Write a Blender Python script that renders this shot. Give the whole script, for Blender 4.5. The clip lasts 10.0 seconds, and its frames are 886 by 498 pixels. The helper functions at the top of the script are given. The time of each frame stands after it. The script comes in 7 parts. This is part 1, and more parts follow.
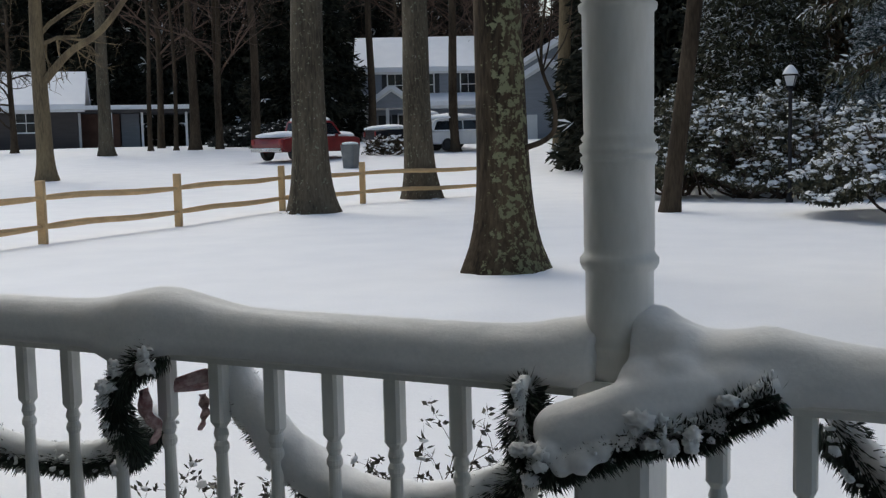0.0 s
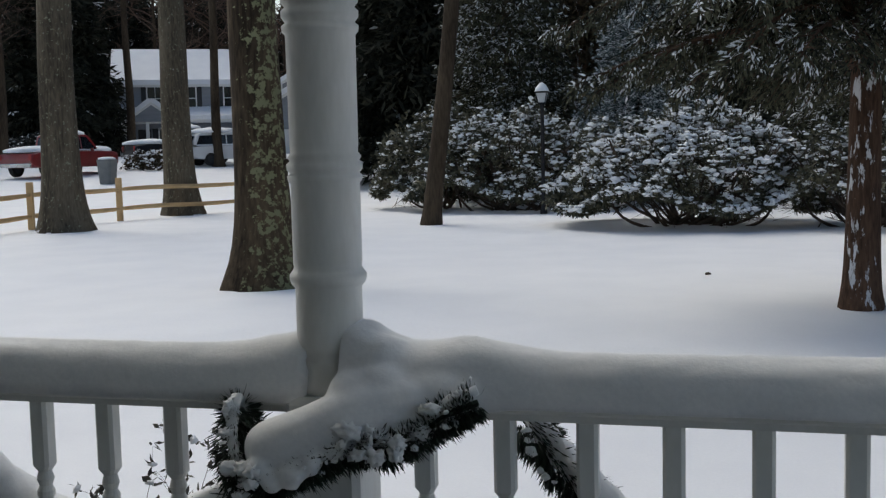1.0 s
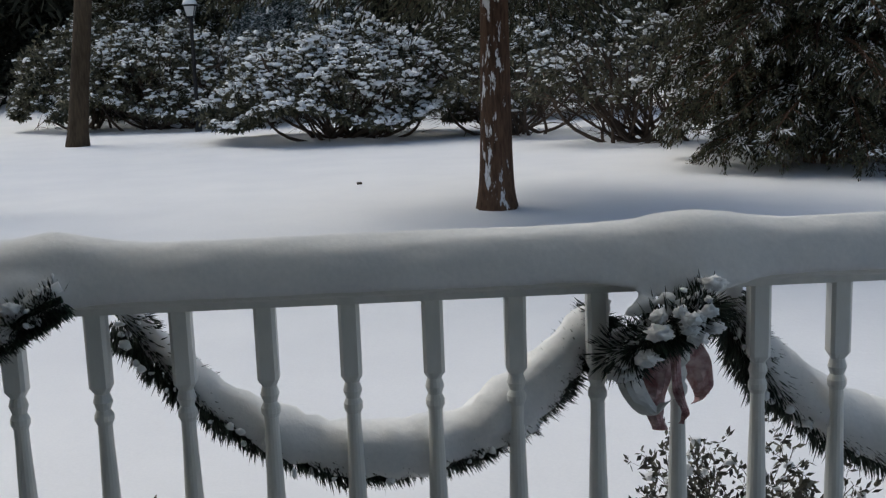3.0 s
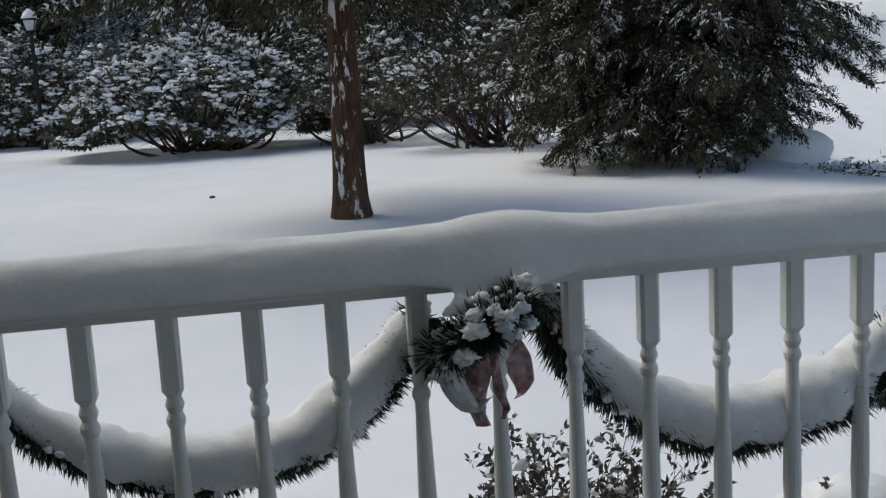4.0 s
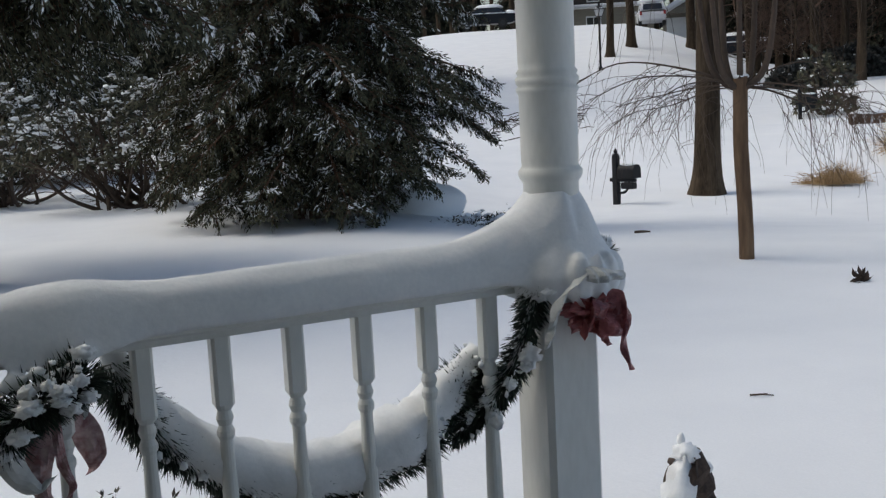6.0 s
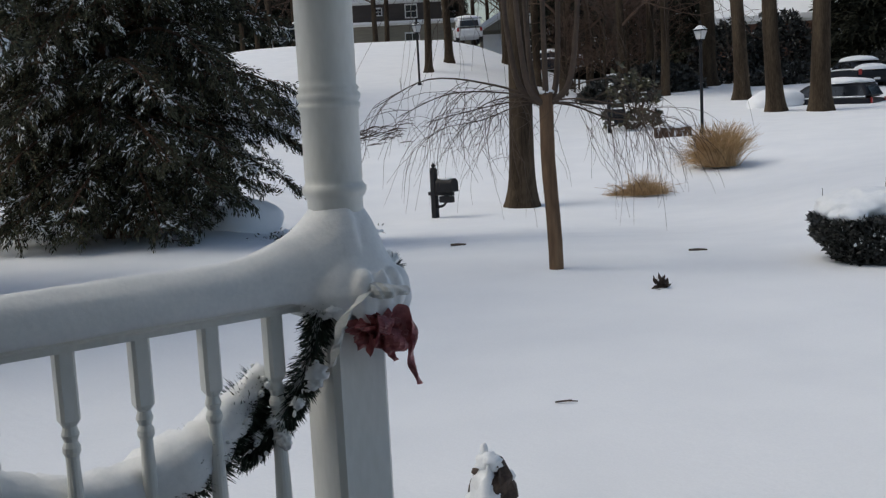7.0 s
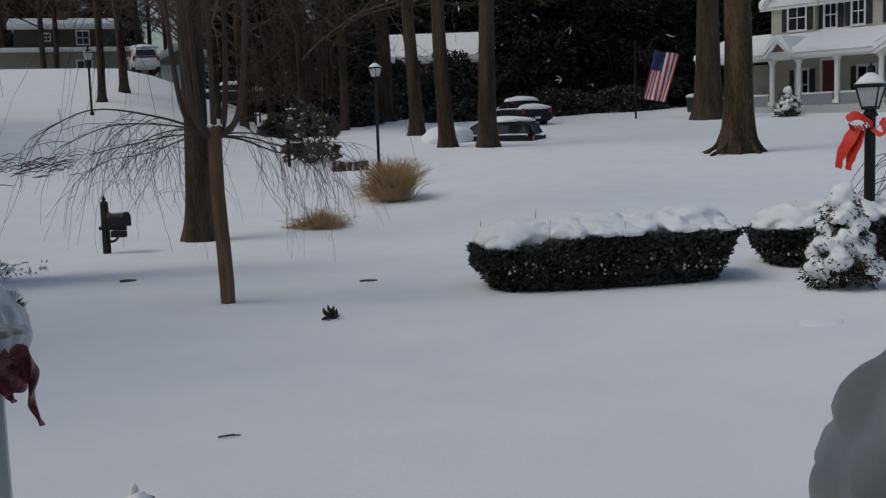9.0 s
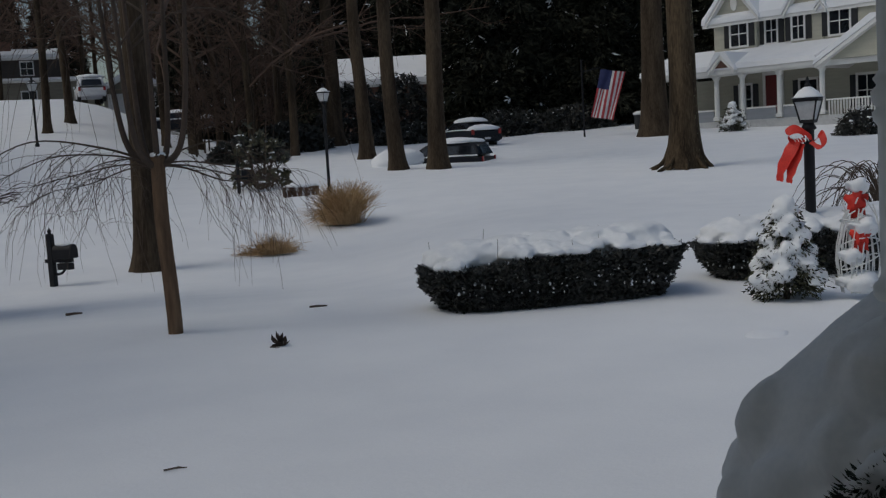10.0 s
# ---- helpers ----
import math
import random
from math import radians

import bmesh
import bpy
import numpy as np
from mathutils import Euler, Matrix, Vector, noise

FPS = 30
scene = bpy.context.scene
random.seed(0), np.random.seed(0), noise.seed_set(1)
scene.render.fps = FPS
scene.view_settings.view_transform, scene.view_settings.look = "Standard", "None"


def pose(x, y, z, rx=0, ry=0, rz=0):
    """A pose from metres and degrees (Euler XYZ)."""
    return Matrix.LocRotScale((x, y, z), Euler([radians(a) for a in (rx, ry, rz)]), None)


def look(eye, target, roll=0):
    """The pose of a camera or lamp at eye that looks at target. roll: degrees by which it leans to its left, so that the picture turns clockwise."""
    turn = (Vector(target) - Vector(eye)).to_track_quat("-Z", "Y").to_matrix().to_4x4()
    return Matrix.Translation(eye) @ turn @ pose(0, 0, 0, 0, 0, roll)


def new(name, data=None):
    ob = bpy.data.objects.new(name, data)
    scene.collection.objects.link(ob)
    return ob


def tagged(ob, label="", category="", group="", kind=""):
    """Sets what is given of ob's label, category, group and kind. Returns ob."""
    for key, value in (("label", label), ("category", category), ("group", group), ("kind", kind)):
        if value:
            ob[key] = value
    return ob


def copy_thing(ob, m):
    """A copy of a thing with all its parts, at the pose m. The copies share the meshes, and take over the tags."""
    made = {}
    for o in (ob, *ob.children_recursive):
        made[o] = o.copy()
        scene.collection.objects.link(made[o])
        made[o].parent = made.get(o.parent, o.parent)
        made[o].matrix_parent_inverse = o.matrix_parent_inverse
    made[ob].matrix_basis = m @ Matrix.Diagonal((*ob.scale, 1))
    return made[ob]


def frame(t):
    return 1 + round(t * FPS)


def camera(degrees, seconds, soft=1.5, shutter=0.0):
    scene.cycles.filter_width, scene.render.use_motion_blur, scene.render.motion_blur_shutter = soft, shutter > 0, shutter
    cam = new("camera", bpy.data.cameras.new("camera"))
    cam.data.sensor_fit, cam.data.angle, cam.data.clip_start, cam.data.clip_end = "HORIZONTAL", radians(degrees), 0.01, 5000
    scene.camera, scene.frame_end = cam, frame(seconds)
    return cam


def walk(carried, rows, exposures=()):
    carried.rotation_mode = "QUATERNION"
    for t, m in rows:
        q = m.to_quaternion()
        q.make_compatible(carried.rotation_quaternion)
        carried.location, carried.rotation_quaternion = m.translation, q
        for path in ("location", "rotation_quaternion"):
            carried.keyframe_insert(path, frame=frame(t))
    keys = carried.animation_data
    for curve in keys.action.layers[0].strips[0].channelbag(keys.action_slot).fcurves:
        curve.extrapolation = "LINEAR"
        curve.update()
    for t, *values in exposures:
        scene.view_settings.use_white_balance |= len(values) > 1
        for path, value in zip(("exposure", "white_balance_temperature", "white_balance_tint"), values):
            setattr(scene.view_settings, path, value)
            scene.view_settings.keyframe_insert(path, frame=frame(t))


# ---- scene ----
cam = camera(44.2, 10.0, 1.3)
PATH = [
    (0, (0.569, -1.754, 1.694), (-0.332, 0.021, 1.498), -1.3),
    (0.5, (0.624, -1.74, 1.7), (-0.07, 0.128, 1.529), -1.7),
    (1, (0.676, -1.743, 1.699), (0.167, 0.183, 1.519), -1.4),
    (1.5, (0.711, -1.75, 1.679), (0.344, 0.201, 1.434), -1.4),
    (2, (0.747, -1.753, 1.657), (0.537, 0.211, 1.347), -1.7),
    (2.5, (0.778, -1.758, 1.65), (0.731, 0.212, 1.307), -1.7),
    (4, (0.887, -1.794, 1.642), (1.221, 0.148, 1.3), -3.2),
    (4.5, (0.93, -1.82, 1.647), (1.413, 0.096, 1.335), -3.4),
    (5, (0.964, -1.841, 1.65), (1.594, 0.036, 1.367), -2.9),
    (5.5, (0.997, -1.859, 1.649), (1.776, -0.038, 1.374), -2.6),
    (7, (1.108, -1.909, 1.648), (2.302, -0.325, 1.386), -3.0),
    (7.5, (1.134, -1.954, 1.646), (2.457, -0.476, 1.394), -1.8),
    (8, (1.152, -1.994, 1.644), (2.59, -0.629, 1.386), -1.7),
    (8.5, (1.155, -2.011, 1.643), (2.691, -0.755, 1.392), -1.4),
    (9, (1.146, -2.044, 1.652), (2.745, -0.864, 1.425), -2.0),
    (9.5, (1.152, -2.043, 1.653), (2.766, -0.876, 1.47), -2.0),
    (10, (1.180, -2.088, 1.655), (2.831, -0.975, 1.464), -3.4),
]
EXPOSURES = [(0, 0.05, 6650, 5), (1.5, 0.05, 6650, 5), (2.5, 0.05, 6650, 5), (5, 0.15, 6650, 5), (7.5, -0.18, 6600, 5), (9, -0.65, 6500, 5), (10, -0.92, 6450, 5)]
walk(cam, [(t, look(eye, target, roll)) for t, eye, target, roll in PATH], EXPOSURES)

# ---- sky and sun: a bright overcast winter day ----
SUN_DIR = (-0.55, 0.45, 0.95)  # towards the sun
world = bpy.data.worlds.new("world")
scene.world = world
world.use_nodes = True
wn = world.node_tree.nodes
sky = wn.new("ShaderNodeTexSky")
sky.sky_type = "NISHITA"
sky.sun_disc = False
sky.sun_elevation = math.atan2(SUN_DIR[2], math.hypot(SUN_DIR[0], SUN_DIR[1]))
sky.sun_rotation = math.atan2(SUN_DIR[0], SUN_DIR[1])
sky.air_density, sky.dust_density, sky.ozone_density = 1.0, 3.0, 0.8
world.node_tree.links.new(sky.outputs[0], wn["Background"].inputs[0])
wn["Background"].inputs[1].default_value = 0.13
sun = new("sun", bpy.data.lights.new("sun", "SUN"))
sun.data.energy, sun.data.angle, sun.data.color = 0.9, radians(35), (1.0, 0.97, 0.93)
sun.matrix_world = look(SUN_DIR, (0, 0, 0))


# ---- mesh helpers ----
ICO = {}


def ico(sub):
    if sub not in ICO:
        bm = bmesh.new()
        bmesh.ops.create_icosphere(bm, subdivisions=sub, radius=1.0)
        ICO[sub] = (np.array([v.co[:] for v in bm.verts]), np.array([[v.index for v in f.verts] for f in bm.faces]))
        bm.free()
    return ICO[sub]


class Shape:
    """Vertices and faces that are gathered and then made into one mesh object."""

    def __init__(self):
        self.v, self.f, self.n = [], [], 0

    def add(self, verts, faces):
        verts = np.asarray(verts, float).reshape(-1, 3)
        self.v.append(verts)
        n = self.n
        if isinstance(faces, np.ndarray):
            self.f.extend((faces + n).tolist())
        else:
            self.f.extend([[i + n for i in f] for f in faces])
        self.n += len(verts)
        return self

    def box(self, x0, x1, y0, y1, z0, z1, bevel=0.0, m=None):
        bm = bmesh.new()
        bmesh.ops.create_cube(bm, size=1.0)
        for v in bm.verts:
            v.co = ((x0 + x1) / 2 + v.co.x * (x1 - x0), (y0 + y1) / 2 + v.co.y * (y1 - y0), (z0 + z1) / 2 + v.co.z * (z1 - z0))
        if bevel:
            bmesh.ops.bevel(bm, geom=bm.edges[:], offset=bevel, segments=2, affect="EDGES", profile=0.5)
        return self.grab(bm, m)

    def grab(self, bm, m=None):
        if m is not None:
            bm.transform(m)
        bm.verts.index_update()
        self.add([v.co[:] for v in bm.verts], [[v.index for v in f.verts] for f in bm.faces])
        bm.free()
        return self

    def prism(self, outline, x0, x1):
        """An outline of (y, z) pairs pushed from x0 to x1."""
        k = len(outline)
        vs = [(x0, y, z) for y, z in outline] + [(x1, y, z) for y, z in outline]
        fs = [list(range(k))[::-1], list(range(k, 2 * k))] + [[i, (i + 1) % k, k + (i + 1) % k, k + i] for i in range(k)]
        return self.add(vs, fs)

    def lathe(self, profile, x=0, y=0, n=20, square=()):
        """Rings of (radius, height); the rings whose number stands in square are square in plan."""
        vs = []
        for i, (r, z) in enumerate(profile):
            for k in range(n):
                a = 2 * math.pi * (k + 0.5) / n
                c, s = math.cos(a), math.sin(a)
                g = r / max(abs(c), abs(s)) if i in square else r
                vs.append((x + g * c, y + g * s, z))
        fs = [[i * n + k, i * n + (k + 1) % n, (i + 1) * n + (k + 1) % n, (i + 1) * n + k] for i in range(len(profile) - 1) for k in range(n)]
        fs += [list(range(n))[::-1], [(len(profile) - 1) * n + k for k in range(n)]]
        return self.add(vs, fs)

    def tube(self, pts, radii, n=6, cap=True, rough=0.0, rng=None):
        pts = np.asarray(pts, float)
        k = len(pts)
        radii = np.broadcast_to(np.asarray(radii, float), (k,))
        tan = np.gradient(pts, axis=0)
        tan /= np.linalg.norm(tan, axis=1)[:, None] + 1e-9
        ref = np.eye(3)[int(np.argmin(np.abs(tan).max(axis=0)))]
        u = np.cross(tan, ref)
        u /= np.linalg.norm(u, axis=1)[:, None] + 1e-9
        w = np.cross(tan, u)
        a = np.arange(n) * 2 * math.pi / n
        r = np.repeat(radii[:, None], n, axis=1)
        if rough:
            r = r * (1 + rough * rng.uniform(-1, 1, r.shape))
        vs = pts[:, None, :] + r[:, :, None] * (np.cos(a)[None, :, None] * u[:, None, :] + np.sin(a)[None, :, None] * w[:, None, :])
        i, j = np.meshgrid(np.arange(k - 1), np.arange(n), indexing="ij")
        fs = np.stack([i * n + j, i * n + (j + 1) % n, (i + 1) * n + (j + 1) % n, (i + 1) * n + j], -1).reshape(-1, 4)
        self.add(vs.reshape(-1, 3), fs)
        if cap:
            self.f.append([self.n - k * n + q for q in range(n)][::-1])
            self.f.append([self.n - n + q for q in range(n)])
        return self

    def blob(self, c, r, sub=2, lump=0.15, freq=1.5, flat=None, seed=0.0):
        """A lumpy ellipsoid; below flat it is cut level."""
        v, f = ico(sub)
        out = []
        for p in v:
            q = Vector((p[0] * freq + seed, p[1] * freq + seed * 0.7, p[2] * freq))
            g = 1 + lump * noise.noise(q) + 0.5 * lump * noise.noise(q * 2.3)
            z = c[2] + p[2] * r[2] * g
            out.append((c[0] + p[0] * r[0] * g, c[1] + p[1] * r[1] * g, z if flat is None else max(z, flat)))
        return self.add(out, f)

    def flakes(self, P, R, rng, sub=1):
        """Many small rounded lumps, at P with radii R (n, 3)."""
        v, f = ico(sub)
        P, R = np.asarray(P), np.asarray(R)
        j = rng.uniform(0.6, 1.3, (len(P), len(v), 1))
        vs = P[:, None, :] + v[None] * j * R[:, None, :]
        fs = f[None] + (np.arange(len(P)) * len(v))[:, None, None]
        return self.add(vs.reshape(-1, 3), fs.reshape(-1, 3))

    def leaves(self, P, D, L, W, rng):
        """A pointed leaf at each P along D, of length L and half width W."""
        P, D = np.asarray(P, float), np.asarray(D, float)
        D = D / (np.linalg.norm(D, axis=1)[:, None] + 1e-9)
        S = np.cross(D, rng.normal(size=D.shape))
        S /= np.linalg.norm(S, axis=1)[:, None] + 1e-9
        L, W = np.broadcast_to(L, len(P))[:, None], np.broadcast_to(W, len(P))[:, None]
        vs = np.stack([P, P + D * L * 0.45 + S * W, P + D * L, P + D * L * 0.45 - S * W], 1).reshape(-1, 3)
        return self.add(vs, np.arange(len(P) * 4).reshape(-1, 4))

    def mesh(self, name, material, smooth=False):
        me = bpy.data.meshes.new(name)
        me.from_pydata(np.concatenate(self.v).tolist() if self.v else [], [], self.f)
        if smooth:
            me.polygons.foreach_set("use_smooth", [True] * len(me.polygons))
        me.materials.append(material)
        me.update()
        return me


MASSES = {"bristles", "snow_grit", "snow_dusting", "branchwork", "foliage", "stem_tangle", "twig_mass", "trailing_twigs"}


def part(name, shape, material, parent, label="", smooth=False):
    """One mesh object under a thing or a part."""
    me = shape if isinstance(shape, bpy.types.Mesh) else shape.mesh(name, material, smooth)
    ob = new(name, me)
    ob.parent = parent
    return tagged(ob, label, kind="stuff" if name in MASSES else "")


def thing(name, label, category, at=(0, 0, 0), turn=0.0, group="", kind=""):
    """An empty at a thing's base, which carries its parts."""
    ob = new(name)
    ob.empty_display_size = 0.1
    ob.matrix_basis = pose(*at, 0, 0, turn)
    return tagged(ob, label, category, group, kind)


def solid(name, shape, material, label, category, group="", kind="", smooth=False, at=(0, 0, 0), turn=0.0):
    ob = new(name, shape.mesh(name, material, smooth))
    ob.matrix_basis = pose(*at, 0, 0, turn)
    return tagged(ob, label, category, group, kind)


def spline(pts, n):
    """A smooth line through points."""
    pts = np.asarray(pts, float)
    k = len(pts)
    out = []
    ext = np.vstack([2 * pts[0] - pts[1], pts, 2 * pts[-1] - pts[-2]])
    for i in range(n):
        u = i / (n - 1) * (k - 1)
        j = min(int(u), k - 2)
        f = u - j
        p0, p1, p2, p3 = ext[j], ext[j + 1], ext[j + 2], ext[j + 3]
        out.append(0.5 * (2 * p1 + (p2 - p0) * f + (2 * p0 - 5 * p1 + 4 * p2 - p3) * f * f + (3 * p1 - p0 - 3 * p2 + p3) * f ** 3))
    return np.array(out)


# ---- materials ----
def material(name, colour, rough=0.6, metal=0.0, dark=None, scale=6.0, fine=60.0, bump=0.0, bump_scale=None, stretch=(1, 1, 1), mix=(0.35, 0.65), island=0.0, spec=0.5, coat=0.0):
    m = bpy.data.materials.new(name)
    m.use_nodes = True
    n, l = m.node_tree.nodes, m.node_tree.links
    b = n["Principled BSDF"]
    b.inputs["Roughness"].default_value, b.inputs["Metallic"].default_value = rough, metal
    b.inputs["Specular IOR Level"].default_value = spec
    b.inputs["Coat Weight"].default_value = coat
    tc, mp = n.new("ShaderNodeTexCoord"), n.new("ShaderNodeMapping")
    mp.inputs["Scale"].default_value = stretch
    l.new(tc.outputs["Object"], mp.inputs["Vector"])
    big, small = n.new("ShaderNodeTexNoise"), n.new("ShaderNodeTexNoise")
    big.inputs["Scale"].default_value, small.inputs["Scale"].default_value = scale, fine
    big.inputs["Detail"].default_value, small.inputs["Detail"].default_value = 5, 4
    for t in (big, small):
        l.new(mp.outputs[0], t.inputs["Vector"])
    avg = n.new("ShaderNodeMix")
    avg.inputs[0].default_value = 0.4
    l.new(big.outputs[0], avg.inputs[2])
    l.new(small.outputs[0], avg.inputs[3])
    ramp = n.new("ShaderNodeValToRGB")
    d = dark if dark else tuple(c * 0.75 for c in colour)
    ramp.color_ramp.elements[0].position, ramp.color_ramp.elements[0].color = mix[0], (*d, 1)
    ramp.color_ramp.elements[1].position, ramp.color_ramp.elements[1].color = mix[1], (*colour, 1)
    value = avg.outputs[0]
    if island:
        geo, add = n.new("ShaderNodeNewGeometry"), n.new("ShaderNodeMath")
        add.operation = "MULTIPLY_ADD"
        l.new(geo.outputs["Random Per Island"], add.inputs[0])
        add.inputs[1].default_value = island
        off = n.new("ShaderNodeMath")
        off.operation = "SUBTRACT"
        l.new(value, off.inputs[0])
        off.inputs[1].default_value = island / 2
        l.new(off.outputs[0], add.inputs[2])
        value = add.outputs[0]
    l.new(value, ramp.inputs[0])
    l.new(ramp.outputs[0], b.inputs["Base Color"])
    if bump:
        bn = n.new("ShaderNodeBump")
        bn.inputs["Strength"].default_value = bump
        bn.inputs["Distance"].default_value = 0.02
        if bump_scale:
            t = n.new("ShaderNodeTexNoise")
            t.inputs["Scale"].default_value, t.inputs["Detail"].default_value = bump_scale, 6
            l.new(mp.outputs[0], t.inputs["Vector"])
            l.new(t.outputs[0], bn.inputs["Height"])
        else:
            l.new(avg.outputs[0], bn.inputs["Height"])
        l.new(bn.outputs[0], b.inputs["Normal"])
    return m


def bark(name, light, dark, ridge=9.0, lichen=None, lichen_at=0.55, snowy=0.0, side=None):
    """Furrowed bark; with lichen patches, and snow plastered in the furrows on one side."""
    m = material(name, light, 0.95, dark=dark, scale=2.5, fine=ridge * 3, bump=1.0, stretch=(1, 1, 0.18), mix=(0.38, 0.62), spec=0.2)
    n, l = m.node_tree.nodes, m.node_tree.links
    b = n["Principled BSDF"]
    wood = b.inputs["Base Color"].links[0].from_socket
    tc = n.new("ShaderNodeTexCoord")

    def layer(colour, scale, at, under, toward, stretch=(1, 1, 1)):
        mp = n.new("ShaderNodeMapping")
        mp.inputs["Scale"].default_value = stretch
        l.new(tc.outputs["Object"], mp.inputs[0])
        t = n.new("ShaderNodeTexNoise")
        t.inputs["Scale"].default_value, t.inputs["Detail"].default_value = scale, 8
        t.inputs["Roughness"].default_value = 0.65
        l.new(mp.outputs[0], t.inputs["Vector"])
        value = t.outputs[0]
        if toward:
            geo, dot, ma = n.new("ShaderNodeNewGeometry"), n.new("ShaderNodeVectorMath"), n.new("ShaderNodeMath")
            dot.operation, ma.operation = "DOT_PRODUCT", "MULTIPLY_ADD"
            l.new(geo.outputs["Normal"], dot.inputs[0])
            dot.inputs[1].default_value = toward
            l.new(dot.outputs["Value"], ma.inputs[0])
            ma.inputs[1].default_value = 0.16
            l.new(value, ma.inputs[2])
            value = ma.outputs[0]
        r = n.new("ShaderNodeValToRGB")
        r.color_ramp.elements[0].position, r.color_ramp.elements[1].position = at, at + 0.04
        l.new(value, r.inputs[0])
        mx = n.new("ShaderNodeMix")
        mx.data_type = "RGBA"
        l.new(r.outputs[0], mx.inputs[0])
        l.new(under, mx.inputs[6])
        mx.inputs[7].default_value = (*colour, 1)
        return mx.outputs[2]

    top = wood
    if lichen:
        top = layer(lichen, 13.0, lichen_at, top, side)
    if snowy:
        top = layer((0.62, 0.62, 0.63), 17.0, snowy, top, side, (1, 1, 0.3))
    l.new(top, b.inputs["Base Color"])
    return m


SNOW = material("snow", (0.87, 0.885, 0.905), 0.75, dark=(0.8, 0.82, 0.85), scale=1.2, fine=90, bump=0.12, bump_scale=25, spec=0.25)
CAKED = material("caked_snow", (0.86, 0.87, 0.88), 0.8, dark=(0.76, 0.78, 0.8), scale=14, fine=120, bump=0.1, bump_scale=40, spec=0.2)
PAINT = material("white_paint", (0.76, 0.77, 0.75), 0.45, dark=(0.66, 0.67, 0.64), scale=7, fine=80, bump=0.05, stretch=(1, 1, 0.3))
FENCE = material("new_cedar_rail", (0.62, 0.43, 0.22), 0.8, dark=(0.46, 0.30, 0.14), scale=3, fine=40, bump=0.3, stretch=(1, 1, 1))
BARK_OAK = bark("oak_bark", (0.10, 0.072, 0.043), (0.022, 0.015, 0.009), lichen=(0.19, 0.19, 0.105), lichen_at=0.645, side=(0.85, -0.5, 0))
BARK_GREY = bark("grey_bark", (0.14, 0.115, 0.08), (0.045, 0.036, 0.025), lichen=(0.22, 0.23, 0.16), lichen_at=0.60, snowy=0.68)
BARK_CEDAR = bark("cedar_bark", (0.13, 0.075, 0.048), (0.035, 0.02, 0.013), ridge=14, snowy=0.69, side=(-0.45, -0.8, 0))
BARK_DARK = bark("dark_bark", (0.085, 0.062, 0.04), (0.026, 0.018, 0.012))
BARK_TAN = bark("tan_bark", (0.23, 0.175, 0.1), (0.1, 0.075, 0.048))
BARK_CHERRY = bark("cherry_bark", (0.2, 0.13, 0.078), (0.085, 0.052, 0.034))
TWIG = material("twig", (0.085, 0.058, 0.042), 0.9, dark=(0.05, 0.035, 0.025), scale=3, fine=30)
TWIG_RED = material("reddish_twig", (0.13, 0.08, 0.055), 0.9, dark=(0.06, 0.035, 0.025), scale=3, fine=30)
CEDAR_LEAF = material("cedar_foliage", (0.1, 0.1, 0.062), 0.8, dark=(0.012, 0.013, 0.008), scale=1.1, fine=14, island=0.5, spec=0.2)
CEDAR_BROWN = material("browned_foliage", (0.085, 0.062, 0.036), 0.9, dark=(0.03, 0.024, 0.015), scale=1.5, fine=14, island=0.5, spec=0.2)
PINE_LEAF = material("pine_foliage", (0.042, 0.043, 0.03), 0.9, dark=(0.012, 0.014, 0.01), scale=0.6, fine=6, island=0.5, spec=0.15)
SPRUCE_LEAF = material("blue_spruce_foliage", (0.16, 0.2, 0.2), 0.85, dark=(0.05, 0.075, 0.075), scale=0.8, fine=8, island=0.5, spec=0.2)
RHODO_LEAF = material("rhododendron_leaf", (0.115, 0.105, 0.06), 0.6, dark=(0.03, 0.034, 0.02), scale=1.5, fine=15, island=0.5)
HEDGE_LEAF = material("hedge_leaf", (0.056, 0.056, 0.05), 0.5, dark=(0.008, 0.01, 0.008), scale=3, fine=30, island=0.5)
SHRUB_LEAF = material("azalea_leaf", (0.085, 0.085, 0.06), 0.6, dark=(0.035, 0.03, 0.025), scale=8, fine=30, island=0.5)
NEEDLE = material("garland_needles", (0.03, 0.052, 0.034), 0.6, dark=(0.008, 0.015, 0.01), scale=15, fine=60, island=0.5)
STRAW = material("dry_grass", (0.56, 0.38, 0.2), 0.9, dark=(0.3, 0.19, 0.09), scale=5, fine=30, island=0.4)
BLACK_IRON = material("black_painted_metal", (0.014, 0.015, 0.018), 0.55, dark=(0.008, 0.008, 0.01), scale=8, fine=60, spec=0.25)
SIDING_GREY = material("grey_siding", (0.27, 0.29, 0.32), 0.7, dark=(0.22, 0.24, 0.27), scale=1, fine=12, stretch=(1, 1, 8))
SIDING_CREAM = material("cream_siding", (0.46, 0.45, 0.37), 0.7, dark=(0.38, 0.375, 0.31), scale=1, fine=12, stretch=(1, 1, 8))
SIDING_TAN = material("tan_siding", (0.26, 0.24, 0.19), 0.75, dark=(0.2, 0.18, 0.145), scale=1, fine=12, stretch=(1, 1, 8))
SIDING_BROWN = material("brown_siding", (0.07, 0.06, 0.055), 0.8, dark=(0.05, 0.043, 0.04), scale=1, fine=12, stretch=(1, 1, 8))
BRICK = material("brick_wall", (0.2, 0.11, 0.08), 0.85, dark=(0.12, 0.065, 0.05), scale=2, fine=20)
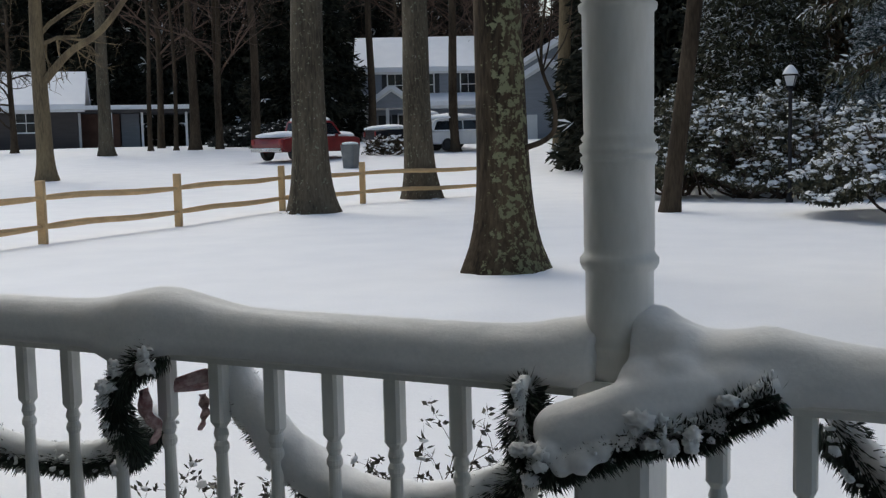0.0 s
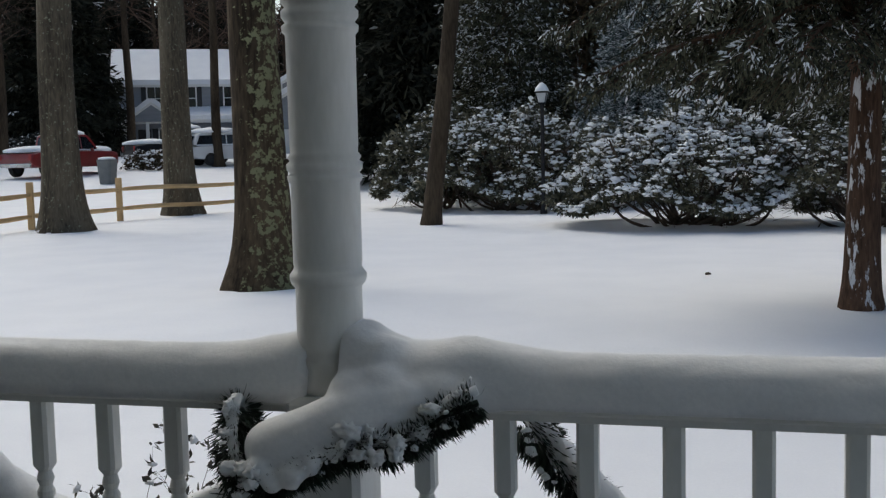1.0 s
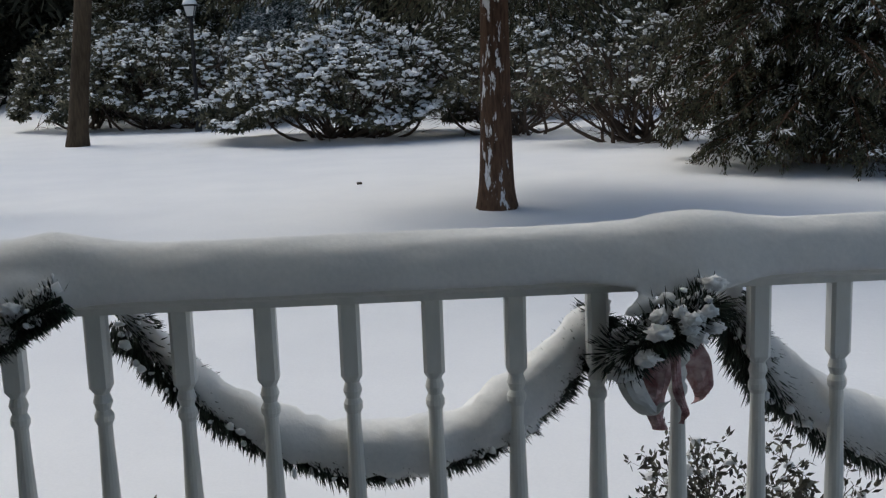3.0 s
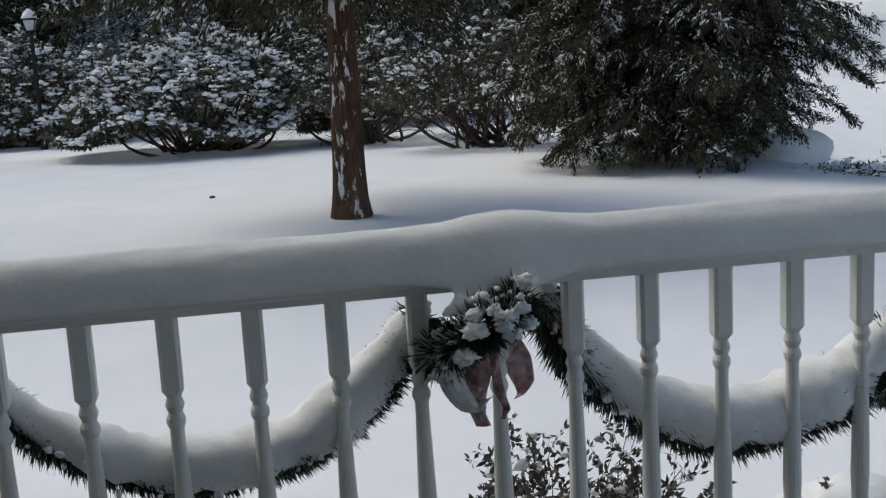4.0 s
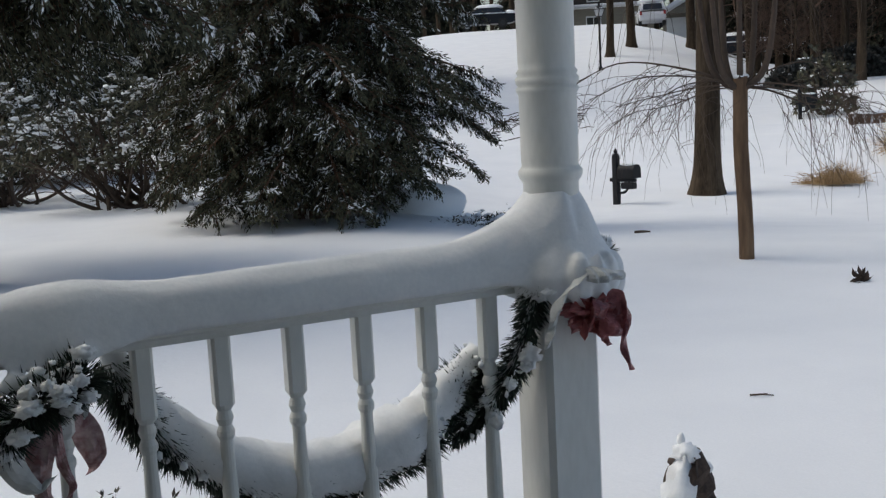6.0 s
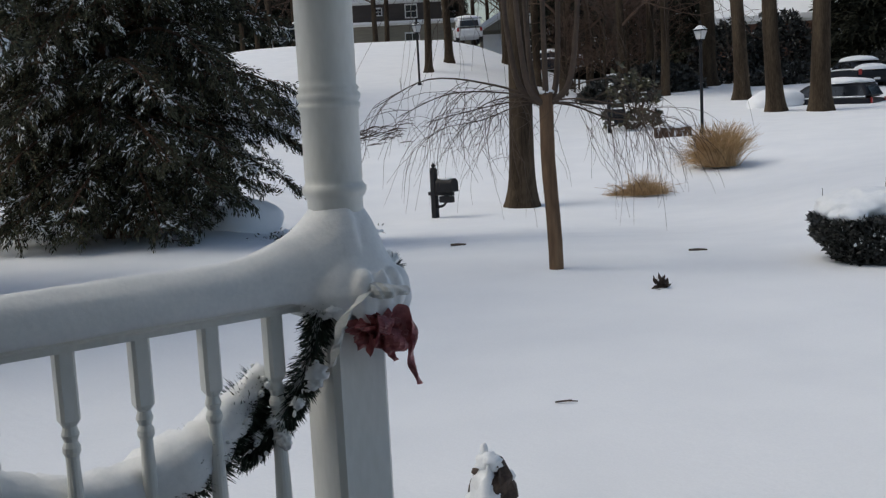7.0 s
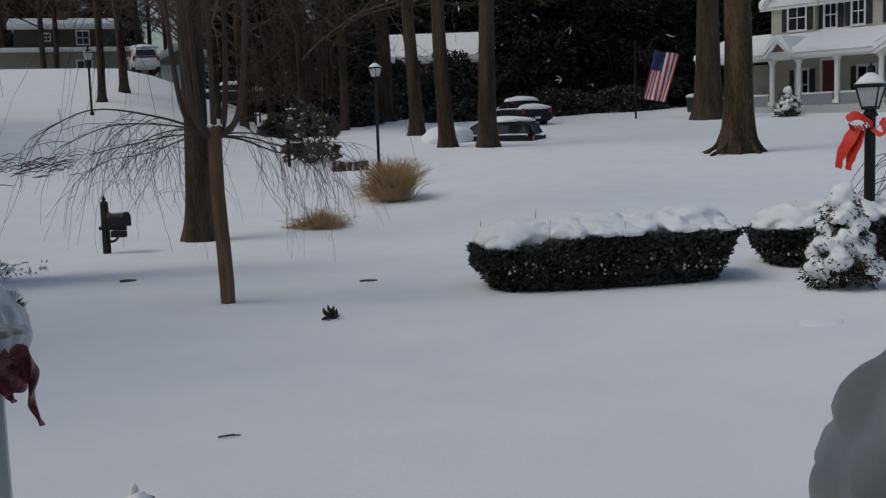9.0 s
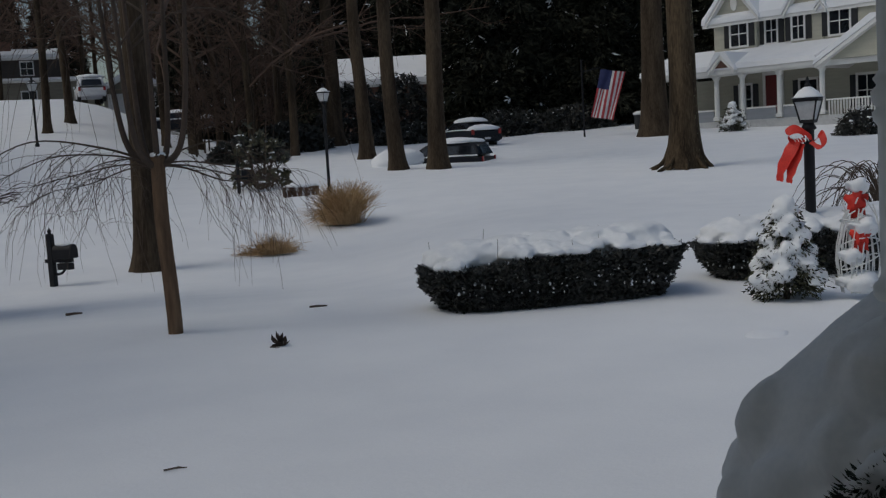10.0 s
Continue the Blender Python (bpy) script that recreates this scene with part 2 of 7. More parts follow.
TRIM = material("white_trim", (0.78, 0.78, 0.76), 0.5, dark=(0.7, 0.7, 0.68), scale=2, fine=20)
SHUTTER = material("black_shutter", (0.02, 0.022, 0.026), 0.5, dark=(0.012, 0.013, 0.015), scale=4, fine=30)
WINDOW = material("window_glass", (0.02, 0.024, 0.03), 0.08, dark=(0.012, 0.014, 0.018), scale=1, fine=4, spec=0.6)
RED_DOOR = material("red_door", (0.16, 0.015, 0.015), 0.5, scale=3, fine=30)
ROOF = material("shingle_roof", (0.06, 0.055, 0.055), 0.9, scale=2, fine=25)
RED_PAINT = material("red_car_paint", (0.24, 0.012, 0.014), 0.3, dark=(0.17, 0.008, 0.01), scale=2, fine=30, coat=0.6)
NAVY_PAINT = material("dark_car_paint", (0.007, 0.009, 0.015), 0.4, dark=(0.005, 0.007, 0.012), scale=2, fine=30, spec=0.3)
WHITE_PAINT = material("white_car_paint", (0.7, 0.71, 0.72), 0.35, dark=(0.62, 0.63, 0.64), scale=2, fine=30, coat=0.4)
RUBBER = material("tyre_rubber", (0.02, 0.02, 0.02), 0.85, scale=6, fine=40)
CHROME = material("chrome", (0.6, 0.6, 0.6), 0.25, 1.0, scale=4, fine=40)
TAIL = material("tail_light", (0.35, 0.02, 0.02), 0.3, scale=4, fine=40)
PLASTIC_GREY = material("grey_plastic", (0.16, 0.17, 0.17), 0.6, scale=4, fine=40)
RIBBON_PINK = material("frosted_pink_ribbon", (0.58, 0.43, 0.43), 0.45, dark=(0.27, 0.12, 0.13), scale=25, fine=90, mix=(0.4, 0.6))
RIBBON_RED = material("dark_red_ribbon", (0.4, 0.13, 0.13), 0.35, dark=(0.17, 0.035, 0.04), scale=20, fine=90, mix=(0.4, 0.6))
RIBBON_ICE = material("iced_ribbon", (0.66, 0.67, 0.66), 0.35, dark=(0.52, 0.53, 0.52), scale=20, fine=90)
RED_CLOTH = material("bright_red_ribbon", (0.72, 0.035, 0.02), 0.6, dark=(0.5, 0.02, 0.012), scale=8, fine=60)
FLAG_RED = material("flag_red", (0.5, 0.05, 0.06), 0.8, scale=4, fine=60)
FLAG_WHITE = material("flag_white", (0.75, 0.75, 0.75), 0.8, scale=4, fine=60)
FLAG_BLUE = material("flag_blue", (0.03, 0.04, 0.13), 0.8, scale=4, fine=60)
DEAD_LEAF = material("dead_leaf", (0.085, 0.058, 0.045), 0.9, dark=(0.03, 0.02, 0.015), scale=20, fine=80)
FROST = material("frosted_glass", (0.55, 0.56, 0.56), 0.3, dark=(0.4, 0.41, 0.42), scale=6, fine=40)
FLOOR_PAINT = material("grey_floor_paint", (0.25, 0.26, 0.27), 0.6, scale=3, fine=40)


# ---- ground ----
def smooth(a, b, v):
    v = min(1.0, max(0.0, (v - a) / (b - a)))
    return v * v * (3 - 2 * v)


def ground_height(x, y):
    """The snow's height: a level lawn, a dip at the street, then a hill."""
    dx, dy = x - 1.0, y + 1.9
    d = min(math.hypot(dx, dy), 78.0)
    a = math.degrees(math.atan2(dx, dy))
    left = 0.2 + 1.6 * smooth(27, 78, d)
    far = max(0.0, d - 22.0)
    far = far * far / (far + 3.0)
    steep = 1 - smooth(37, 46, a)
    dip = 0.52 * smooth(9, 18.5, d) * (1 - smooth(20, 28, d)) * smooth(24, 34, a) * (1 - smooth(50, 62, a))
    right = 0.2 - dip + far * (0.046 + 0.022 * steep) + 0.0009 * steep * far * far
    w = smooth(8, 30, a) * (1 - smooth(110, 150, a))
    wave = 0.025 * math.sin(x * 0.55 + 0.8 * math.sin(y * 0.31)) * math.sin(y * 0.47 + 1.0)
    rise = 0.085 * math.exp(-((x - 2.0) ** 2 + (y - 8.6) ** 2) / 14.0)
    return left + (right - left) * w + wave * smooth(3, 8, d) + rise

def make_ground():
    # Fine near the porch and coarser outwards, on to the horizon.
    radii = [0.0] + [0.5 * 1.055 ** k for k in range(170)]
    radii = [r for r in radii if r < 2500] + [2500.0]
    na = 220
    vs, fs = [], []
    for r in radii:
        for k in range(na):
            a = 2 * math.pi * k / na
            x, y = 1.0 + r * math.sin(a), -1.9 + r * math.cos(a)
            z = ground_height(x, y)
            if r < 60:
                z += 0.012 * noise.noise(Vector((x * 0.9, y * 0.9, 0))) + 0.03 * noise.noise(Vector((x * 0.22, y * 0.22, 3)))
            vs.append((x, y, z))
    for i in range(len(radii) - 1):
        for k in range(na):
            a, b = i * na + k, i * na + (k + 1) % na
            fs.append([a, a + na, b + na, b])
    s = Shape()
    s.add(vs, fs)
    solid("ground", s, SNOW, "snow-covered lawn, street and hillside with soft drifts", "ground", kind="structure", smooth=True)


make_ground()

# ---- porch shell: floor, ceiling, house wall behind the camera; unseen, there for shade ----
PY = 0.03  # the railing's centre line
FLOOR_Z, CEIL_Z = 0.42, 2.75
solid("floor", Shape().box(-6, 2.4, -3.2, 0.12, 0.05, FLOOR_Z), FLOOR_PAINT, "grey-painted porch floor", "floor", kind="structure")
solid("ceiling", Shape().box(-6, 2.7, -3.2, 0.42, CEIL_Z, CEIL_Z + 0.2), PAINT, "white porch ceiling", "ceiling", kind="structure")
solid("wall_house", Shape().box(-6, 2.7, -3.5, -3.2, 0.0, 5.5), SIDING_CREAM, "sided house wall behind the porch", "wall", kind="structure")
# An added end wall, out of view; it only shuts out light.
solid("wall_left", Shape().box(-6.3, -6, -3.5, 0.12, 0.0, 5.5), SIDING_CREAM, "unseen side wall added to shade the porch", "wall", kind="structure")
solid("trim_beam", Shape().box(-6, 2.4, PY - 0.07, PY + 0.07, CEIL_Z - 0.22, CEIL_Z - 0.002, 0.01), PAINT, "white beam over the porch posts", "trim", kind="structure")
solid("trim_beam_side", Shape().box(2.226, 2.366, -3.2, PY - 0.075, CEIL_Z - 0.22, CEIL_Z - 0.002, 0.01), PAINT, "white beam over the porch posts", "trim", kind="structure")


def post_parts(holder):
    s = 0.066
    base = Shape().lathe([(s, FLOOR_Z), (s, 1.27), (s - 0.006, 1.285)], n=32, square=(0, 1, 2))
    part("post_base", base, PAINT, holder)
    r = 0.060
    prof = [(s - 0.012, 1.285), (0.05, 1.30), (0.045, 1.325), (0.05, 1.335), (0.054, 1.345), (0.047, 1.352), (r - 0.004, 1.37), (r - 0.002, 1.39), (r - 0.002, 1.468),
            (r + 0.004, 1.475), (r + 0.007, 1.483), (r + 0.007, 1.491), (r + 0.002, 1.497), (r - 0.001, 1.503), (r, 1.513), (r, 1.648),
            (r + 0.004, 1.653), (r + 0.005, 1.661), (r, 1.665), (r + 0.005, 1.671), (r + 0.006, 1.681), (r, 1.687), (r + 0.004, 1.693), (r - 0.002, 1.701),
            (r - 0.001, 1.713), (r, 1.90), (r + 0.005, 1.905), (r + 0.006, 1.915), (r - 0.001, 1.92), (r + 0.006, 1.93), (r + 0.006, 1.94), (r - 0.001, 1.946), (r + 0.006, 1.955), (r + 0.005, 1.967), (r, 1.975),
            (r, 2.2), (r + 0.01, 2.215), (r + 0.002, 2.23), (s, 2.25), (s, CEIL_Z - 0.22)]
    part("post_shaft", Shape().lathe(prof, n=32, square=(len(prof) - 2, len(prof) - 1)), PAINT, holder, smooth=True)


POSTS = [(0.0, PY), (2.296, PY), (2.314, -1.907), (-2.35, PY)]
first_post = None
for px, py in POSTS:
    if first_post is None:
        first_post = thing("porch_post", "white-painted turned wooden porch post with ring mouldings", "post", (px, py, 0), group="porch posts")
        post_parts(first_post)
    else:
        copy_thing(first_post, pose(px, py, 0))


# ---- railings ----
def baluster_mesh():
    h, r = 0.018, 0.0175
    top, low = 1.25, 0.56
    prof = [(h, low), (h, low + 0.13), (0.012, low + 0.145), (0.0115, low + 0.15), (0.016, low + 0.165), (0.0115, low + 0.18), (0.015, low + 0.2),
            (r, low + 0.26), (0.0165, low + 0.33), (0.0125, low + 0.47), (0.0125, low + 0.495), (0.0165, low + 0.503), (0.0165, low + 0.512), (0.012, low + 0.522), (0.0165, low + 0.535),
            (0.0125, low + 0.55), (h, low + 0.562), (h, top)]
    return Shape().lathe(prof, n=16, square=(0, 1, len(prof) - 2, len(prof) - 1))


BALUSTER = None


def railing(x0, x1, xs, label, m=None):
    global BALUSTER
    rail = thing("porch_railing", label, "railing", (x0, PY, 0), group="porch railings")
    n = x1 - x0
    top = Shape().prism([(-0.03, 1.25), (0.03, 1.25), (0.034, 1.262), (0.045, 1.268), (0.045, 1.284), (0.035, 1.291), (-0.035, 1.291), (-0.045, 1.284), (-0.045, 1.268), (-0.034, 1.262)], 0, n)
    part("top_rail", top, PAINT, rail)
    part("bottom_rail", Shape().box(0, n, -0.03, 0.03, 0.51, 0.56, 0.005), PAINT, rail)
    for x in xs:
        if BALUSTER is None:
            BALUSTER = baluster_mesh().mesh("baluster", PAINT)
        b = part("baluster", BALUSTER, PAINT, rail)
        b.location.x = x - x0
    if m:
        rail.matrix_basis = m
    return rail


railing(0.058, 2.238, [0.028 + 0.14 * k for k in range(1, 16)], "white-painted porch railing with turned balusters, top rail under snow")
railing(-2.292, -0.058, [-(0.028 + 0.14 * k) for k in range(1, 16)], "white-painted porch railing with turned balusters, top rail under snow")
railing(0.0, 1.25, [0.14 * k for k in range(1, 9)], "white-painted railing along the porch's side, under snow", pose(2.314, -1.967, 0, 0, 0, -90))


def bumpf(x, c, w):
    return math.exp(-((x - c) / w) ** 2)


def rail_snow(x0, x1, height, width, droop, seed, m=None):
    """Packed snow on a top rail: rounded on top, hanging over the near edge."""
    nx, nf = int((x1 - x0) / 0.012), 18
    vs, fs = [], []
    for i in range(nx + 1):
        x = x0 + (x1 - x0) * i / nx
        h, w, dr = height(x), width(x), droop(x)
        for k in range(nf + 1):
            f = math.pi * k / nf
            c, s = math.cos(f), math.sin(f)
            near = max(0.0, -c)
            y = w * c * (1.0 if c > 0 else 1.08)
            z = 1.286 + h * abs(s) ** 0.75 - dr * near ** 6 + 0.006 * noise.noise(Vector((x * 3, k * 0.35, seed))) * s
            z += 0.0025 * noise.noise(Vector((x * 22, k * 0.9, seed)))
            vs.append((x, PY + y + 0.003 * noise.noise(Vector((x * 9, k * 0.5, seed + 5))), z))
    for i in range(nx):
        for k in range(nf):
            a = i * (nf + 1) + k
            fs.append([a, a + 1, a + nf + 2, a + nf + 1])
        fs.append([i * (nf + 1) + nf, i * (nf + 1), (i + 1) * (nf + 1), (i + 1) * (nf + 1) + nf])
    fs.append(list(range(nf + 1))[::-1])
    fs.append([nx * (nf + 1) + k for k in range(nf + 1)])
    s = Shape().add(vs, fs)
    return s


def skirt(shape, x, y, rings, stretch=(1, 1), seed=0.0):
    """A flared skirt of blown snow round a post: rings of (radius, height)."""
    n = 40
    vs = []
    for i, (r, z) in enumerate(rings):
        for k in range(n):
            a = 2 * math.pi * k / n
            g = r * (1 + 0.10 * noise.noise(Vector((math.cos(a) * 1.6 + seed, math.sin(a) * 1.6, z * 9))))
            vs.append((x + g * stretch[0] * math.cos(a), y + g * stretch[1] * math.sin(a), z + 0.012 * noise.noise(Vector((math.cos(a) * 2, math.sin(a) * 2, seed + i)))))
    fs = [[i * n + k, i * n + (k + 1) % n, (i + 1) * n + (k + 1) % n, (i + 1) * n + k] for i in range(len(rings) - 1) for k in range(n)]
    fs += [list(range(n))[::-1], [(len(rings) - 1) * n + k for k in range(n)]]
    return shape.add(vs, fs)


def packed(name, shape, label, voxel=0.008, rounds=5):
    """Snow lumps fused into one soft body."""
    ob = solid(name, shape, CAKED, label, "snow", kind="stuff", smooth=True)
    m = ob.modifiers.new("fuse", "REMESH")
    m.mode, m.voxel_size, m.use_smooth_shade = "VOXEL", voxel, True
    k = ob.modifiers.new("soften", "SMOOTH")
    k.factor, k.iterations = 0.5, rounds
    return ob


h_main = lambda x: 0.078 + 0.016 * bumpf(x, 1.315, 0.095) + 0.022 * bumpf(x, 0.25, 0.09) + 0.05 * bumpf(x, 0.05, 0.07) + 0.1 * bumpf(x, 2.3, 0.075) + 0.035 * bumpf(x, 2.2, 0.1)
w_main = lambda x: 0.062 + 0.01 * bumpf(x, 1.3, 0.1) + 0.022 * bumpf(x, 0.15, 0.1) + 0.035 * bumpf(x, 2.3, 0.12)
d_main = lambda x: 0.012 + 0.035 * bumpf(x, 1.28, 0.09) + 0.035 * bumpf(x, 0.16, 0.1) + 0.04 * bumpf(x, 2.28, 0.08)
main = rail_snow(0.035, 2.29, h_main, w_main, d_main, 1.0)
# over the garland at the first post
main.tube(spline([(-0.1, -0.085, 1.205), (-0.06, -0.092, 1.215), (-0.01, -0.09, 1.232), (0.05, -0.08, 1.255), (0.11, -0.06, 1.275), (0.19, -0.035, 1.29)], 16), [0.03, 0.04, 0.045, 0.047, 0.048, 0.048, 0.048, 0.048, 0.049, 0.05, 0.05, 0.05, 0.048, 0.045, 0.042, 0.035], 14)
for x, y, z, rx_, ry_, rz_ in [(0.07, -0.045, 1.29, 0.05, 0.045, 0.05), (0.11, -0.03, 1.3, 0.07, 0.05, 0.05), (0.2, -0.015, 1.295, 0.09, 0.05, 0.045), (0.065, 0.03, 1.345, 0.05, 0.05, 0.07), (0.1, 0.01, 1.325, 0.07, 0.06, 0.065)]:
    main.blob((x, y, z), (rx_, ry_, rz_), 3, 0.08, 1.5, None, x * 30)
for x, y, z, r in [(-0.1, -0.125, 1.165, 0.018), (-0.075, -0.135, 1.185, 0.022), (-0.045, -0.14, 1.165, 0.02), (-0.01, -0.138, 1.178, 0.024), (0.02, -0.13, 1.195, 0.02), (0.06, -0.115, 1.215, 0.02), (0.12, -0.09, 1.235, 0.02), (0.15, -0.085, 1.225, 0.018), (0.19, -0.07, 1.24, 0.022), (0.23, -0.05, 1.262, 0.016)]:
    main.blob((x, y, z), (r, r * 0.8, r * 0.9), 2, 0.3, 2.0, None, x * 9)
main.blob((0.0, PY + 0.02, 1.3), (0.075, 0.06, 0.05), 3, 0.06, 1.5, None, 5.0)
# crumbs over the middle bow
for x, y, z, r in [(1.19, -0.06, 1.24, 0.022), (1.23, -0.075, 1.225, 0.026), (1.245, -0.07, 1.262, 0.028), (1.29, -0.065, 1.25, 0.024), (1.32, -0.055, 1.275, 0.024), (1.21, -0.055, 1.25, 0.03)]:
    main.blob((x, y, z - 0.01), (r * 0.6, r * 0.5, r * 0.55), 2, 0.5, 2.0, None, x * 9)
# round the second post, sagging in lobes over its bow
skirt(main, 2.296, PY, [(0.085, 1.225), (0.12, 1.245), (0.128, 1.28), (0.118, 1.315), (0.1, 1.35), (0.082, 1.39), (0.068, 1.425), (0.05, 1.455)], (1.05, 1.0), 2.0)
for x, y, z, r, h in [(2.235, -0.065, 1.272, 0.022, 0.055), (2.275, -0.095, 1.275, 0.026, 0.06), (2.318, -0.095, 1.265, 0.02, 0.065), (2.355, -0.08, 1.275, 0.026, 0.05), (2.395, -0.05, 1.265, 0.024, 0.055), (2.415, 0.0, 1.27, 0.026, 0.05)]:
    main.blob((x, y, z), (r, r * 0.75, h), 3, 0.25, 2.0, None, x * 7)
packed("rail_snow", main, "thick wind-packed snow lying along the porch railing and plastered on its posts", 0.006, 9)
h_left = lambda x: 0.078 + 0.035 * bumpf(x, -1.0, 0.14) + 0.03 * bumpf(x, 0.0, 0.13)
w_left = lambda x: 0.062 + 0.02 * bumpf(x, -1.02, 0.13) - 0.01 * bumpf(x, 0.0, 0.05)
d_left = lambda x: 0.012 + 0.03 * bumpf(x, -1.06, 0.08) 
solid("rail_snow", rail_snow(-2.29, -0.03, h_left, w_left, d_left, 4.0), CAKED, "thick wind-packed snow lying along the porch railing", "snow", kind="stuff", smooth=True)


corner = skirt(Shape(), 2.296, -1.88, [(0.12, 1.08), (0.18, 1.14), (0.195, 1.22), (0.192, 1.28), (0.178, 1.34), (0.152, 1.4), (0.107, 1.45), (0.058, 1.49)], (0.9, 1.0), 6.0)
for x, y, z, r in [(2.17, -1.97, 1.27, 0.05), (2.15, -2.0, 1.2, 0.045), (2.2, -2.03, 1.3, 0.06), (2.12, -1.93, 1.16, 0.05), (2.1, -1.98, 1.12, 0.04), (2.14, -2.02, 1.24, 0.03), (2.11, -1.9, 1.22, 0.028), (2.13, -1.84, 1.2, 0.03), (2.15, -1.95, 1.33, 0.03), (2.12, -2.03, 1.17, 0.028), (2.09, -1.94, 1.19, 0.022), (2.1, -2.02, 1.13, 0.022), (2.12, -1.86, 1.13, 0.03)]:
    corner.blob((x, y, z), (r, r, r * 1.2), 3, 0.3, 2.0, None, x * 5 + y)
lumps = np.random.default_rng(21)
for k in range(70):
    a, f = lumps.uniform(1.6, 4.6), lumps.uniform(0, 1)
    g = 0.2 - 0.11 * f ** 2
    q = lumps.uniform(0.02, 0.05)
    corner.blob((2.296 + 0.9 * g * math.cos(a), -1.88 + g * math.sin(a), 1.16 + 0.3 * f), (q, q, q * 1.1), 2, 0.3, 2.0, None, k)
packed("post_snow", corner, "deep rounded snow plastered against the porch post", 0.006, 4).location = (0.018, -0.027, 0)
side_h = lambda x: 0.08 + 0.02 * bumpf(x, 0.3, 0.2)
side_w = lambda x: 0.065 + 0.01 * bumpf(x, 0.3, 0.2)
side = solid("rail_snow", rail_snow(0.1, 1.25, side_h, side_w, lambda x: 0.03, 8.0), CAKED, "thick wind-packed snow on the side railing", "snow", kind="stuff", smooth=True)
side.matrix_basis = pose(2.314 - PY, -1.967, 0, 0, 0, -90)


# ---- garlands ----
def garland(pts, cover, radius, label, seed, clumps=0):
    """A needle garland with snow packed on its upper side. cover(u): how much snow, 0 to 1."""
    rng = np.random.default_rng(seed)
    length = sum(np.linalg.norm(np.subtract(b, a)) for a, b in zip(pts, pts[1:]))
    n = max(12, int(length / 0.02))
    line = spline(pts, n)
    g = thing("garland", label, "garland", tuple(line[0]), group="garlands on the railing")
    line = line - line[0]
    part("wire", Shape().tube(line, 0.006, 5), NEEDLE, g)
    # bristles
    count = int(length * 15000)
    u = rng.uniform(0, n - 1.001, count)
    i = u.astype(int)
    P = line[i] + (line[i + 1] - line[i]) * (u - i)[:, None]
    T = line[i + 1] - line[i]
    T /= np.linalg.norm(T, axis=1)[:, None]
    D = rng.normal(size=(count, 3))
    D -= (D * T).sum(1)[:, None] * T * 0.8
    D[:, 2] -= 0.55
    D /= np.linalg.norm(D, axis=1)[:, None]
    tuft = np.array([0.8 + 0.45 * noise.noise(Vector((k * 0.55, seed * 1.7, 1))) for k in range(n)])[i]
    start = P + D * (radius * tuft * rng.uniform(0.2, 0.66, count))[:, None]
    part("bristles", Shape().leaves(start, D + T * 0.35, radius * rng.uniform(0.25, 0.55, count), 0.0014, rng), NEEDLE, g)
    # packed snow
    rad, mid = [], []
    for k in range(n):
        c = cover(k / (n - 1))
        w = 1 + 0.25 * noise.noise(Vector((k * 0.21, seed, 0))) + 0.15 * noise.noise(Vector((k * 0.6, seed, 4)))
        rad.append(max(0.003, radius * 0.92 * c * w))
        mid.append(line[k] + np.array([0, -0.004, radius * 0.42]))
    s = Shape().tube(mid, rad, 16, rough=0.11, rng=rng)
    part("snow_cover", s, CAKED, g, "snow packed along the top", smooth=True)
    # loose lumps caught in the bristles
    k2 = int(length * 260)
    i = rng.integers(0, n - 1, k2)
    keep = rng.uniform(size=k2) < np.array([0.35 + 0.65 * cover(q / (n - 1)) for q in i])
    i = i[keep]
    ang = rng.uniform(0, 2 * math.pi, len(i))
    off = np.stack([0.2 * np.cos(ang), np.cos(ang), np.sin(ang)], 1) * (radius * rng.uniform(0.5, 0.85, len(i)))[:, None]
    off[:, 2] = np.where(off[:, 2] < -radius * 0.55, -off[:, 2], off[:, 2])
    part("snow_grit", Shape().flakes(line[i] + off, rng.uniform(0.003, 0.009, (len(i), 3)) * rng.uniform(0.6, 1.4, (len(i), 1)), rng), CAKED, g, smooth=True)
    # ragged lumps of snow lodged on the side towards the porch
    for k in range(clumps):
        j = int(rng.integers(1, n - 1))
        a = rng.uniform(-0.7, 1.0)
        c = line[j] + np.array([rng.normal(0, 0.006), -math.cos(a), math.sin(a)]) * radius * rng.uniform(0.55, 0.95)
        q = rng.uniform(0.007, 0.017)
        lump = Shape().blob(c, (q * rng.uniform(0.8, 1.5), q, q * rng.uniform(0.7, 1.1)), 3, 0.75, 2.6, None, k * 3.1 + seed)
        part("snow_lump", lump, CAKED, g, smooth=True)
    return g


BEHIND = PY + 0.055
full = lambda u: 0.25 + 0.7 * min(1, 2.1 * u, 4 * (1 - u)) if 0 < u < 1 else 0.3
garland([(0.33, BEHIND, 1.235), (0.4, BEHIND, 1.145), (0.5, BEHIND, 1.045), (0.63, BEHIND, 0.97), (0.78, BEHIND, 0.945), (0.93, BEHIND, 0.968), (1.05, BEHIND, 1.05), (1.14, BEHIND, 1.15), (1.17, BEHIND, 1.2)], full, 0.06, "green needle garland swagged behind the balusters, packed with snow", 11)
garland([(1.38, BEHIND, 1.23), (1.42, BEHIND, 1.13), (1.5, BEHIND, 1.03), (1.64, BEHIND, 0.935), (1.8, BEHIND, 0.912), (1.95, BEHIND, 0.95), (2.06, BEHIND, 1.03), (2.13, BEHIND, 1.1)], full, 0.07, "green needle garland swagged behind the balusters, packed with snow", 12)
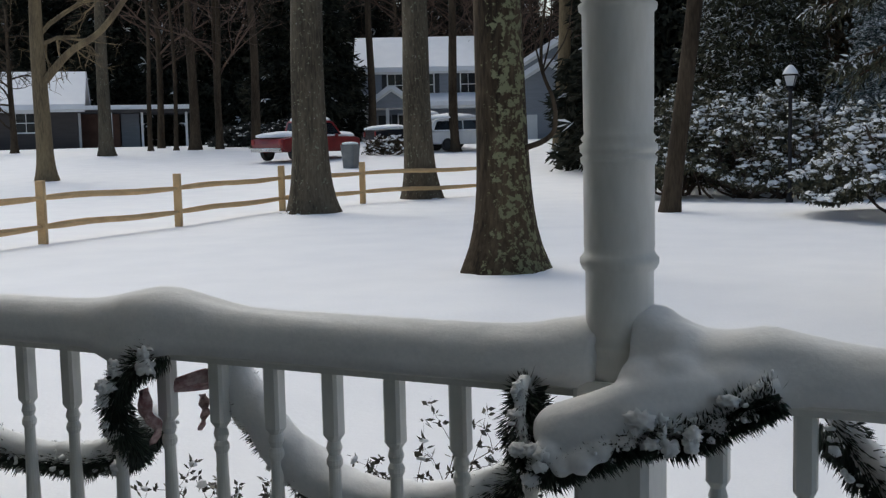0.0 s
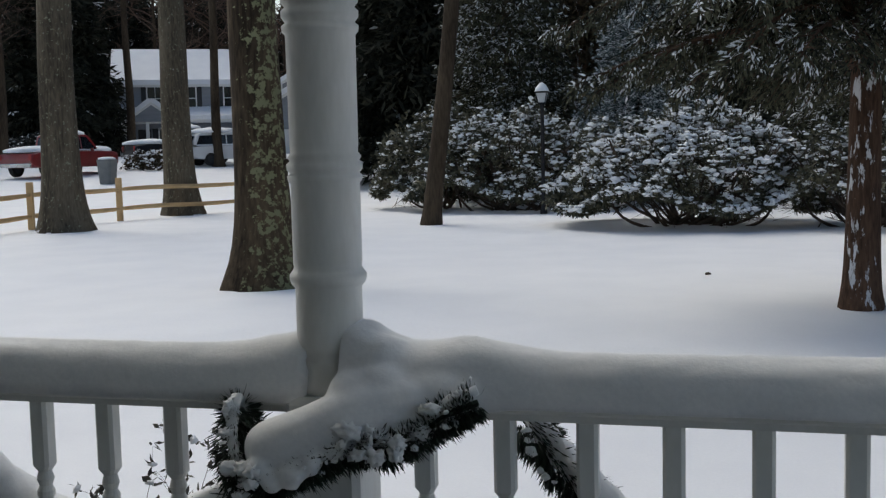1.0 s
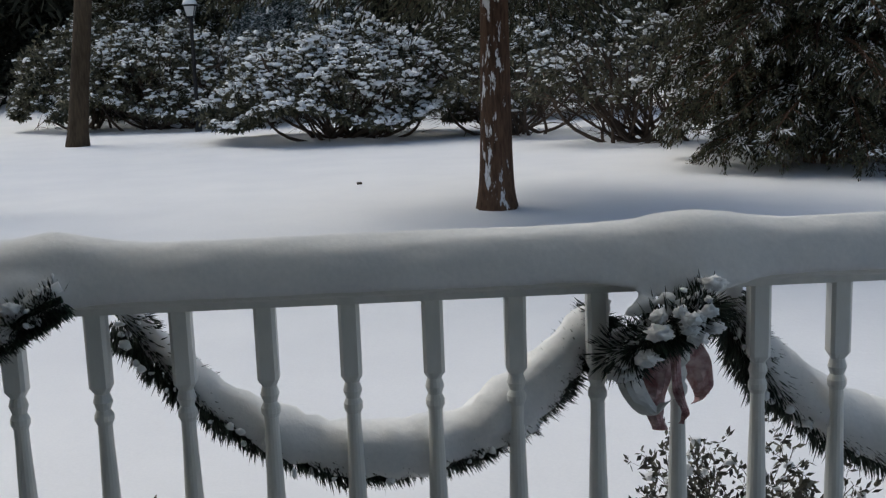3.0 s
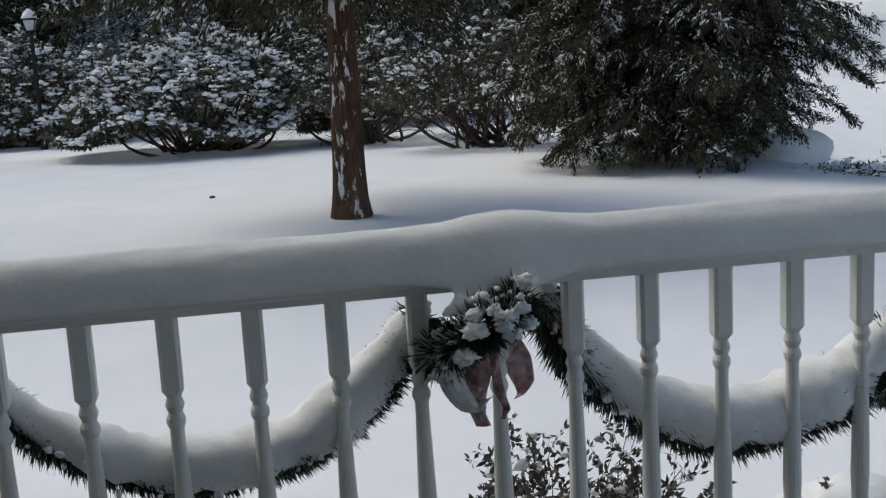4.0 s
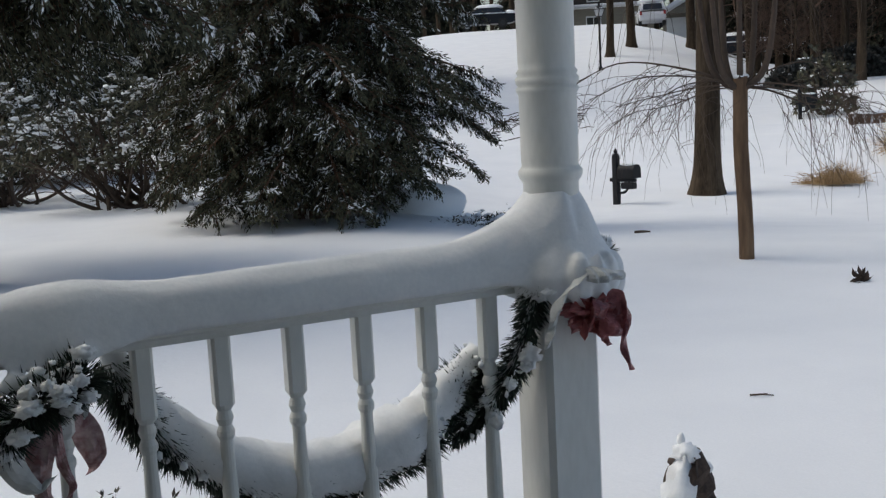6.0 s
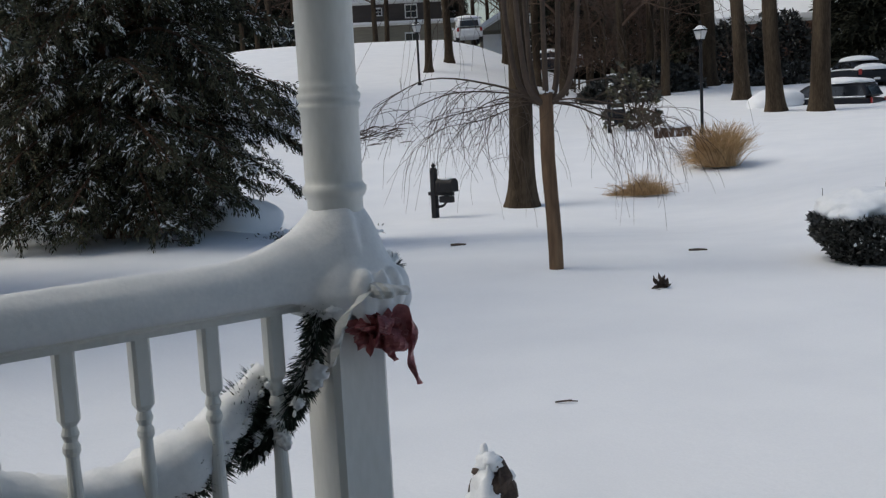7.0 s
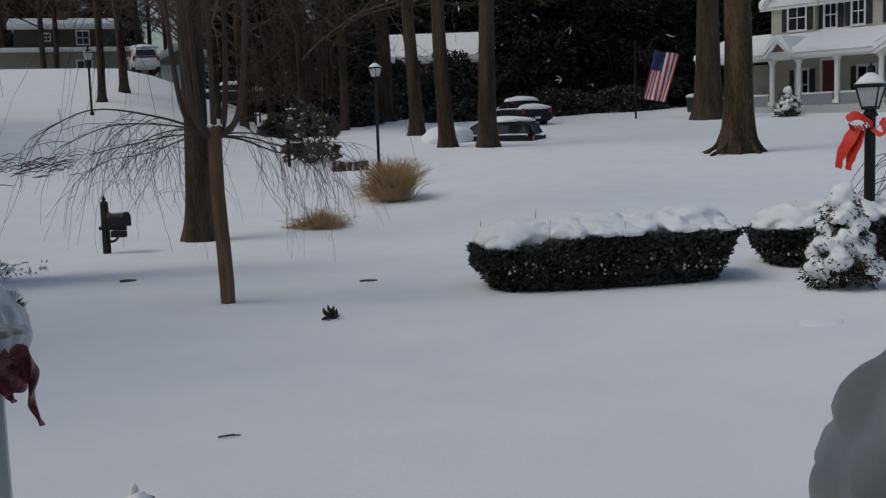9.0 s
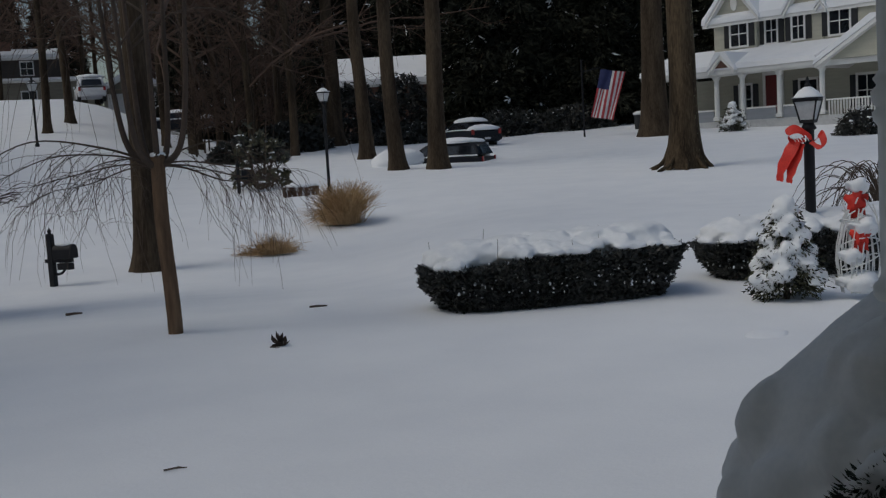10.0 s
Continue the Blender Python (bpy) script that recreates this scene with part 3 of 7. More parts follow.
garland([(2.215, -0.03, 1.285), (2.205, -0.02, 1.22), (2.185, 0.0, 1.13), (2.155, 0.03, 1.05), (2.11, 0.06, 0.99), (2.06, BEHIND, 0.96)], lambda u: 0.18, 0.05, "green needle garland looped up to the post, lightly snowed", 13, 10)
garland([(1.17, BEHIND, 1.13), (1.18, 0.02, 1.14), (1.2, -0.035, 1.165), (1.23, -0.06, 1.195), (1.265, -0.066, 1.215), (1.3, -0.06, 1.228), (1.325, -0.045, 1.24)], lambda u: 0.12, 0.064, "bushy green needle garland gathered over the rail, clotted with snow", 14, 22)
garland([(-0.14, BEHIND, 1.1), (-0.15, 0.02, 1.2), (-0.145, -0.045, 1.265), (-0.135, -0.09, 1.2), (-0.105, -0.11, 1.155), (-0.04, -0.115, 1.165), (0.025, -0.105, 1.195), (0.075, -0.09, 1.225), (0.125, -0.078, 1.222), (0.18, -0.065, 1.235), (0.235, -0.055, 1.272), (0.28, -0.045, 1.29)], lambda u: 0.2, 0.05, "green needle garland wrapped round the post, caked with snow", 15, 18)
garland([(-0.15, BEHIND, 1.12), (-0.22, BEHIND, 1.06), (-0.36, BEHIND, 0.985), (-0.53, BEHIND, 0.955), (-0.68, BEHIND, 1.0), (-0.8, BEHIND, 1.1), (-0.87, BEHIND, 1.2), (-0.89, BEHIND, 1.24)], full, 0.055, "green needle garland swagged behind the balusters, packed with snow", 16)
garland([(-0.96, -0.03, 1.275), (-1.03, -0.055, 1.235), (-1.075, -0.055, 1.17), (-1.085, -0.03, 1.1), (-1.11, 0.04, 1.04), (-1.18, BEHIND, 0.99)], lambda u: 0.14, 0.055, "green needle garland drawn up over the rail, flecked with snow", 17, 12)
garland([(-1.08, BEHIND, 1.08), (-1.16, BEHIND, 1.02), (-1.3, BEHIND, 0.97), (-1.5, BEHIND, 0.96), (-1.7, BEHIND, 1.0), (-1.85, BEHIND, 1.08)], lambda u: 0.55, 0.054, "green needle garland swagged behind the balusters, packed with snow", 18)
garland([(2.146, -1.853, 1.313), (2.139, -1.869, 1.337), (2.139, -1.892, 1.352), (2.145, -1.921, 1.356)], lambda u: 0.5, 0.03, "needle garland poking from the post's deep snow", 20)
post_arc = [(2.41, 0.0, 1.31), (2.42, 0.05, 1.3), (2.4, 0.1, 1.29)]
garland(post_arc, lambda u: 0.3, 0.045, "end of a needle garland behind the post's snow", 19)


# ---- trees ----
def trunk_shape(h, r0, r1, lean=(0, 0), flare=1.5, seed=0, n=22, rings=40, wander=0.05):
    pts, rad = [], []
    for i in range(rings + 1):
        f = (i / rings) ** 1.6
        z = -0.3 + (h + 0.3) * f
        pts.append((lean[0] * z + wander * math.sin(z * 0.6 + seed), lean[1] * z + wander * math.cos(z * 0.5 + seed * 2), z))
        rad.append((r0 + (r1 - r0) * f) * (1 + (flare - 1) * math.exp(-max(z, 0) / (r0 * 1.3))))
    s = Shape()
    vs = []
    for i, (p, r) in enumerate(zip(pts, rad)):
        root = math.exp(-max(p[2], 0) / (r0 * 1.2))
        for k in range(n):
            a = 2 * math.pi * k / n
            c, q = math.cos(a), math.sin(a)
            g = r * (1 + 0.05 * noise.noise(Vector((c * 3 + seed, q * 3, p[2] * 0.5))) + 0.22 * root * noise.noise(Vector((c * 2.2 + seed, q * 2.2, 0.0))))
            vs.append((p[0] + g * c, p[1] + g * q, p[2]))
    fs = [[i * n + k, i * n + (k + 1) % n, (i + 1) * n + (k + 1) % n, (i + 1) * n + k] for i in range(rings) for k in range(n)]
    s.add(vs, fs)
    return s, pts


def branch(s, p, d, length, r, rng, level, twist=0.25, droop=0.0, sides=5, kids=(3, 5), tips=None):
    """A bending limb with smaller ones on it."""
    k = 5 if level else 4
    pts = [np.array(p, float)]
    d = np.array(d, float)
    d /= np.linalg.norm(d)
    for i in range(k):
        d = d + rng.normal(0, twist, 3) * 0.5 + np.array([0, 0, -droop if i else 0])
        d /= np.linalg.norm(d)
        pts.append(pts[-1] + d * length / k)
    s.tube(pts, np.linspace(r, r * (0.45 if level else 0.25), k + 1), sides if level > 1 else 3, cap=False)
    if tips is not None and level <= 1:
        tips.extend(pts[2:])
    if level:
        for c in range(int(rng.integers(kids[0], kids[1] + 1))):
            f = rng.uniform(0.3, 1.0)
            j = min(int(f * k), k - 1)
            q = pts[j] + (pts[j + 1] - pts[j]) * (f * k - j)
            nd = d * 0.6 + rng.normal(0, 0.6, 3)
            branch(s, q, nd, length * rng.uniform(0.45, 0.7), r * 0.5, rng, level - 1, twist, droop, sides, kids, tips)


def bare_tree(name, label, at, h, r, seed, bark_mat, lean=(0, 0), limbs=14, low=0.35, flare=1.5, twig_mat=None, reach=0.28, level=3, category="tree", group="bare trees"):
    rng = np.random.default_rng(seed)
    t = thing(name, label, category, at, group=group)
    s, pts = trunk_shape(h, r, r * 0.35, lean, flare, seed)
    part("trunk", s, bark_mat, t, smooth=True)
    b = Shape()
    for i in range(limbs):
        z = h * (low + (1 - low) * (i + rng.uniform(0, 1)) / limbs)
        k = min(range(len(pts)), key=lambda q: abs(pts[q][2] - z))
        a = rng.uniform(0, 2 * math.pi)
        up = rng.uniform(0.3, 1.0)
        branch(b, pts[k], (math.cos(a), math.sin(a), up), h * reach * rng.uniform(0.6, 1.1) * (1.2 - 0.6 * z / h), r * 0.32, rng, level)
    part("branchwork", b, twig_mat or bark_mat, t)
    return t


def on_ground(x, y, sink=0.0):
    return (x, y, ground_height(x, y) - sink)


bare_tree("oak_tree", "large old tree with furrowed brown bark and pale green lichen", on_ground(-4.43, 9.6), 16, 0.31, 21, BARK_OAK, (0.0, 0.0), 10, 0.4, 1.75)
bare_tree("oak_tree", "tall straight tree with grey-brown bark, snow drifted at its foot", on_ground(-12.82, 18.29), 18, 0.41, 22, BARK_GREY, (0.02, 0), 10, 0.5, 1.5)
bare_tree("oak_tree", "tall straight tree with grey-brown bark behind the fence line", on_ground(-12.93, 23.79), 18, 0.40, 23, BARK_GREY, (-0.035, 0), 10, 0.5, 1.55)
bare_tree("slim_tree", "slim dark tree leaning over the lawn, snow on its foot", on_ground(-5.13, 19.55), 14, 0.19, 24, BARK_DARK, (0.09, 0.02), 10, 0.45, 1.25)
bare_tree("street_tree", "big brown-barked tree at the street's edge", on_ground(14.5, 13.26), 17, 0.235, 25, BARK_DARK, (-0.005, 0), 12, 0.22, 1.5, TWIG_RED)


# ---- evergreens ----
def conifer_meshes(h, low, radius, seed, boughs, per, leaf, width, droop=0.35, hang=0.6, snow=0.0, lump=0.06, inner=0.15, fan=3):
    """Trunk, limbs, foliage and snow of a conifer. radius(f): reach at the fraction f of the crown's height."""
    rng = np.random.default_rng(seed)
    limbs, P, D, S = Shape(), [], [], []
    for b in range(boughs):
        f = ((b + rng.uniform(0, 1)) / boughs) ** 1.15
        z0 = low + (h - low) * f
        R = radius(f) * rng.uniform(0.75, 1.12)
        a = b * 2.399963 + rng.normal(0, 0.3)
        ax = np.array([math.cos(a), math.sin(a), 0.0])
        k = 7
        pts = [np.array([0, 0, z0]) + ax * (R * i / (k - 1)) + np.array([0, 0, 0.12 * R * math.sin(math.pi * i / (k - 1) * 0.8) - droop * R * (i / (k - 1)) ** 2]) for i in range(k)]
        limbs.tube(pts, np.linspace(0.02 + 0.012 * R, 0.006, k), 4, cap=False)
        n = max(6, int(per * R))
        u = rng.uniform(inner, 1.0, n) ** 0.75
        line = np.array(pts)
        i = np.minimum((u * (k - 1)).astype(int), k - 2)
        base = line[i] + (line[i + 1] - line[i]) * (u * (k - 1) - i)[:, None]
        side = np.array([-ax[1], ax[0], 0])
        spread = rng.normal(0, 1, n) * (0.10 + 0.22 * R * (1 - 0.55 * u))
        base = base + side * spread[:, None] + rng.normal(0, 0.05 + 0.03 * R, (n, 3))
        base[:, 2] -= np.abs(spread) * 0.3 + rng.exponential(0.07 + 0.03 * R, n)
        d = ax * rng.uniform(0.2, 0.9, n)[:, None] + side * (np.sign(spread) * rng.uniform(0, 0.8, n))[:, None] + rng.normal(0, 0.2, (n, 3))
        d[:, 2] -= hang * rng.uniform(0.3, 1.4, n)
        P.append(base)
        D.append(d)
        if snow:
            m = int(n * snow)
            q = rng.integers(0, n, m)
            S.append(base[q] + np.array([0, 0, 0.02]) + d[q] * leaf * 0.3)
    P, D = np.concatenate(P), np.concatenate(D)
    D /= np.linalg.norm(D, axis=1)[:, None]
    side = np.cross(D, rng.normal(size=D.shape))
    side /= np.linalg.norm(side, axis=1)[:, None]
    k = fan
    Pk, Dk = np.repeat(P, k, axis=0), np.repeat(D, k, axis=0)
    q = np.tile(np.linspace(-1, 1, k) if k > 1 else np.zeros(1), len(P))
    Pk = Pk + Dk * (leaf * 0.5 * np.abs(rng.uniform(0, 1, len(Pk))))[:, None]
    Dk = Dk + np.repeat(side, k, axis=0) * (0.75 * q)[:, None] + rng.normal(0, 0.18, Pk.shape)
    size = np.repeat(rng.uniform(0.6, 1.25, len(P)), k)
    leaves = Shape().leaves(Pk, Dk, leaf * size, width * rng.uniform(0.7, 1.3, len(Pk)), rng)
    caps = None
    if snow:
        keep = np.repeat(rng.uniform(size=len(P)) < snow, k)
        up = np.array([0, 0, 0.012])
        caps = Shape().leaves(Pk[keep] + up, Dk[keep] + np.array([0, 0, 0.15]), leaf * size[keep] * 0.95, width * 1.15, rng)
    return limbs, leaves, caps


def conifer(name, label, at, h, low, radius, seed, trunk_r, bark_mat, leaf_mat, boughs=90, per=60, leaf=0.16, width=0.022, category="tree", group="", **more):
    t = thing(name, label, category, at, group=group)
    s, _ = trunk_shape(h, trunk_r, 0.03, (0, 0), 1.35, seed, 18, 30, 0.02)
    part("trunk", s, bark_mat, t, smooth=True)
    limbs, leaves, caps = conifer_meshes(h, low, radius, seed, boughs, per, leaf, width, **more)
    part("branchwork", limbs, bark_mat, t)
    part("foliage", leaves, leaf_mat, t)
    if caps:
        part("snow_dusting", caps, CAKED, t, "snow caught in the foliage")
    return t


def cedar(label, at, h, low, radius, seed, trunk_r, leaf_mat, boughs, droop, snow, category="tree"):
    """A cedar of arching boughs: flat side branchlets, each hung with tassels of scale leaves, some carrying snow."""
    rng = np.random.default_rng(seed)
    t = thing("cedar_tree", label, category, at, group="cedars")
    s, _ = trunk_shape(h, trunk_r, 0.03, (0, 0), 1.35, seed, 22, 36, 0.02)
    part("trunk", s, BARK_CEDAR, t, smooth=True)
    limbs, P, D, L, S, F = Shape(), [], [], [], [], []
    for b in range(boughs):
        f = ((b + rng.uniform(0, 1)) / boughs) ** 1.5
        R = radius(f) * rng.uniform(0.62, 1.15)
        a = b * 2.399963 + rng.normal(0, 0.35)
        ax, side = np.array([math.cos(a), math.sin(a), 0.0]), np.array([-math.sin(a), math.cos(a), 0.0])
        k = 9
        sag = droop * rng.uniform(0.6, 1.5)
        u = np.linspace(0, 1, k)
        z0 = low + (h - low) * f
        pts = np.array([0, 0, z0]) + ax * (R * u)[:, None] + np.outer(0.16 * R * np.sin(math.pi * u * 0.8) - sag * R * u ** 2, [0, 0, 1.0]) + side * (0.12 * R * rng.normal() * u ** 2)[:, None]
        limbs.tube(pts, np.linspace(0.018 + 0.012 * R, 0.005, k), 4, cap=False)
        n = max(7, int(R / 0.075))
        for q in range(n):
            v = 0.14 + 0.86 * (q + rng.uniform(0, 0.8)) / n
            j = min(int(v * (k - 1)), k - 2)
            p = pts[j] + (pts[j + 1] - pts[j]) * (v * (k - 1) - j)
            reach = (0.16 + 0.34 * R * (1 - v) ** 0.7) * rng.uniform(0.5, 1.1)
            d = ax * rng.uniform(0.45, 1.0) + side * (1 if q % 2 else -1) * rng.uniform(0.5, 1.1) + np.array([0, 0, rng.normal(-0.15, 0.2)])
            d /= np.linalg.norm(d)
            m = 5
            w = np.linspace(0, 1, m)
            line = p + d * (reach * w)[:, None] - np.outer(0.42 * reach * w ** 2, [0, 0, 1.0])
            limbs.tube(line, np.linspace(0.007, 0.003, m), 3, cap=False)
            c = int(34 + 140 * reach)
            e = rng.uniform(0.1, 1.0, c)
            g = np.minimum((e * (m - 1)).astype(int), m - 2)
            base = line[g] + (line[g + 1] - line[g]) * (e * (m - 1) - g)[:, None] + rng.normal(0, 0.018, (c, 3))
            hang = rng.uniform(0.1, 1.5)
            dd = d * rng.uniform(0.2, 0.9, c)[:, None] + rng.normal(0, 0.32, (c, 3))
            dd[:, 2] -= hang * rng.uniform(0.4, 1.2, c)
            P.append(base + dd * (0.05 * rng.uniform(0, 1, c))[:, None])
            D.append(dd)
            L.append(rng.uniform(0.03, 0.08, c))
            if rng.uniform() < snow:
                e = rng.integers(0, c, int(rng.integers(10, 34)))
                S.append(base[e] + dd[e] * 0.02 + np.array([0, 0, 0.014]))
                F.append(dd[e] + np.array([0, 0, 0.12]))
    part("branchwork", limbs, BARK_CEDAR, t)
    L = np.concatenate(L)
    part("foliage", Shape().leaves(np.concatenate(P), np.concatenate(D), L, L * 0.1 + 0.002, rng), leaf_mat, t)
    S = np.concatenate(S)
    part("snow_dusting", Shape().leaves(S, np.concatenate(F), rng.uniform(0.04, 0.085, len(S)), rng.uniform(0.006, 0.013, len(S)), rng), CAKED, t, "snow caught in the foliage")
    return t


cone = lambda R: (lambda f: R * (1 - f) ** 0.8 + 0.15)
cedar("red-barked cedar with drooping dark sprays and snow plastered on the trunk", on_ground(1.77, 8.1), 9.0, 2.0, lambda f: 2.2 * (1 - f) ** 0.7 + 0.2, 31, 0.155, CEDAR_LEAF, 170, 0.16, 0.34)
cedar("dense dark evergreen sweeping to the snow, flecked with snow", on_ground(6.1, 11.3), 8.6, 0.42, lambda f: 2.35 * min(1, 0.7 + 3 * f) * (1 - f * 0.8) ** 0.7, 32, 0.2, CEDAR_LEAF, 320, 0.24, 0.34)
cedar("browned evergreen standing within the shrubbery", on_ground(6.94, 12.43), 5.0, 0.35, lambda f: 1.15 * (1 - f * 0.8) ** 0.7, 33, 0.12, CEDAR_BROWN, 90, 0.3, 0.14)
conifer("blue_spruce", "snow-dusted blue spruce behind the shrubs", on_ground(-1.54, 27.51), 8.0, 0.6, cone(2.0), 34, 0.14, BARK_DARK, SPRUCE_LEAF, 120, 150, 0.12, 0.013, droop=0.3, hang=0.25, snow=0.5, fan=4)
conifer("hemlock_tree", "dark hemlock with snow on its boughs", on_ground(-5.44, 29.03), 11, 0.8, cone(2.6), 35, 0.2, BARK_DARK, CEDAR_LEAF, 130, 130, 0.15, 0.016, droop=0.3, hang=0.5, snow=0.16, fan=3)
conifer("hemlock_tree", "dark hemlock with snow on its boughs", on_ground(4.36, 25.0), 11, 0.8, cone(3.0), 36, 0.2, BARK_DARK, CEDAR_LEAF, 130, 130, 0.15, 0.016, droop=0.3, hang=0.5, snow=0.16, fan=3)
conifer("arborvitae", "tall reddish-brown evergreen behind the lamp", on_ground(-3.88, 33.02), 12, 0.6, lambda f: 1.0 * (1 - f) ** 0.5, 37, 0.25, BARK_CEDAR, CEDAR_BROWN, 90, 120, 0.25, 0.04, droop=-0.2, hang=-0.4, fan=2)

# Dark woods: a few kinds, repeated.
WOOD = []
for k, (h, low, R) in enumerate([(17, 1.6, 3.6), (20, 2.4, 4.0), (15, 0.9, 3.4)]):
    WOOD.append(conifer("pine_tree", "tall dark pine in the woods with a little snow", (0, 0, -60), h, low, cone(R), 40 + k, 0.3, BARK_DARK, PINE_LEAF, 110, 62, 0.5, 0.06, group="dark woods", droop=0.25, hang=0.45, snow=0.012, inner=0.05, fan=3))
rw = random.Random(5)


def polar(az, d):
    return 1.0 + d * math.sin(radians(az)), -1.9 + d * math.cos(radians(az))


def wood(az0, az1, d0, d1, n, sink=0.0):
    for k in range(n):
        a = az0 + (az1 - az0) * (k + rw.uniform(0.1, 0.9)) / n
        x, y = polar(a, rw.uniform(d0, d1))
        s = rw.uniform(0.85, 1.2)
        t = copy_thing(WOOD[rw.randrange(3)], pose(x, y, ground_height(x, y) - 0.2 - sink, 0, 0, rw.uniform(0, 360)))
        t.scale = (s, s, s)


wood(-54, -33, 92, 105, 18, 0.5)
wood(-44, -33.5, 88, 94, 9)
wood(-36, -33, 74, 78, 2)
wood(-33, -18, 100, 115, 11, 1.0)
wood(-36, -15, 118, 135, 18)
wood(-18, 12, 52, 75, 18)
wood(-17.5, -14.5, 40, 46, 2)
wood(12, 21, 34, 50, 7)
wood(43, 45, 84, 88, 2)
wood(59.4, 59.8, 69, 70, 1)
wood(49, 70, 86, 92, 18)
wood(50, 72, 95, 108, 18)
wood(60.5, 68, 70, 76, 7)
wood(70, 100, 85, 100, 16)
wood(25, 50, 120, 150, 12)
for w in WOOD:
    x, y = polar(rw.uniform(-50, -40), rw.uniform(88, 95))
    w.matrix_basis = pose(x, y, ground_height(x, y) - 0.2)

# ---- bare trees ----
T = [  # name, label, x, y, height, radius, seed, bark, lean, limbs, low
    ("maple_tree", "tan-barked young tree with a long rising side limb", -30.7, 27.62, 14, 0.32, 51, BARK_TAN, (0.0, 0.0), 12, 0.3),
    ("woodland_tree", "dark slender woodland tree", -40.81, 41.28, 18, 0.36, 52, BARK_GREY, (0.0, 0), 8, 0.5),
    ("small_tree", "small many-branched bare tree on the far lawn", -48.7, 42.34, 8, 0.2, 53, BARK_DARK, (0, 0), 16, 0.15),
    ("woodland_tree", "dark slender woodland tree by the parked vehicles", -23.88, 48.06, 18, 0.25, 54, BARK_DARK, (-0.01, 0), 8, 0.5),
    ("woodland_tree", "brown leaning tree beside the grey house", -16.71, 44.11, 17, 0.33, 55, BARK_TAN, (0.03, 0), 10, 0.4),
    ("woodland_tree", "dark slender tree behind the parked vehicles", -37.08, 62.25, 18, 0.3, 56, BARK_DARK, (0.0, 0), 8, 0.5),
    ("woodland_tree", "dark slender trunk at the wood's edge", -42.38, 46.49, 18, 0.14, 67, BARK_DARK, (0.01, 0), 5, 0.5),
    ("woodland_tree", "dark slender trunk at the wood's edge", -41.27, 47.38, 18, 0.13, 68, BARK_DARK, (-0.01, 0), 5, 0.5),
    ("woodland_tree", "dark stout trunk at the wood's edge", -40.57, 48.08, 19, 0.3, 69, BARK_DARK, (0.0, 0), 6, 0.5),
    ("woodland_tree", "dark leaning trunk at the wood's edge", -39.46, 48.97, 18, 0.2, 73, BARK_DARK, (0.02, 0), 5, 0.5),
    ("woodland_tree", "dark stout trunk at the wood's edge", -37.76, 50.26, 19, 0.28, 74, BARK_DARK, (-0.015, 0), 6, 0.5),
    ("hill_tree", "straight bare tree on the hillside", 49.34, 37.22, 19, 0.45, 57, BARK_DARK, (-0.01, 0), 8, 0.45),
    ("hill_tree", "straight bare tree on the hillside", 38.21, 26.55, 18, 0.31, 58, BARK_DARK, (-0.015, 0.01), 8, 0.5),
    ("hill_tree", "straight bare tree on the hillside", 32.05, 20.41, 18, 0.28, 59, BARK_DARK, (-0.02, 0.02), 8, 0.5),
    ("hill_tree", "straight bare tree beside the parked cars", 32.61, 19.03, 18, 0.32, 60, BARK_DARK, (0.0, 0), 8, 0.5),
    ("oak_tree", "massive oak with spreading roots in the snow", 30.93, 9.5, 20, 0.42, 61, BARK_OAK, (0.0, 0), 10, 0.45),
    ("oak_tree", "massive tree beside the white-trimmed house", 49.37, 18.02, 20, 0.6, 62, BARK_DARK, (0.0, 0), 10, 0.45),
    ("hill_tree", "dark bare tree by the street", 35.3, 43.83, 16, 0.2, 63, BARK_DARK, (0, 0), 12, 0.3),
    ("hill_tree", "dark bare tree by the street", 39.47, 47.56, 17, 0.24, 64, BARK_DARK, (-0.02, 0), 12, 0.3),
    ("hill_tree", "dark bare tree by the street", 46.65, 50.8, 17, 0.3, 65, BARK_DARK, (0.01, 0), 14, 0.25),
    ("hill_tree", "dark bare tree by the street", 44.2, 42.79, 17, 0.27, 66, BARK_DARK, (0.01, 0), 14, 0.25),
]
for name, label, x, y, h, r, seed, bk, lean, limbs, low in T:
    bare_tree(name, label, on_ground(x, y), h, r, seed, bk, lean, limbs, low, 1.55 if 'massive' in label else 1.45, TWIG_RED if name == "hill_tree" else None)

# The maple's long side limb, and the oak's little one.
maple = bpy.data.objects["maple_tree"]
part("side_limb", Shape().tube(spline([(0.2, 0, 3.6), (1.2, 0.3, 4.6), (2.6, 0.6, 5.4), (4.1, 0.9, 7.2), (5.0, 1.1, 9.0), (5.4, 1.2, 11)], 24), np.linspace(0.15, 0.06, 24), 8), BARK_TAN, maple, smooth=True)
oak = bpy.data.objects["oak_tree"]
part("side_limb", Shape().tube(spline([(0.28, 0.0, 1.38), (0.5, 0.05, 1.46), (0.63, 0.05, 1.6), (0.62, 0.05, 1.9), (0.5, 0.02, 2.25), (0.52, 0, 2.7), (0.6, 0, 3.2)], 24), np.linspace(0.035, 0.012, 24), 7), BARK_DARK, oak, smooth=True)
for i in range(3):
    q = random.Random(i)
    part("side_limb", Shape().tube(spline([(0.5, 0.02, 2.2), (0.42 + 0.15 * i, 0.1 * i, 2.6), (0.35 + 0.25 * i, 0.1, 3.1)], 10), np.linspace(0.012, 0.005, 10), 5), BARK_DARK, oak)

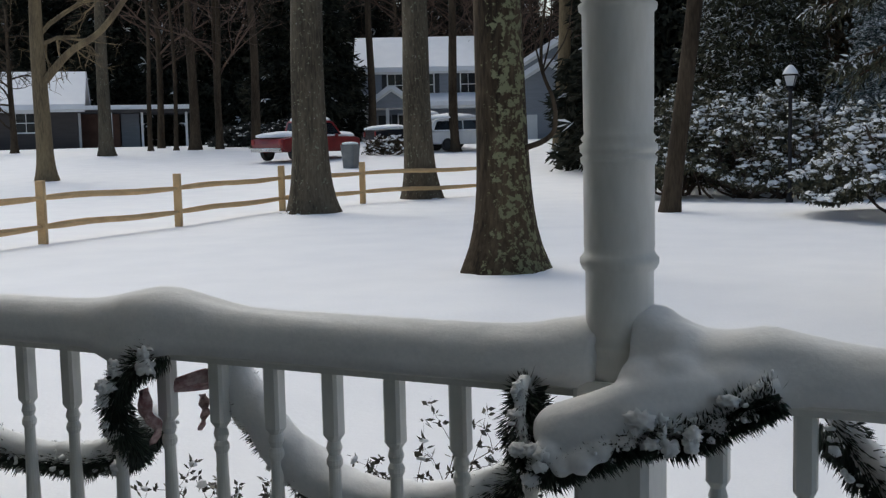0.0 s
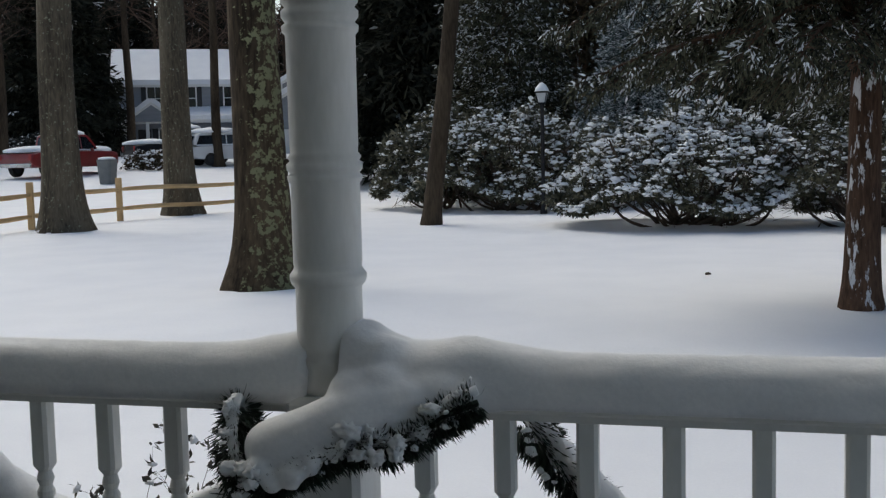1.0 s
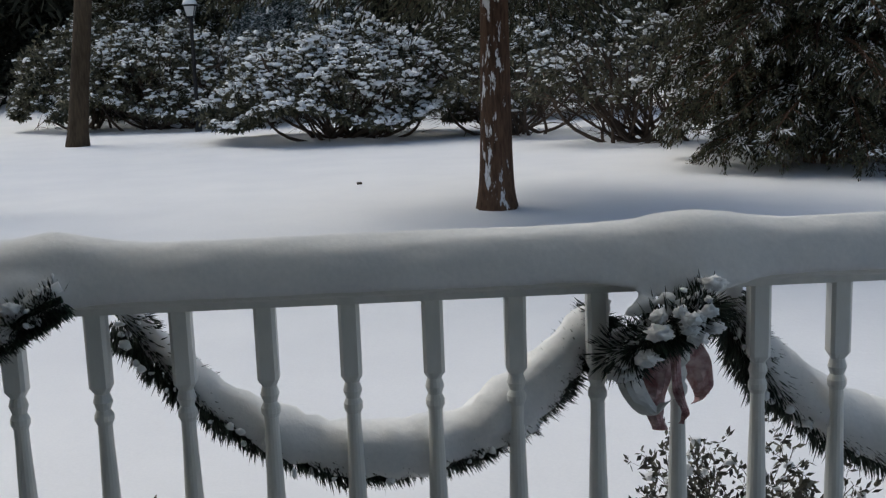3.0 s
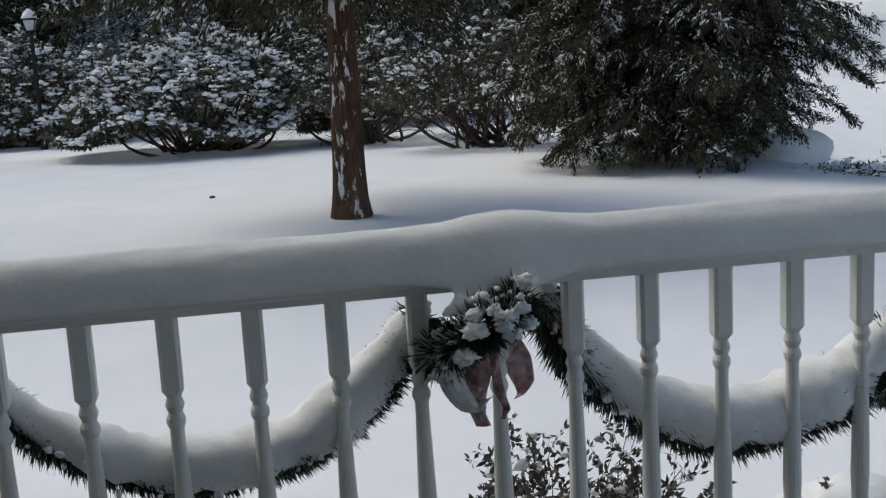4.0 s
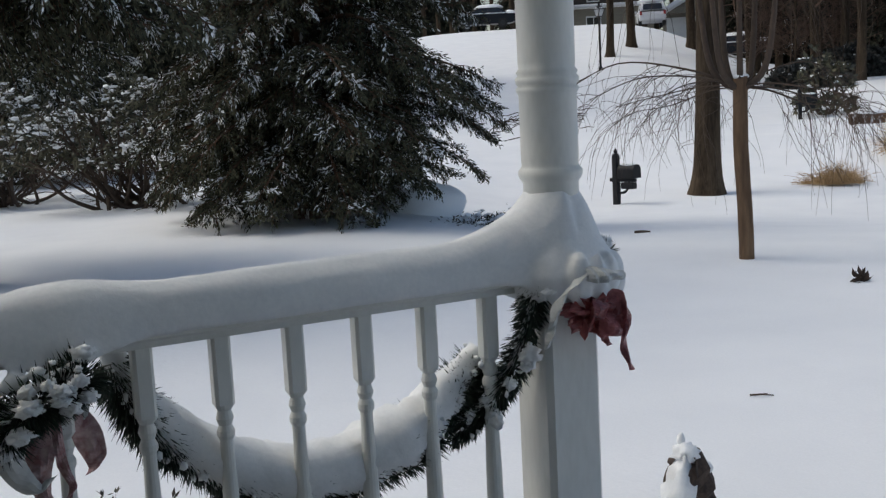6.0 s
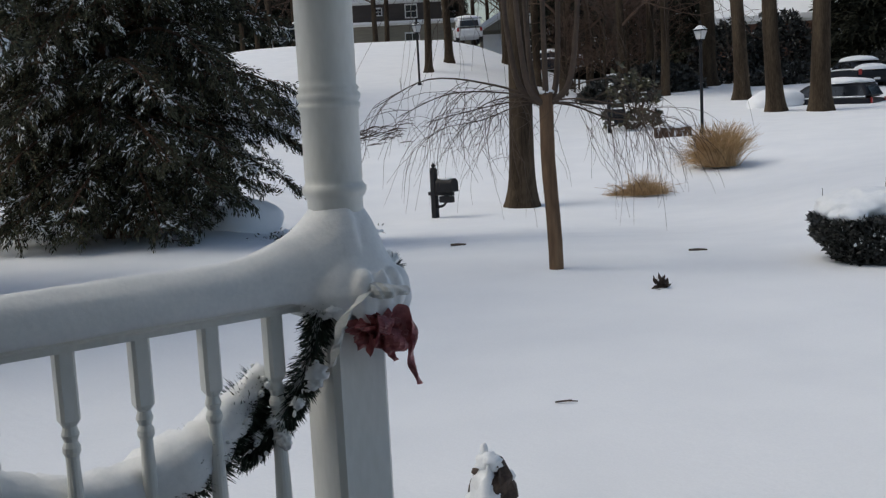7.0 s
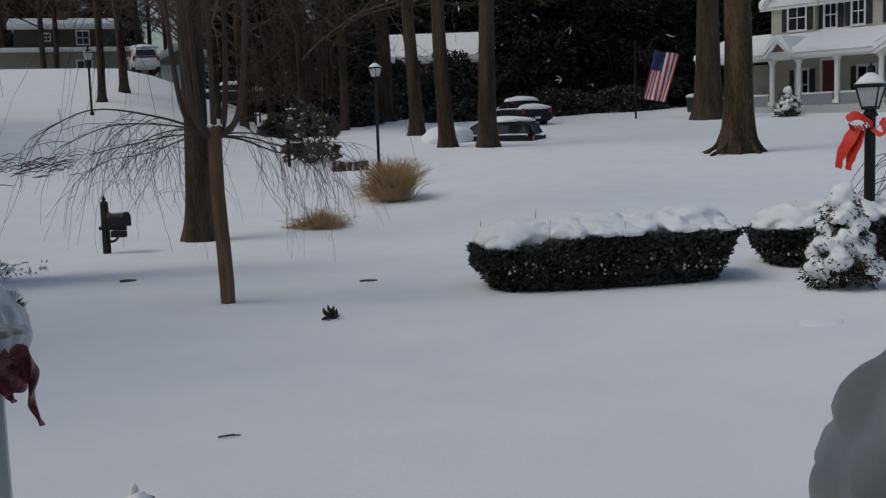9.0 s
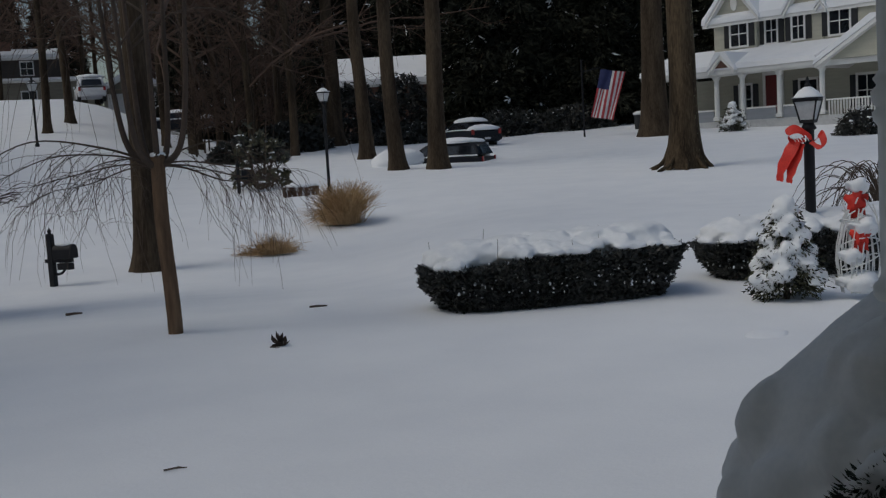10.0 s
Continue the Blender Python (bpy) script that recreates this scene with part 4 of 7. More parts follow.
# Brown haze of bare woods up the hill: a few trees, repeated.
BARE = [bare_tree("bare_wood_tree", "reddish-brown bare tree on the hill; the smallest copies are brush", on_ground(*polar(43 + 3 * k, 92 + 5 * k)), 16 + 2 * k, 0.22, 70 + k, BARK_DARK, (0, 0), 18, 0.2, 1.3, TWIG_RED, 0.32, 3, group="bare woods") for k in range(3)]
for az0, az1, d0, d1, n in [(27, 49, 84, 112, 26), (41, 50, 48, 62, 7), (-20, -8, 46, 60, 4), (-42, -36, 62, 72, 2), (-30, -19, 90, 96, 5)]:
    for k in range(n):
        x, y = polar(az0 + (az1 - az0) * (k + rw.uniform(0.1, 0.9)) / n, rw.uniform(d0, d1))
        copy_thing(BARE[rw.randrange(3)], pose(x, y, ground_height(x, y) - 0.1, 0, 0, rw.uniform(0, 360)))

# Shrunken tree copies stand in for the tangled brown brush.
for k in range(14):
    x, y = polar(rw.uniform(43.5, 51.5), rw.uniform(54, 66))
    q = rw.uniform(0.2, 0.36)
    copy_thing(BARE[rw.randrange(3)], pose(x, y, ground_height(x, y) - 0.1, 0, 0, rw.uniform(0, 360))).scale = (q, q, q)


# ---- weeping tree ----
def weeping_tree(at):
    rng = np.random.default_rng(81)
    t = thing("weeping_cherry", "young weeping cherry, bare, with arching and trailing twigs", "tree", at)
    part("trunk", Shape().tube(spline([(0.05, 0.0, -0.2), (0.04, 0, 0.3), (0.0, 0, 0.9), (0.0, 0, 1.38), (0.01, 0, 1.5)], 24), np.linspace(0.064, 0.058, 24), 14, rough=0.03, rng=rng), BARK_CHERRY, t, smooth=True)
    rt = np.array([0.73, -0.68, 0])  # to the right as seen from the porch
    bk = np.array([0.68, 0.73, 0])
    up = np.array([0, 0, 1.0])
    stems, twigs = Shape(), Shape()

    def trail(p, d, length, r, drop=0.2):
        pts = [np.array(p)]
        d = np.array(d, float)
        k = 8
        for i in range(k):
            d = d + np.array([0, 0, -drop]) + rng.normal(0, 0.16, 3)
            d /= np.linalg.norm(d)
            pts.append(pts[-1] + d * length / k)
        if min(p_[2] for p_ in pts) < 0.25:
            pts = [p_ for p_ in pts if p_[2] > 0.25]
        if len(pts) > 2:
            twigs.tube(pts, np.linspace(r, r * 0.35, len(pts)), 3, cap=False)
        return pts

    for side, fwd in [(-0.3, 0.0), (-0.14, 0.12), (0.0, -0.08), (0.12, 0.1), (0.27, -0.04), (-0.2, -0.2)]:
        line = spline([up * 1.38, up * 1.55 + rt * side * 0.7 + bk * fwd * 0.5, up * 2.0 + rt * side + bk * fwd, up * 2.8 + rt * side * 1.2 + bk * fwd, up * 4.0 + rt * side * 1.6 + bk * fwd * 1.5], 20)
        stems.tube(line, np.linspace(0.03, 0.013, 20), 8)
        for k in range(2):
            # a high arching limb with a long curtain of twigs
            a = rng.uniform(0, 2 * math.pi)
            dirv = rt * math.cos(a) + bk * math.sin(a)
            reach = rng.uniform(0.8, 2.1)
            p = line[int(rng.integers(12, 19))]
            arc = spline([p, p + dirv * reach * 0.35 + up * 0.3, p + dirv * reach * 0.75 + up * 0.28, p + dirv * reach - up * 0.05], 14)
            stems.tube(arc, np.linspace(0.011, 0.004, 14), 5)
            for q in range(6):
                j = int(rng.integers(4, 14))
                trail(arc[j], dirv * rng.uniform(0.2, 0.8) + rng.normal(0, 0.3, 3), rng.uniform(0.9, 2.2), 0.003, 0.3)
    for i in range(9):
        a = [math.pi, 0.0, 2.75, 3.5, 0.45, -0.5, 3.05][i] if i < 7 else rng.uniform(0, 2 * math.pi)
        reach = [1.4, 0.75, 1.1, 1.2, 0.9, 0.95, 0.8][i] if i < 7 else rng.uniform(0.5, 1.2)
        dirv = rt * math.cos(a) + bk * math.sin(a)
        top = 0.16 if i == 0 else rng.uniform(-0.25, 0.1)
        line = spline([up * 1.42, up * (1.5 + top * 0.5) + dirv * reach * 0.3, up * (1.5 + top) + dirv * reach * 0.7, up * (1.36 + top * 0.5) + dirv * reach * 1.05], 16)
        stems.tube(line, np.linspace(0.014 if i < 2 else 0.009, 0.003, 16), 6)
        for k in range(12):
            j = int(rng.integers(4, 16))
            q = trail(line[j], dirv * rng.uniform(0.15, 1.0) + rng.normal(0, 0.35, 3) - up * 0.1, rng.uniform(0.4, 1.2), 0.003, 0.26)
            for w in (2, 4):
                if len(q) > w + 1:
                    trail(q[w], dirv * 0.4 + rng.normal(0, 0.5, 3) - up * 0.3, rng.uniform(0.15, 0.5), 0.0023, 0.2)
    part("branchwork", stems, TWIG, t, smooth=True)
    part("twig_mass", twigs, TWIG, t)
    part("crotch_snow", Shape().blob((0.01, 0, 1.5), (0.07, 0.06, 0.03), 2), CAKED, t, smooth=True)


weeping_tree(on_ground(7.405, 4.903))


# ---- shrubs ----
def dome_shrub(name, label, at, rx, ry, h, seed, leaf_mat, rosettes=1500, leaf=0.13, width=0.022, snow=0.45, lump=0.075, stems=26, low=0.25, inner=0.75):
    """A rounded evergreen shrub on bent stems: whorls of leaves over an uneven dome, snow on the upper ones."""
    rng = np.random.default_rng(seed)
    t = thing(name, label, "shrub", at)
    st = Shape()
    for k in range(stems):
        a = rng.uniform(0, 2 * math.pi)
        r = rng.uniform(0.35, 0.95)
        end = np.array([rx * r * math.cos(a), ry * r * math.sin(a), h * rng.uniform(0.3, 0.8)])
        foot = np.array([rng.normal(0, rx * 0.16), rng.normal(0, ry * 0.16), -0.1])
        mid = foot * 0.5 + end * 0.5 + np.array([rng.normal(0, 0.15), rng.normal(0, 0.15), -0.12 * h])
        line = spline([foot, mid, end], 9)
        st.tube(line, np.linspace(0.04, 0.014, 9), 5, cap=False)
        for q in range(3):
            j = int(rng.integers(3, 8))
            branch(st, line[j], (end - foot) + rng.normal(0, 0.6, 3), rng.uniform(0.4, 0.9), 0.014, rng, 1)
    part("stem_tangle", st, TWIG, t)
    th = rng.uniform(0, 2 * math.pi, rosettes)
    cz = rng.uniform(-0.25, 1.0, rosettes)
    rr = np.sqrt(1 - np.clip(cz, 0, 1) ** 2)
    wob = np.array([1 + 0.28 * noise.noise(Vector((math.cos(a) * 2.1 * 1.5 + seed, math.sin(a) * 2.1 * 1.5, c * 2.6))) for a, c in zip(th, cz)])
    depth = rng.uniform(inner, 1.0, rosettes) ** 0.5 * wob
    cz = np.maximum(cz, low + 0.18 * np.cos(th * 5 + seed) * 0.5)
    C = np.stack([rx * rr * np.cos(th) * depth, ry * rr * np.sin(th) * depth, h * cz * depth], 1)
    N = np.stack([rr * np.cos(th), rr * np.sin(th), cz * 0.9 + 0.15], 1)
    N /= np.linalg.norm(N, axis=1)[:, None]
    k = 8
    P = np.repeat(C, k, axis=0) + rng.normal(0, 0.02, (rosettes * k, 3))
    D = np.repeat(N, k, axis=0) * 0.5 + rng.normal(0, 0.75, (rosettes * k, 3))
    D[:, 2] -= 0.35
    part("foliage", Shape().leaves(P, D, leaf * rng.uniform(0.6, 1.2, len(P)), width * rng.uniform(0.7, 1.2, len(P)), rng), leaf_mat, t)
    if snow:
        patch = np.array([noise.noise(Vector((c[0] * 2.6 + seed, c[1] * 2.6, c[2] * 2.6))) for c in C])
        keep = (rng.uniform(size=rosettes) < snow * np.clip(N[:, 2] + 0.25 + 1.7 * patch, 0, 1.5)) & (depth > 0.72)
        S = np.repeat(C[keep] + N[keep] * leaf * 0.25 + np.array([0, 0, 0.02]), 4, axis=0)
        m = len(S)
        S = S + rng.normal(0, lump * 0.75, (m, 3)) * np.array([1, 1, 0.45])
        part("snow_dusting", Shape().flakes(S, np.stack([rng.uniform(0.4, 1.5, m), rng.uniform(0.4, 1.5, m), rng.uniform(0.25, 0.7, m)], 1) * lump * 0.66 * rng.uniform(0.15, 1.35, (m, 1)) ** 1.3, rng), CAKED, t, "snow resting on the leaves")
    return t


dome_shrub("rhododendron", "broad rounded rhododendron with snow on its drooping leaves", on_ground(-0.07, 19.3), 2.6, 2.0, 2.05, 91, RHODO_LEAF, 4200, 0.13, 0.022, 0.85, 0.085, 40)
dome_shrub("rhododendron", "dark rhododendron with patches of snow", on_ground(-4.37, 24.33), 2.6, 1.6, 2.3, 92, RHODO_LEAF, 3000, 0.14, 0.024, 0.6, 0.085, 30)
dome_shrub("holly_bush", "dense dark holly behind the slim tree, dusted with snow", on_ground(-6.63, 25.55), 1.7, 1.5, 2.6, 93, RHODO_LEAF, 1600, 0.14, 0.03, 0.35, 0.07, 16)
dome_shrub("rhododendron", "open snow-laden rhododendron behind the cedar", on_ground(3.28, 18.6), 1.9, 1.5, 1.9, 94, RHODO_LEAF, 800, 0.14, 0.022, 0.6, 0.075, 36, 0.45)
dome_shrub("rhododendron", "open straggling shrub with snow along its stems", on_ground(4.96, 15.61), 2.0, 1.3, 2.0, 95, RHODO_LEAF, 650, 0.13, 0.02, 0.7, 0.06, 44, 0.5)
dome_shrub("rhododendron", "open straggling shrub with snow along its stems", on_ground(6.54, 13.42), 1.7, 1.2, 1.5, 96, RHODO_LEAF, 500, 0.13, 0.02, 0.6, 0.06, 36, 0.45)
dome_shrub("magnolia_shrub", "young broadleaf evergreen with snow on its leaves", on_ground(26.05, 21.27), 0.85, 0.85, 1.75, 97, RHODO_LEAF, 80, 0.26, 0.06, 0.5, 0.09, 12, 0.2)
dome_shrub("foundation_shrub", "low twiggy shrub half under snow by the grey house", on_ground(-15.01, 44.1), 1.8, 1.2, 1.0, 98, CEDAR_BROWN, 500, 0.2, 0.03, 1.6, 0.2, 14)
dome_shrub("foundation_shrub", "low brown shrub by the parked vehicles", on_ground(-26.19, 45.68), 1.5, 1.0, 0.9, 99, CEDAR_BROWN, 300, 0.2, 0.03, 0.5, 0.12, 14)
for k, (a, d, rx, h) in enumerate([(-37.02, 69, 2.6, 1.2), (-34.62, 69, 2.6, 1.6)]):
    dome_shrub("yew_hedge", "dark clipped evergreen hedge under a cap of snow", on_ground(*polar(a, d)), rx, 1.6, h, 100 + k, HEDGE_LEAF, 1300, 0.28, 0.06, 0.12, 0.13, 6, 0.1)
for k, (a, d, rx, h) in enumerate([(52.02, 66, 2.6, 3.4), (54.52, 68, 2.6, 3.7), (55.22, 61, 3.0, 0.9), (48.62, 58, 2.5, 1.4), (60.12, 64, 3.5, 1.3), (63.62, 66, 3.5, 1.3), (46.42, 50, 1.5, 1.0)]):
    dome_shrub("evergreen_shrub", "dark evergreen shrub at the wood's edge with some snow", on_ground(*polar(a, d)), rx, 1.8, h, 110 + k, HEDGE_LEAF, 1400, 0.28, 0.06, 0.1, 0.06, 6, 0.05)
dome_shrub("foundation_shrub", "low dark evergreen before the porch railing", on_ground(44.34, 7.69), 1.3, 0.9, 0.85, 120, HEDGE_LEAF, 700, 0.16, 0.03, 0.15, 0.08, 6, 0.05)


# ---- clipped hedges ----
def hedge(label, a, b, depth, h, seed, snow_h=0.2):
    """A clipped hedge from a to b, wider at the top than at the foot, with lumpy snow on top."""
    rng = np.random.default_rng(seed)
    ax, ay = a
    dx, dy = b[0] - ax, b[1] - ay
    L = math.hypot(dx, dy)
    t = thing("hedge", label, "hedge", ((ax + b[0]) / 2, (ay + b[1]) / 2, ground_height((ax + b[0]) / 2, (ay + b[1]) / 2)), math.degrees(math.atan2(dy, dx)), "clipped hedges")

    def surface(u, v, w):
        # u, v in -1..1 over the plan, w 0..1 up; rounded ends, outward slope
        grow = 0.79 + 0.21 * w ** 0.7
        k = (abs(u) ** 4 + abs(v) ** 4) ** 0.25
        g = 1.0 / max(k, 1e-6)
        return u * g * L / 2 * grow, v * g * depth / 2 * grow

    n = int(26000 * L / 2.4)
    ang = rng.uniform(0, 2 * math.pi, n)
    w = rng.uniform(0, 0.96, n)
    P, D = [], []
    for q, f in zip(ang, w):
        x, y = surface(math.cos(q), math.sin(q), f)
        top = h * (1 + 0.2 * x / L - 0.12 * abs(2 * x / L) ** 3)
        inn = rng.uniform(0.9, 1.03) + 0.05 * noise.noise(Vector((x * 4, y * 4, f * 4)))
        P.append((x * inn, y * inn, 0.01 + top * f))
        D.append((math.cos(q) * 0.8, math.sin(q) * 0.8, 0.5))
    D = np.array(D) + rng.normal(0, 0.6, (n, 3))
    part("foliage", Shape().leaves(P, D, rng.uniform(0.025, 0.06, n), rng.uniform(0.007, 0.015, n), rng), HEDGE_LEAF, t)
    core = Shape()
    ring = []
    rings = 8
    m = 40
    for i in range(rings + 1):
        f = i / rings
        for k in range(m):
            q = 2 * math.pi * k / m
            x, y = surface(math.cos(q), math.sin(q), f)
            ring.append((x * 0.86, y * 0.86, -0.15 + (h + 0.08) * f))
    fs = [[i * m + k, i * m + (k + 1) % m, (i + 1) * m + (k + 1) % m, (i + 1) * m + k] for i in range(rings) for k in range(m)] + [[rings * m + k for k in range(m)]]
    core.add(ring, fs)
    part("core", core, HEDGE_LEAF, t)
    # snow: soft clods that run together, with an uneven rim and a few gaps
    cap = Shape()
    for k in range(int(150 * L / 2.3)):
        q = rng.uniform(0, 2 * math.pi)
        x, y = surface(math.cos(q), math.sin(q), 1.0)
        f = rng.uniform(0, 1) ** 0.55 * 0.91
        x, y = x * f, y * f
        base = h * (1 + 0.2 * x / L - 0.12 * abs(2 * x / L) ** 3)
        w = rng.uniform(0.07, 0.15)
        tall = snow_h * rng.uniform(0.15, 0.38) * (1.15 - 0.7 * f ** 3)
        cap.blob((x, y, base + 0.02 + tall * 0.55 - 0.05 * f ** 6), (w, w * rng.uniform(0.8, 1.2), tall), 2, 0.35, 2.0, None, k * 1.3)
    for k in range(5):
        cap.blob((L * (k - 2) * 0.165, 0, h * (1 + 0.033 * (k - 2)) + 0.03), (L * 0.15, depth * 0.36, snow_h * 0.62), 3, 0.25, 2.0, None, k * 2.1)
    cap = part("snow_cap", cap, CAKED, t, "lumpy cap of snow", smooth=True)
    fuse = cap.modifiers.new("fuse", "REMESH")
    fuse.mode, fuse.voxel_size, fuse.use_smooth_shade = "VOXEL", 0.014, True
    soften = cap.modifiers.new("soften", "SMOOTH")
    soften.factor, soften.iterations = 0.5, 5
    k2 = 420
    q = rng.uniform(0, 2 * math.pi, k2)
    Q = [(*surface(math.cos(e), math.sin(e), 0.5), h * rng.uniform(0.3, 0.95)) for e in q]
    part("snow_dusting", Shape().flakes(Q, rng.uniform(0.004, 0.018, (k2, 3)), rng), CAKED, t)
    tw = Shape()
    for k in range(12):
        x, y = surface(math.cos(k * 2.4), math.sin(k * 2.4), 1)
        g = rng.uniform(0.3, 1)
        p = np.array([x * g, y * g, h * 0.95])
        tw.tube([p, p + rng.normal(0, 0.03, 3) + np.array([0, 0, rng.uniform(0.08, 0.2)])], [0.004, 0.002], 3)
    part("twig_mass", tw, TWIG, t)


hedge("low clipped evergreen hedge capped with lumpy snow", (8.97, 3.42), (10.6, 1.7), 0.95, 0.46, 130, 0.25)
hedge("rounded clipped hedge under snow beside the lamp post", (11.25, 1.72), (12.6, 0.1), 0.9, 0.42, 131, 0.26)


def snowy_dwarf(at, h, r, seed, label, leaf=0.05):
    """A small evergreen bowed under tiers of snow."""
    rng = np.random.default_rng(seed)
    t = thing("dwarf_evergreen", label, "shrub", at)
    P, D = [], []
    caps = Shape()
    for k in range(26):
        f = k / 25
        a = k * 2.4
        R = r * (1 - f) ** 0.75
        c = np.array([R * math.cos(a) * 0.7, R * math.sin(a) * 0.7, h * (0.12 + 0.8 * f)])
        n = 420
        P.append(c + rng.normal(0, 1, (n, 3)) * np.array([0.24 * r, 0.24 * r, 0.08 * h]) * (1.05 - 0.6 * f))
        D.append(rng.normal(0, 0.6, (n, 3)) + np.array([math.cos(a), math.sin(a), -0.6]))
        g = (1.05 - 0.55 * f)
        caps.blob(c + np.array([0.04 * math.cos(a), 0.04 * math.sin(a), 0.05 * h]), (0.44 * r * g, 0.44 * r * g, 0.11 * h * g), 2, 0.7, 2.2, None, k * 1.7)
    for k in range(7):
        a = k * 2.4 + 1.0
        q = 0.28 + 0.1 * k
        caps.blob((r * (1 - q) * math.cos(a) * 0.8, r * (1 - q) * math.sin(a) * 0.8, h * q), (r * 0.5 * (1.1 - q * 0.6), r * 0.45 * (1.1 - q * 0.6), h * 0.13), 3, 0.4, 2.0, None, k * 2.3)
    caps.blob((0, 0, h * 0.92), (r * 0.38, r * 0.38, h * 0.16), 3, 0.3, 2.0, None, 9.0)
    P, D = np.concatenate(P), np.concatenate(D)
    keep = P[:, 2] > 0.01
    part("foliage", Shape().leaves(P[keep], D[keep], leaf, leaf * 0.16, rng), CEDAR_LEAF, t)
    cap = part("snow_dusting", caps, CAKED, t, "tiers of soft snow", smooth=True)
    fuse = cap.modifiers.new("fuse", "REMESH")
    fuse.mode, fuse.voxel_size, fuse.use_smooth_shade = "VOXEL", 0.02 * h, True
    soften = cap.modifiers.new("soften", "SMOOTH")
    soften.factor, soften.iterations = 0.5, 3
    part("stem", Shape().tube([(0, 0, -0.1), (0, 0, h * 0.8)], [0.03, 0.01], 6), TWIG, t)


snowy_dwarf(on_ground(10.33, 0.62), 0.82, 0.27, 140, "small weeping evergreen bowed under tiers of snow")
snowy_dwarf(on_ground(50.19, 14.63), 1.25, 0.52, 141, "snow-loaded young conifer before the house porch", 0.1)


# ---- dry grass ----
def grass_clump(at, h, r, n, seed, flop, label):
    rng = np.random.default_rng(seed)
    s = Shape()
    for k in range(n):
        a = rng.uniform(0, 2 * math.pi)
        p = np.array([rng.normal(0, r * 0.36), rng.normal(0, r * 0.36), -0.05])
        lie = flop if rng.uniform() > 0.35 else flop + 0.55
        d = np.array([math.cos(a) * rng.uniform(0.0, 0.32), math.sin(a) * rng.uniform(0.0, 0.32), 1.0]) + np.array([0.73, -0.68, 0]) * (flop * rng.normal(0.3, 0.6) - (0.75 if lie > flop else 0) * rng.uniform(0, 1))
        L = h * rng.uniform(0.6, 1.15)
        pts = [p]
        for i in range(5):
            d = d + np.array([math.cos(a), math.sin(a), 0]) * 0.1 + rng.normal(0, 0.1, 3) + np.array([0, 0, -(0.05 + 0.25 * lie) * rng.uniform(0.5, 1.5)])
            d /= np.linalg.norm(d)
            pts.append(pts[-1] + d * L / 5)
        pts = [q if q[2] > 0.02 else np.array([q[0], q[1], 0.02]) for q in pts]
        s.tube(pts, np.linspace(0.006, 0.002, 6), 3, cap=False)
    solid("ornamental_grass", s, STRAW, label, "grass", kind="stuff", at=at)


grass_clump(on_ground(20.05, 13.18), 1.0, 0.34, 2200, 150, 0.12, "tall clump of dry tan ornamental grass in the snow")
grass_clump(on_ground(16.85, 12.51), 0.5, 0.5, 800, 151, 0.7, "flattened clump of dry tan ornamental grass in the snow")


# ---- azaleas beside the porch ----
def azalea(at, h, r, seed, n=26):
    rng = np.random.default_rng(seed)
    t = thing("azalea", "small twiggy azalea with sparse winter leaves, sprinkled with snow", "shrub", at, group="azaleas along the porch")
    s, tips = Shape(), []
    for k in range(n):
        a = rng.uniform(0, 2 * math.pi)
        f = rng.uniform(0.1, 1)
        branch(s, (rng.normal(0, 0.03), rng.normal(0, 0.03), -0.05), (r * f * math.cos(a), r * f * math.sin(a), h), h * rng.uniform(0.62, 0.8), 0.005, rng, 2, 0.3, 0.0, 4, (2, 3), tips)
    part("twig_mass", s, TWIG, t)
    tips = np.array(tips)
    tips = tips[tips[:, 2] > h * 0.35]
    k = 5
    P = np.repeat(tips, k, axis=0) + rng.normal(0, 0.004, (len(tips) * k, 3))
    D = rng.normal(0, 0.7, P.shape) + np.array([0, 0, 0.35])
    part("foliage", Shape().leaves(P, D, rng.uniform(0.016, 0.032, len(P)), rng.uniform(0.004, 0.007, len(P)), rng), SHRUB_LEAF, t)
    q = rng.integers(0, len(tips), len(tips) // 6)
    part("snow_dusting", Shape().flakes(tips[q], rng.uniform(0.006, 0.018, (len(q), 3)), rng), CAKED, t)


for k, (x, y, h, r) in enumerate([(-0.72, 0.66, 0.74, 0.26), (-1.45, 0.6, 0.55, 0.3), (-0.1, 0.6, 0.46, 0.16), (1.5, 0.62, 0.5, 0.26), (1.75, 0.7, 0.46, 0.25), (0.95, 0.6, 0.34, 0.16)]):
    azalea(on_ground(x, y), h, r, 160 + k)
lump = Shape().blob((0, 0, 0.12), (0.2, 0.18, 0.24), 3, 0.3, 1.6, -0.05, 3.0)
solid("snow_mound", lump, CAKED, "small shrub buried under a heap of snow", "snow", smooth=True, at=on_ground(2.3, 0.6))
azalea(on_ground(2.3, 0.5), 0.36, 0.12, 170, 8)


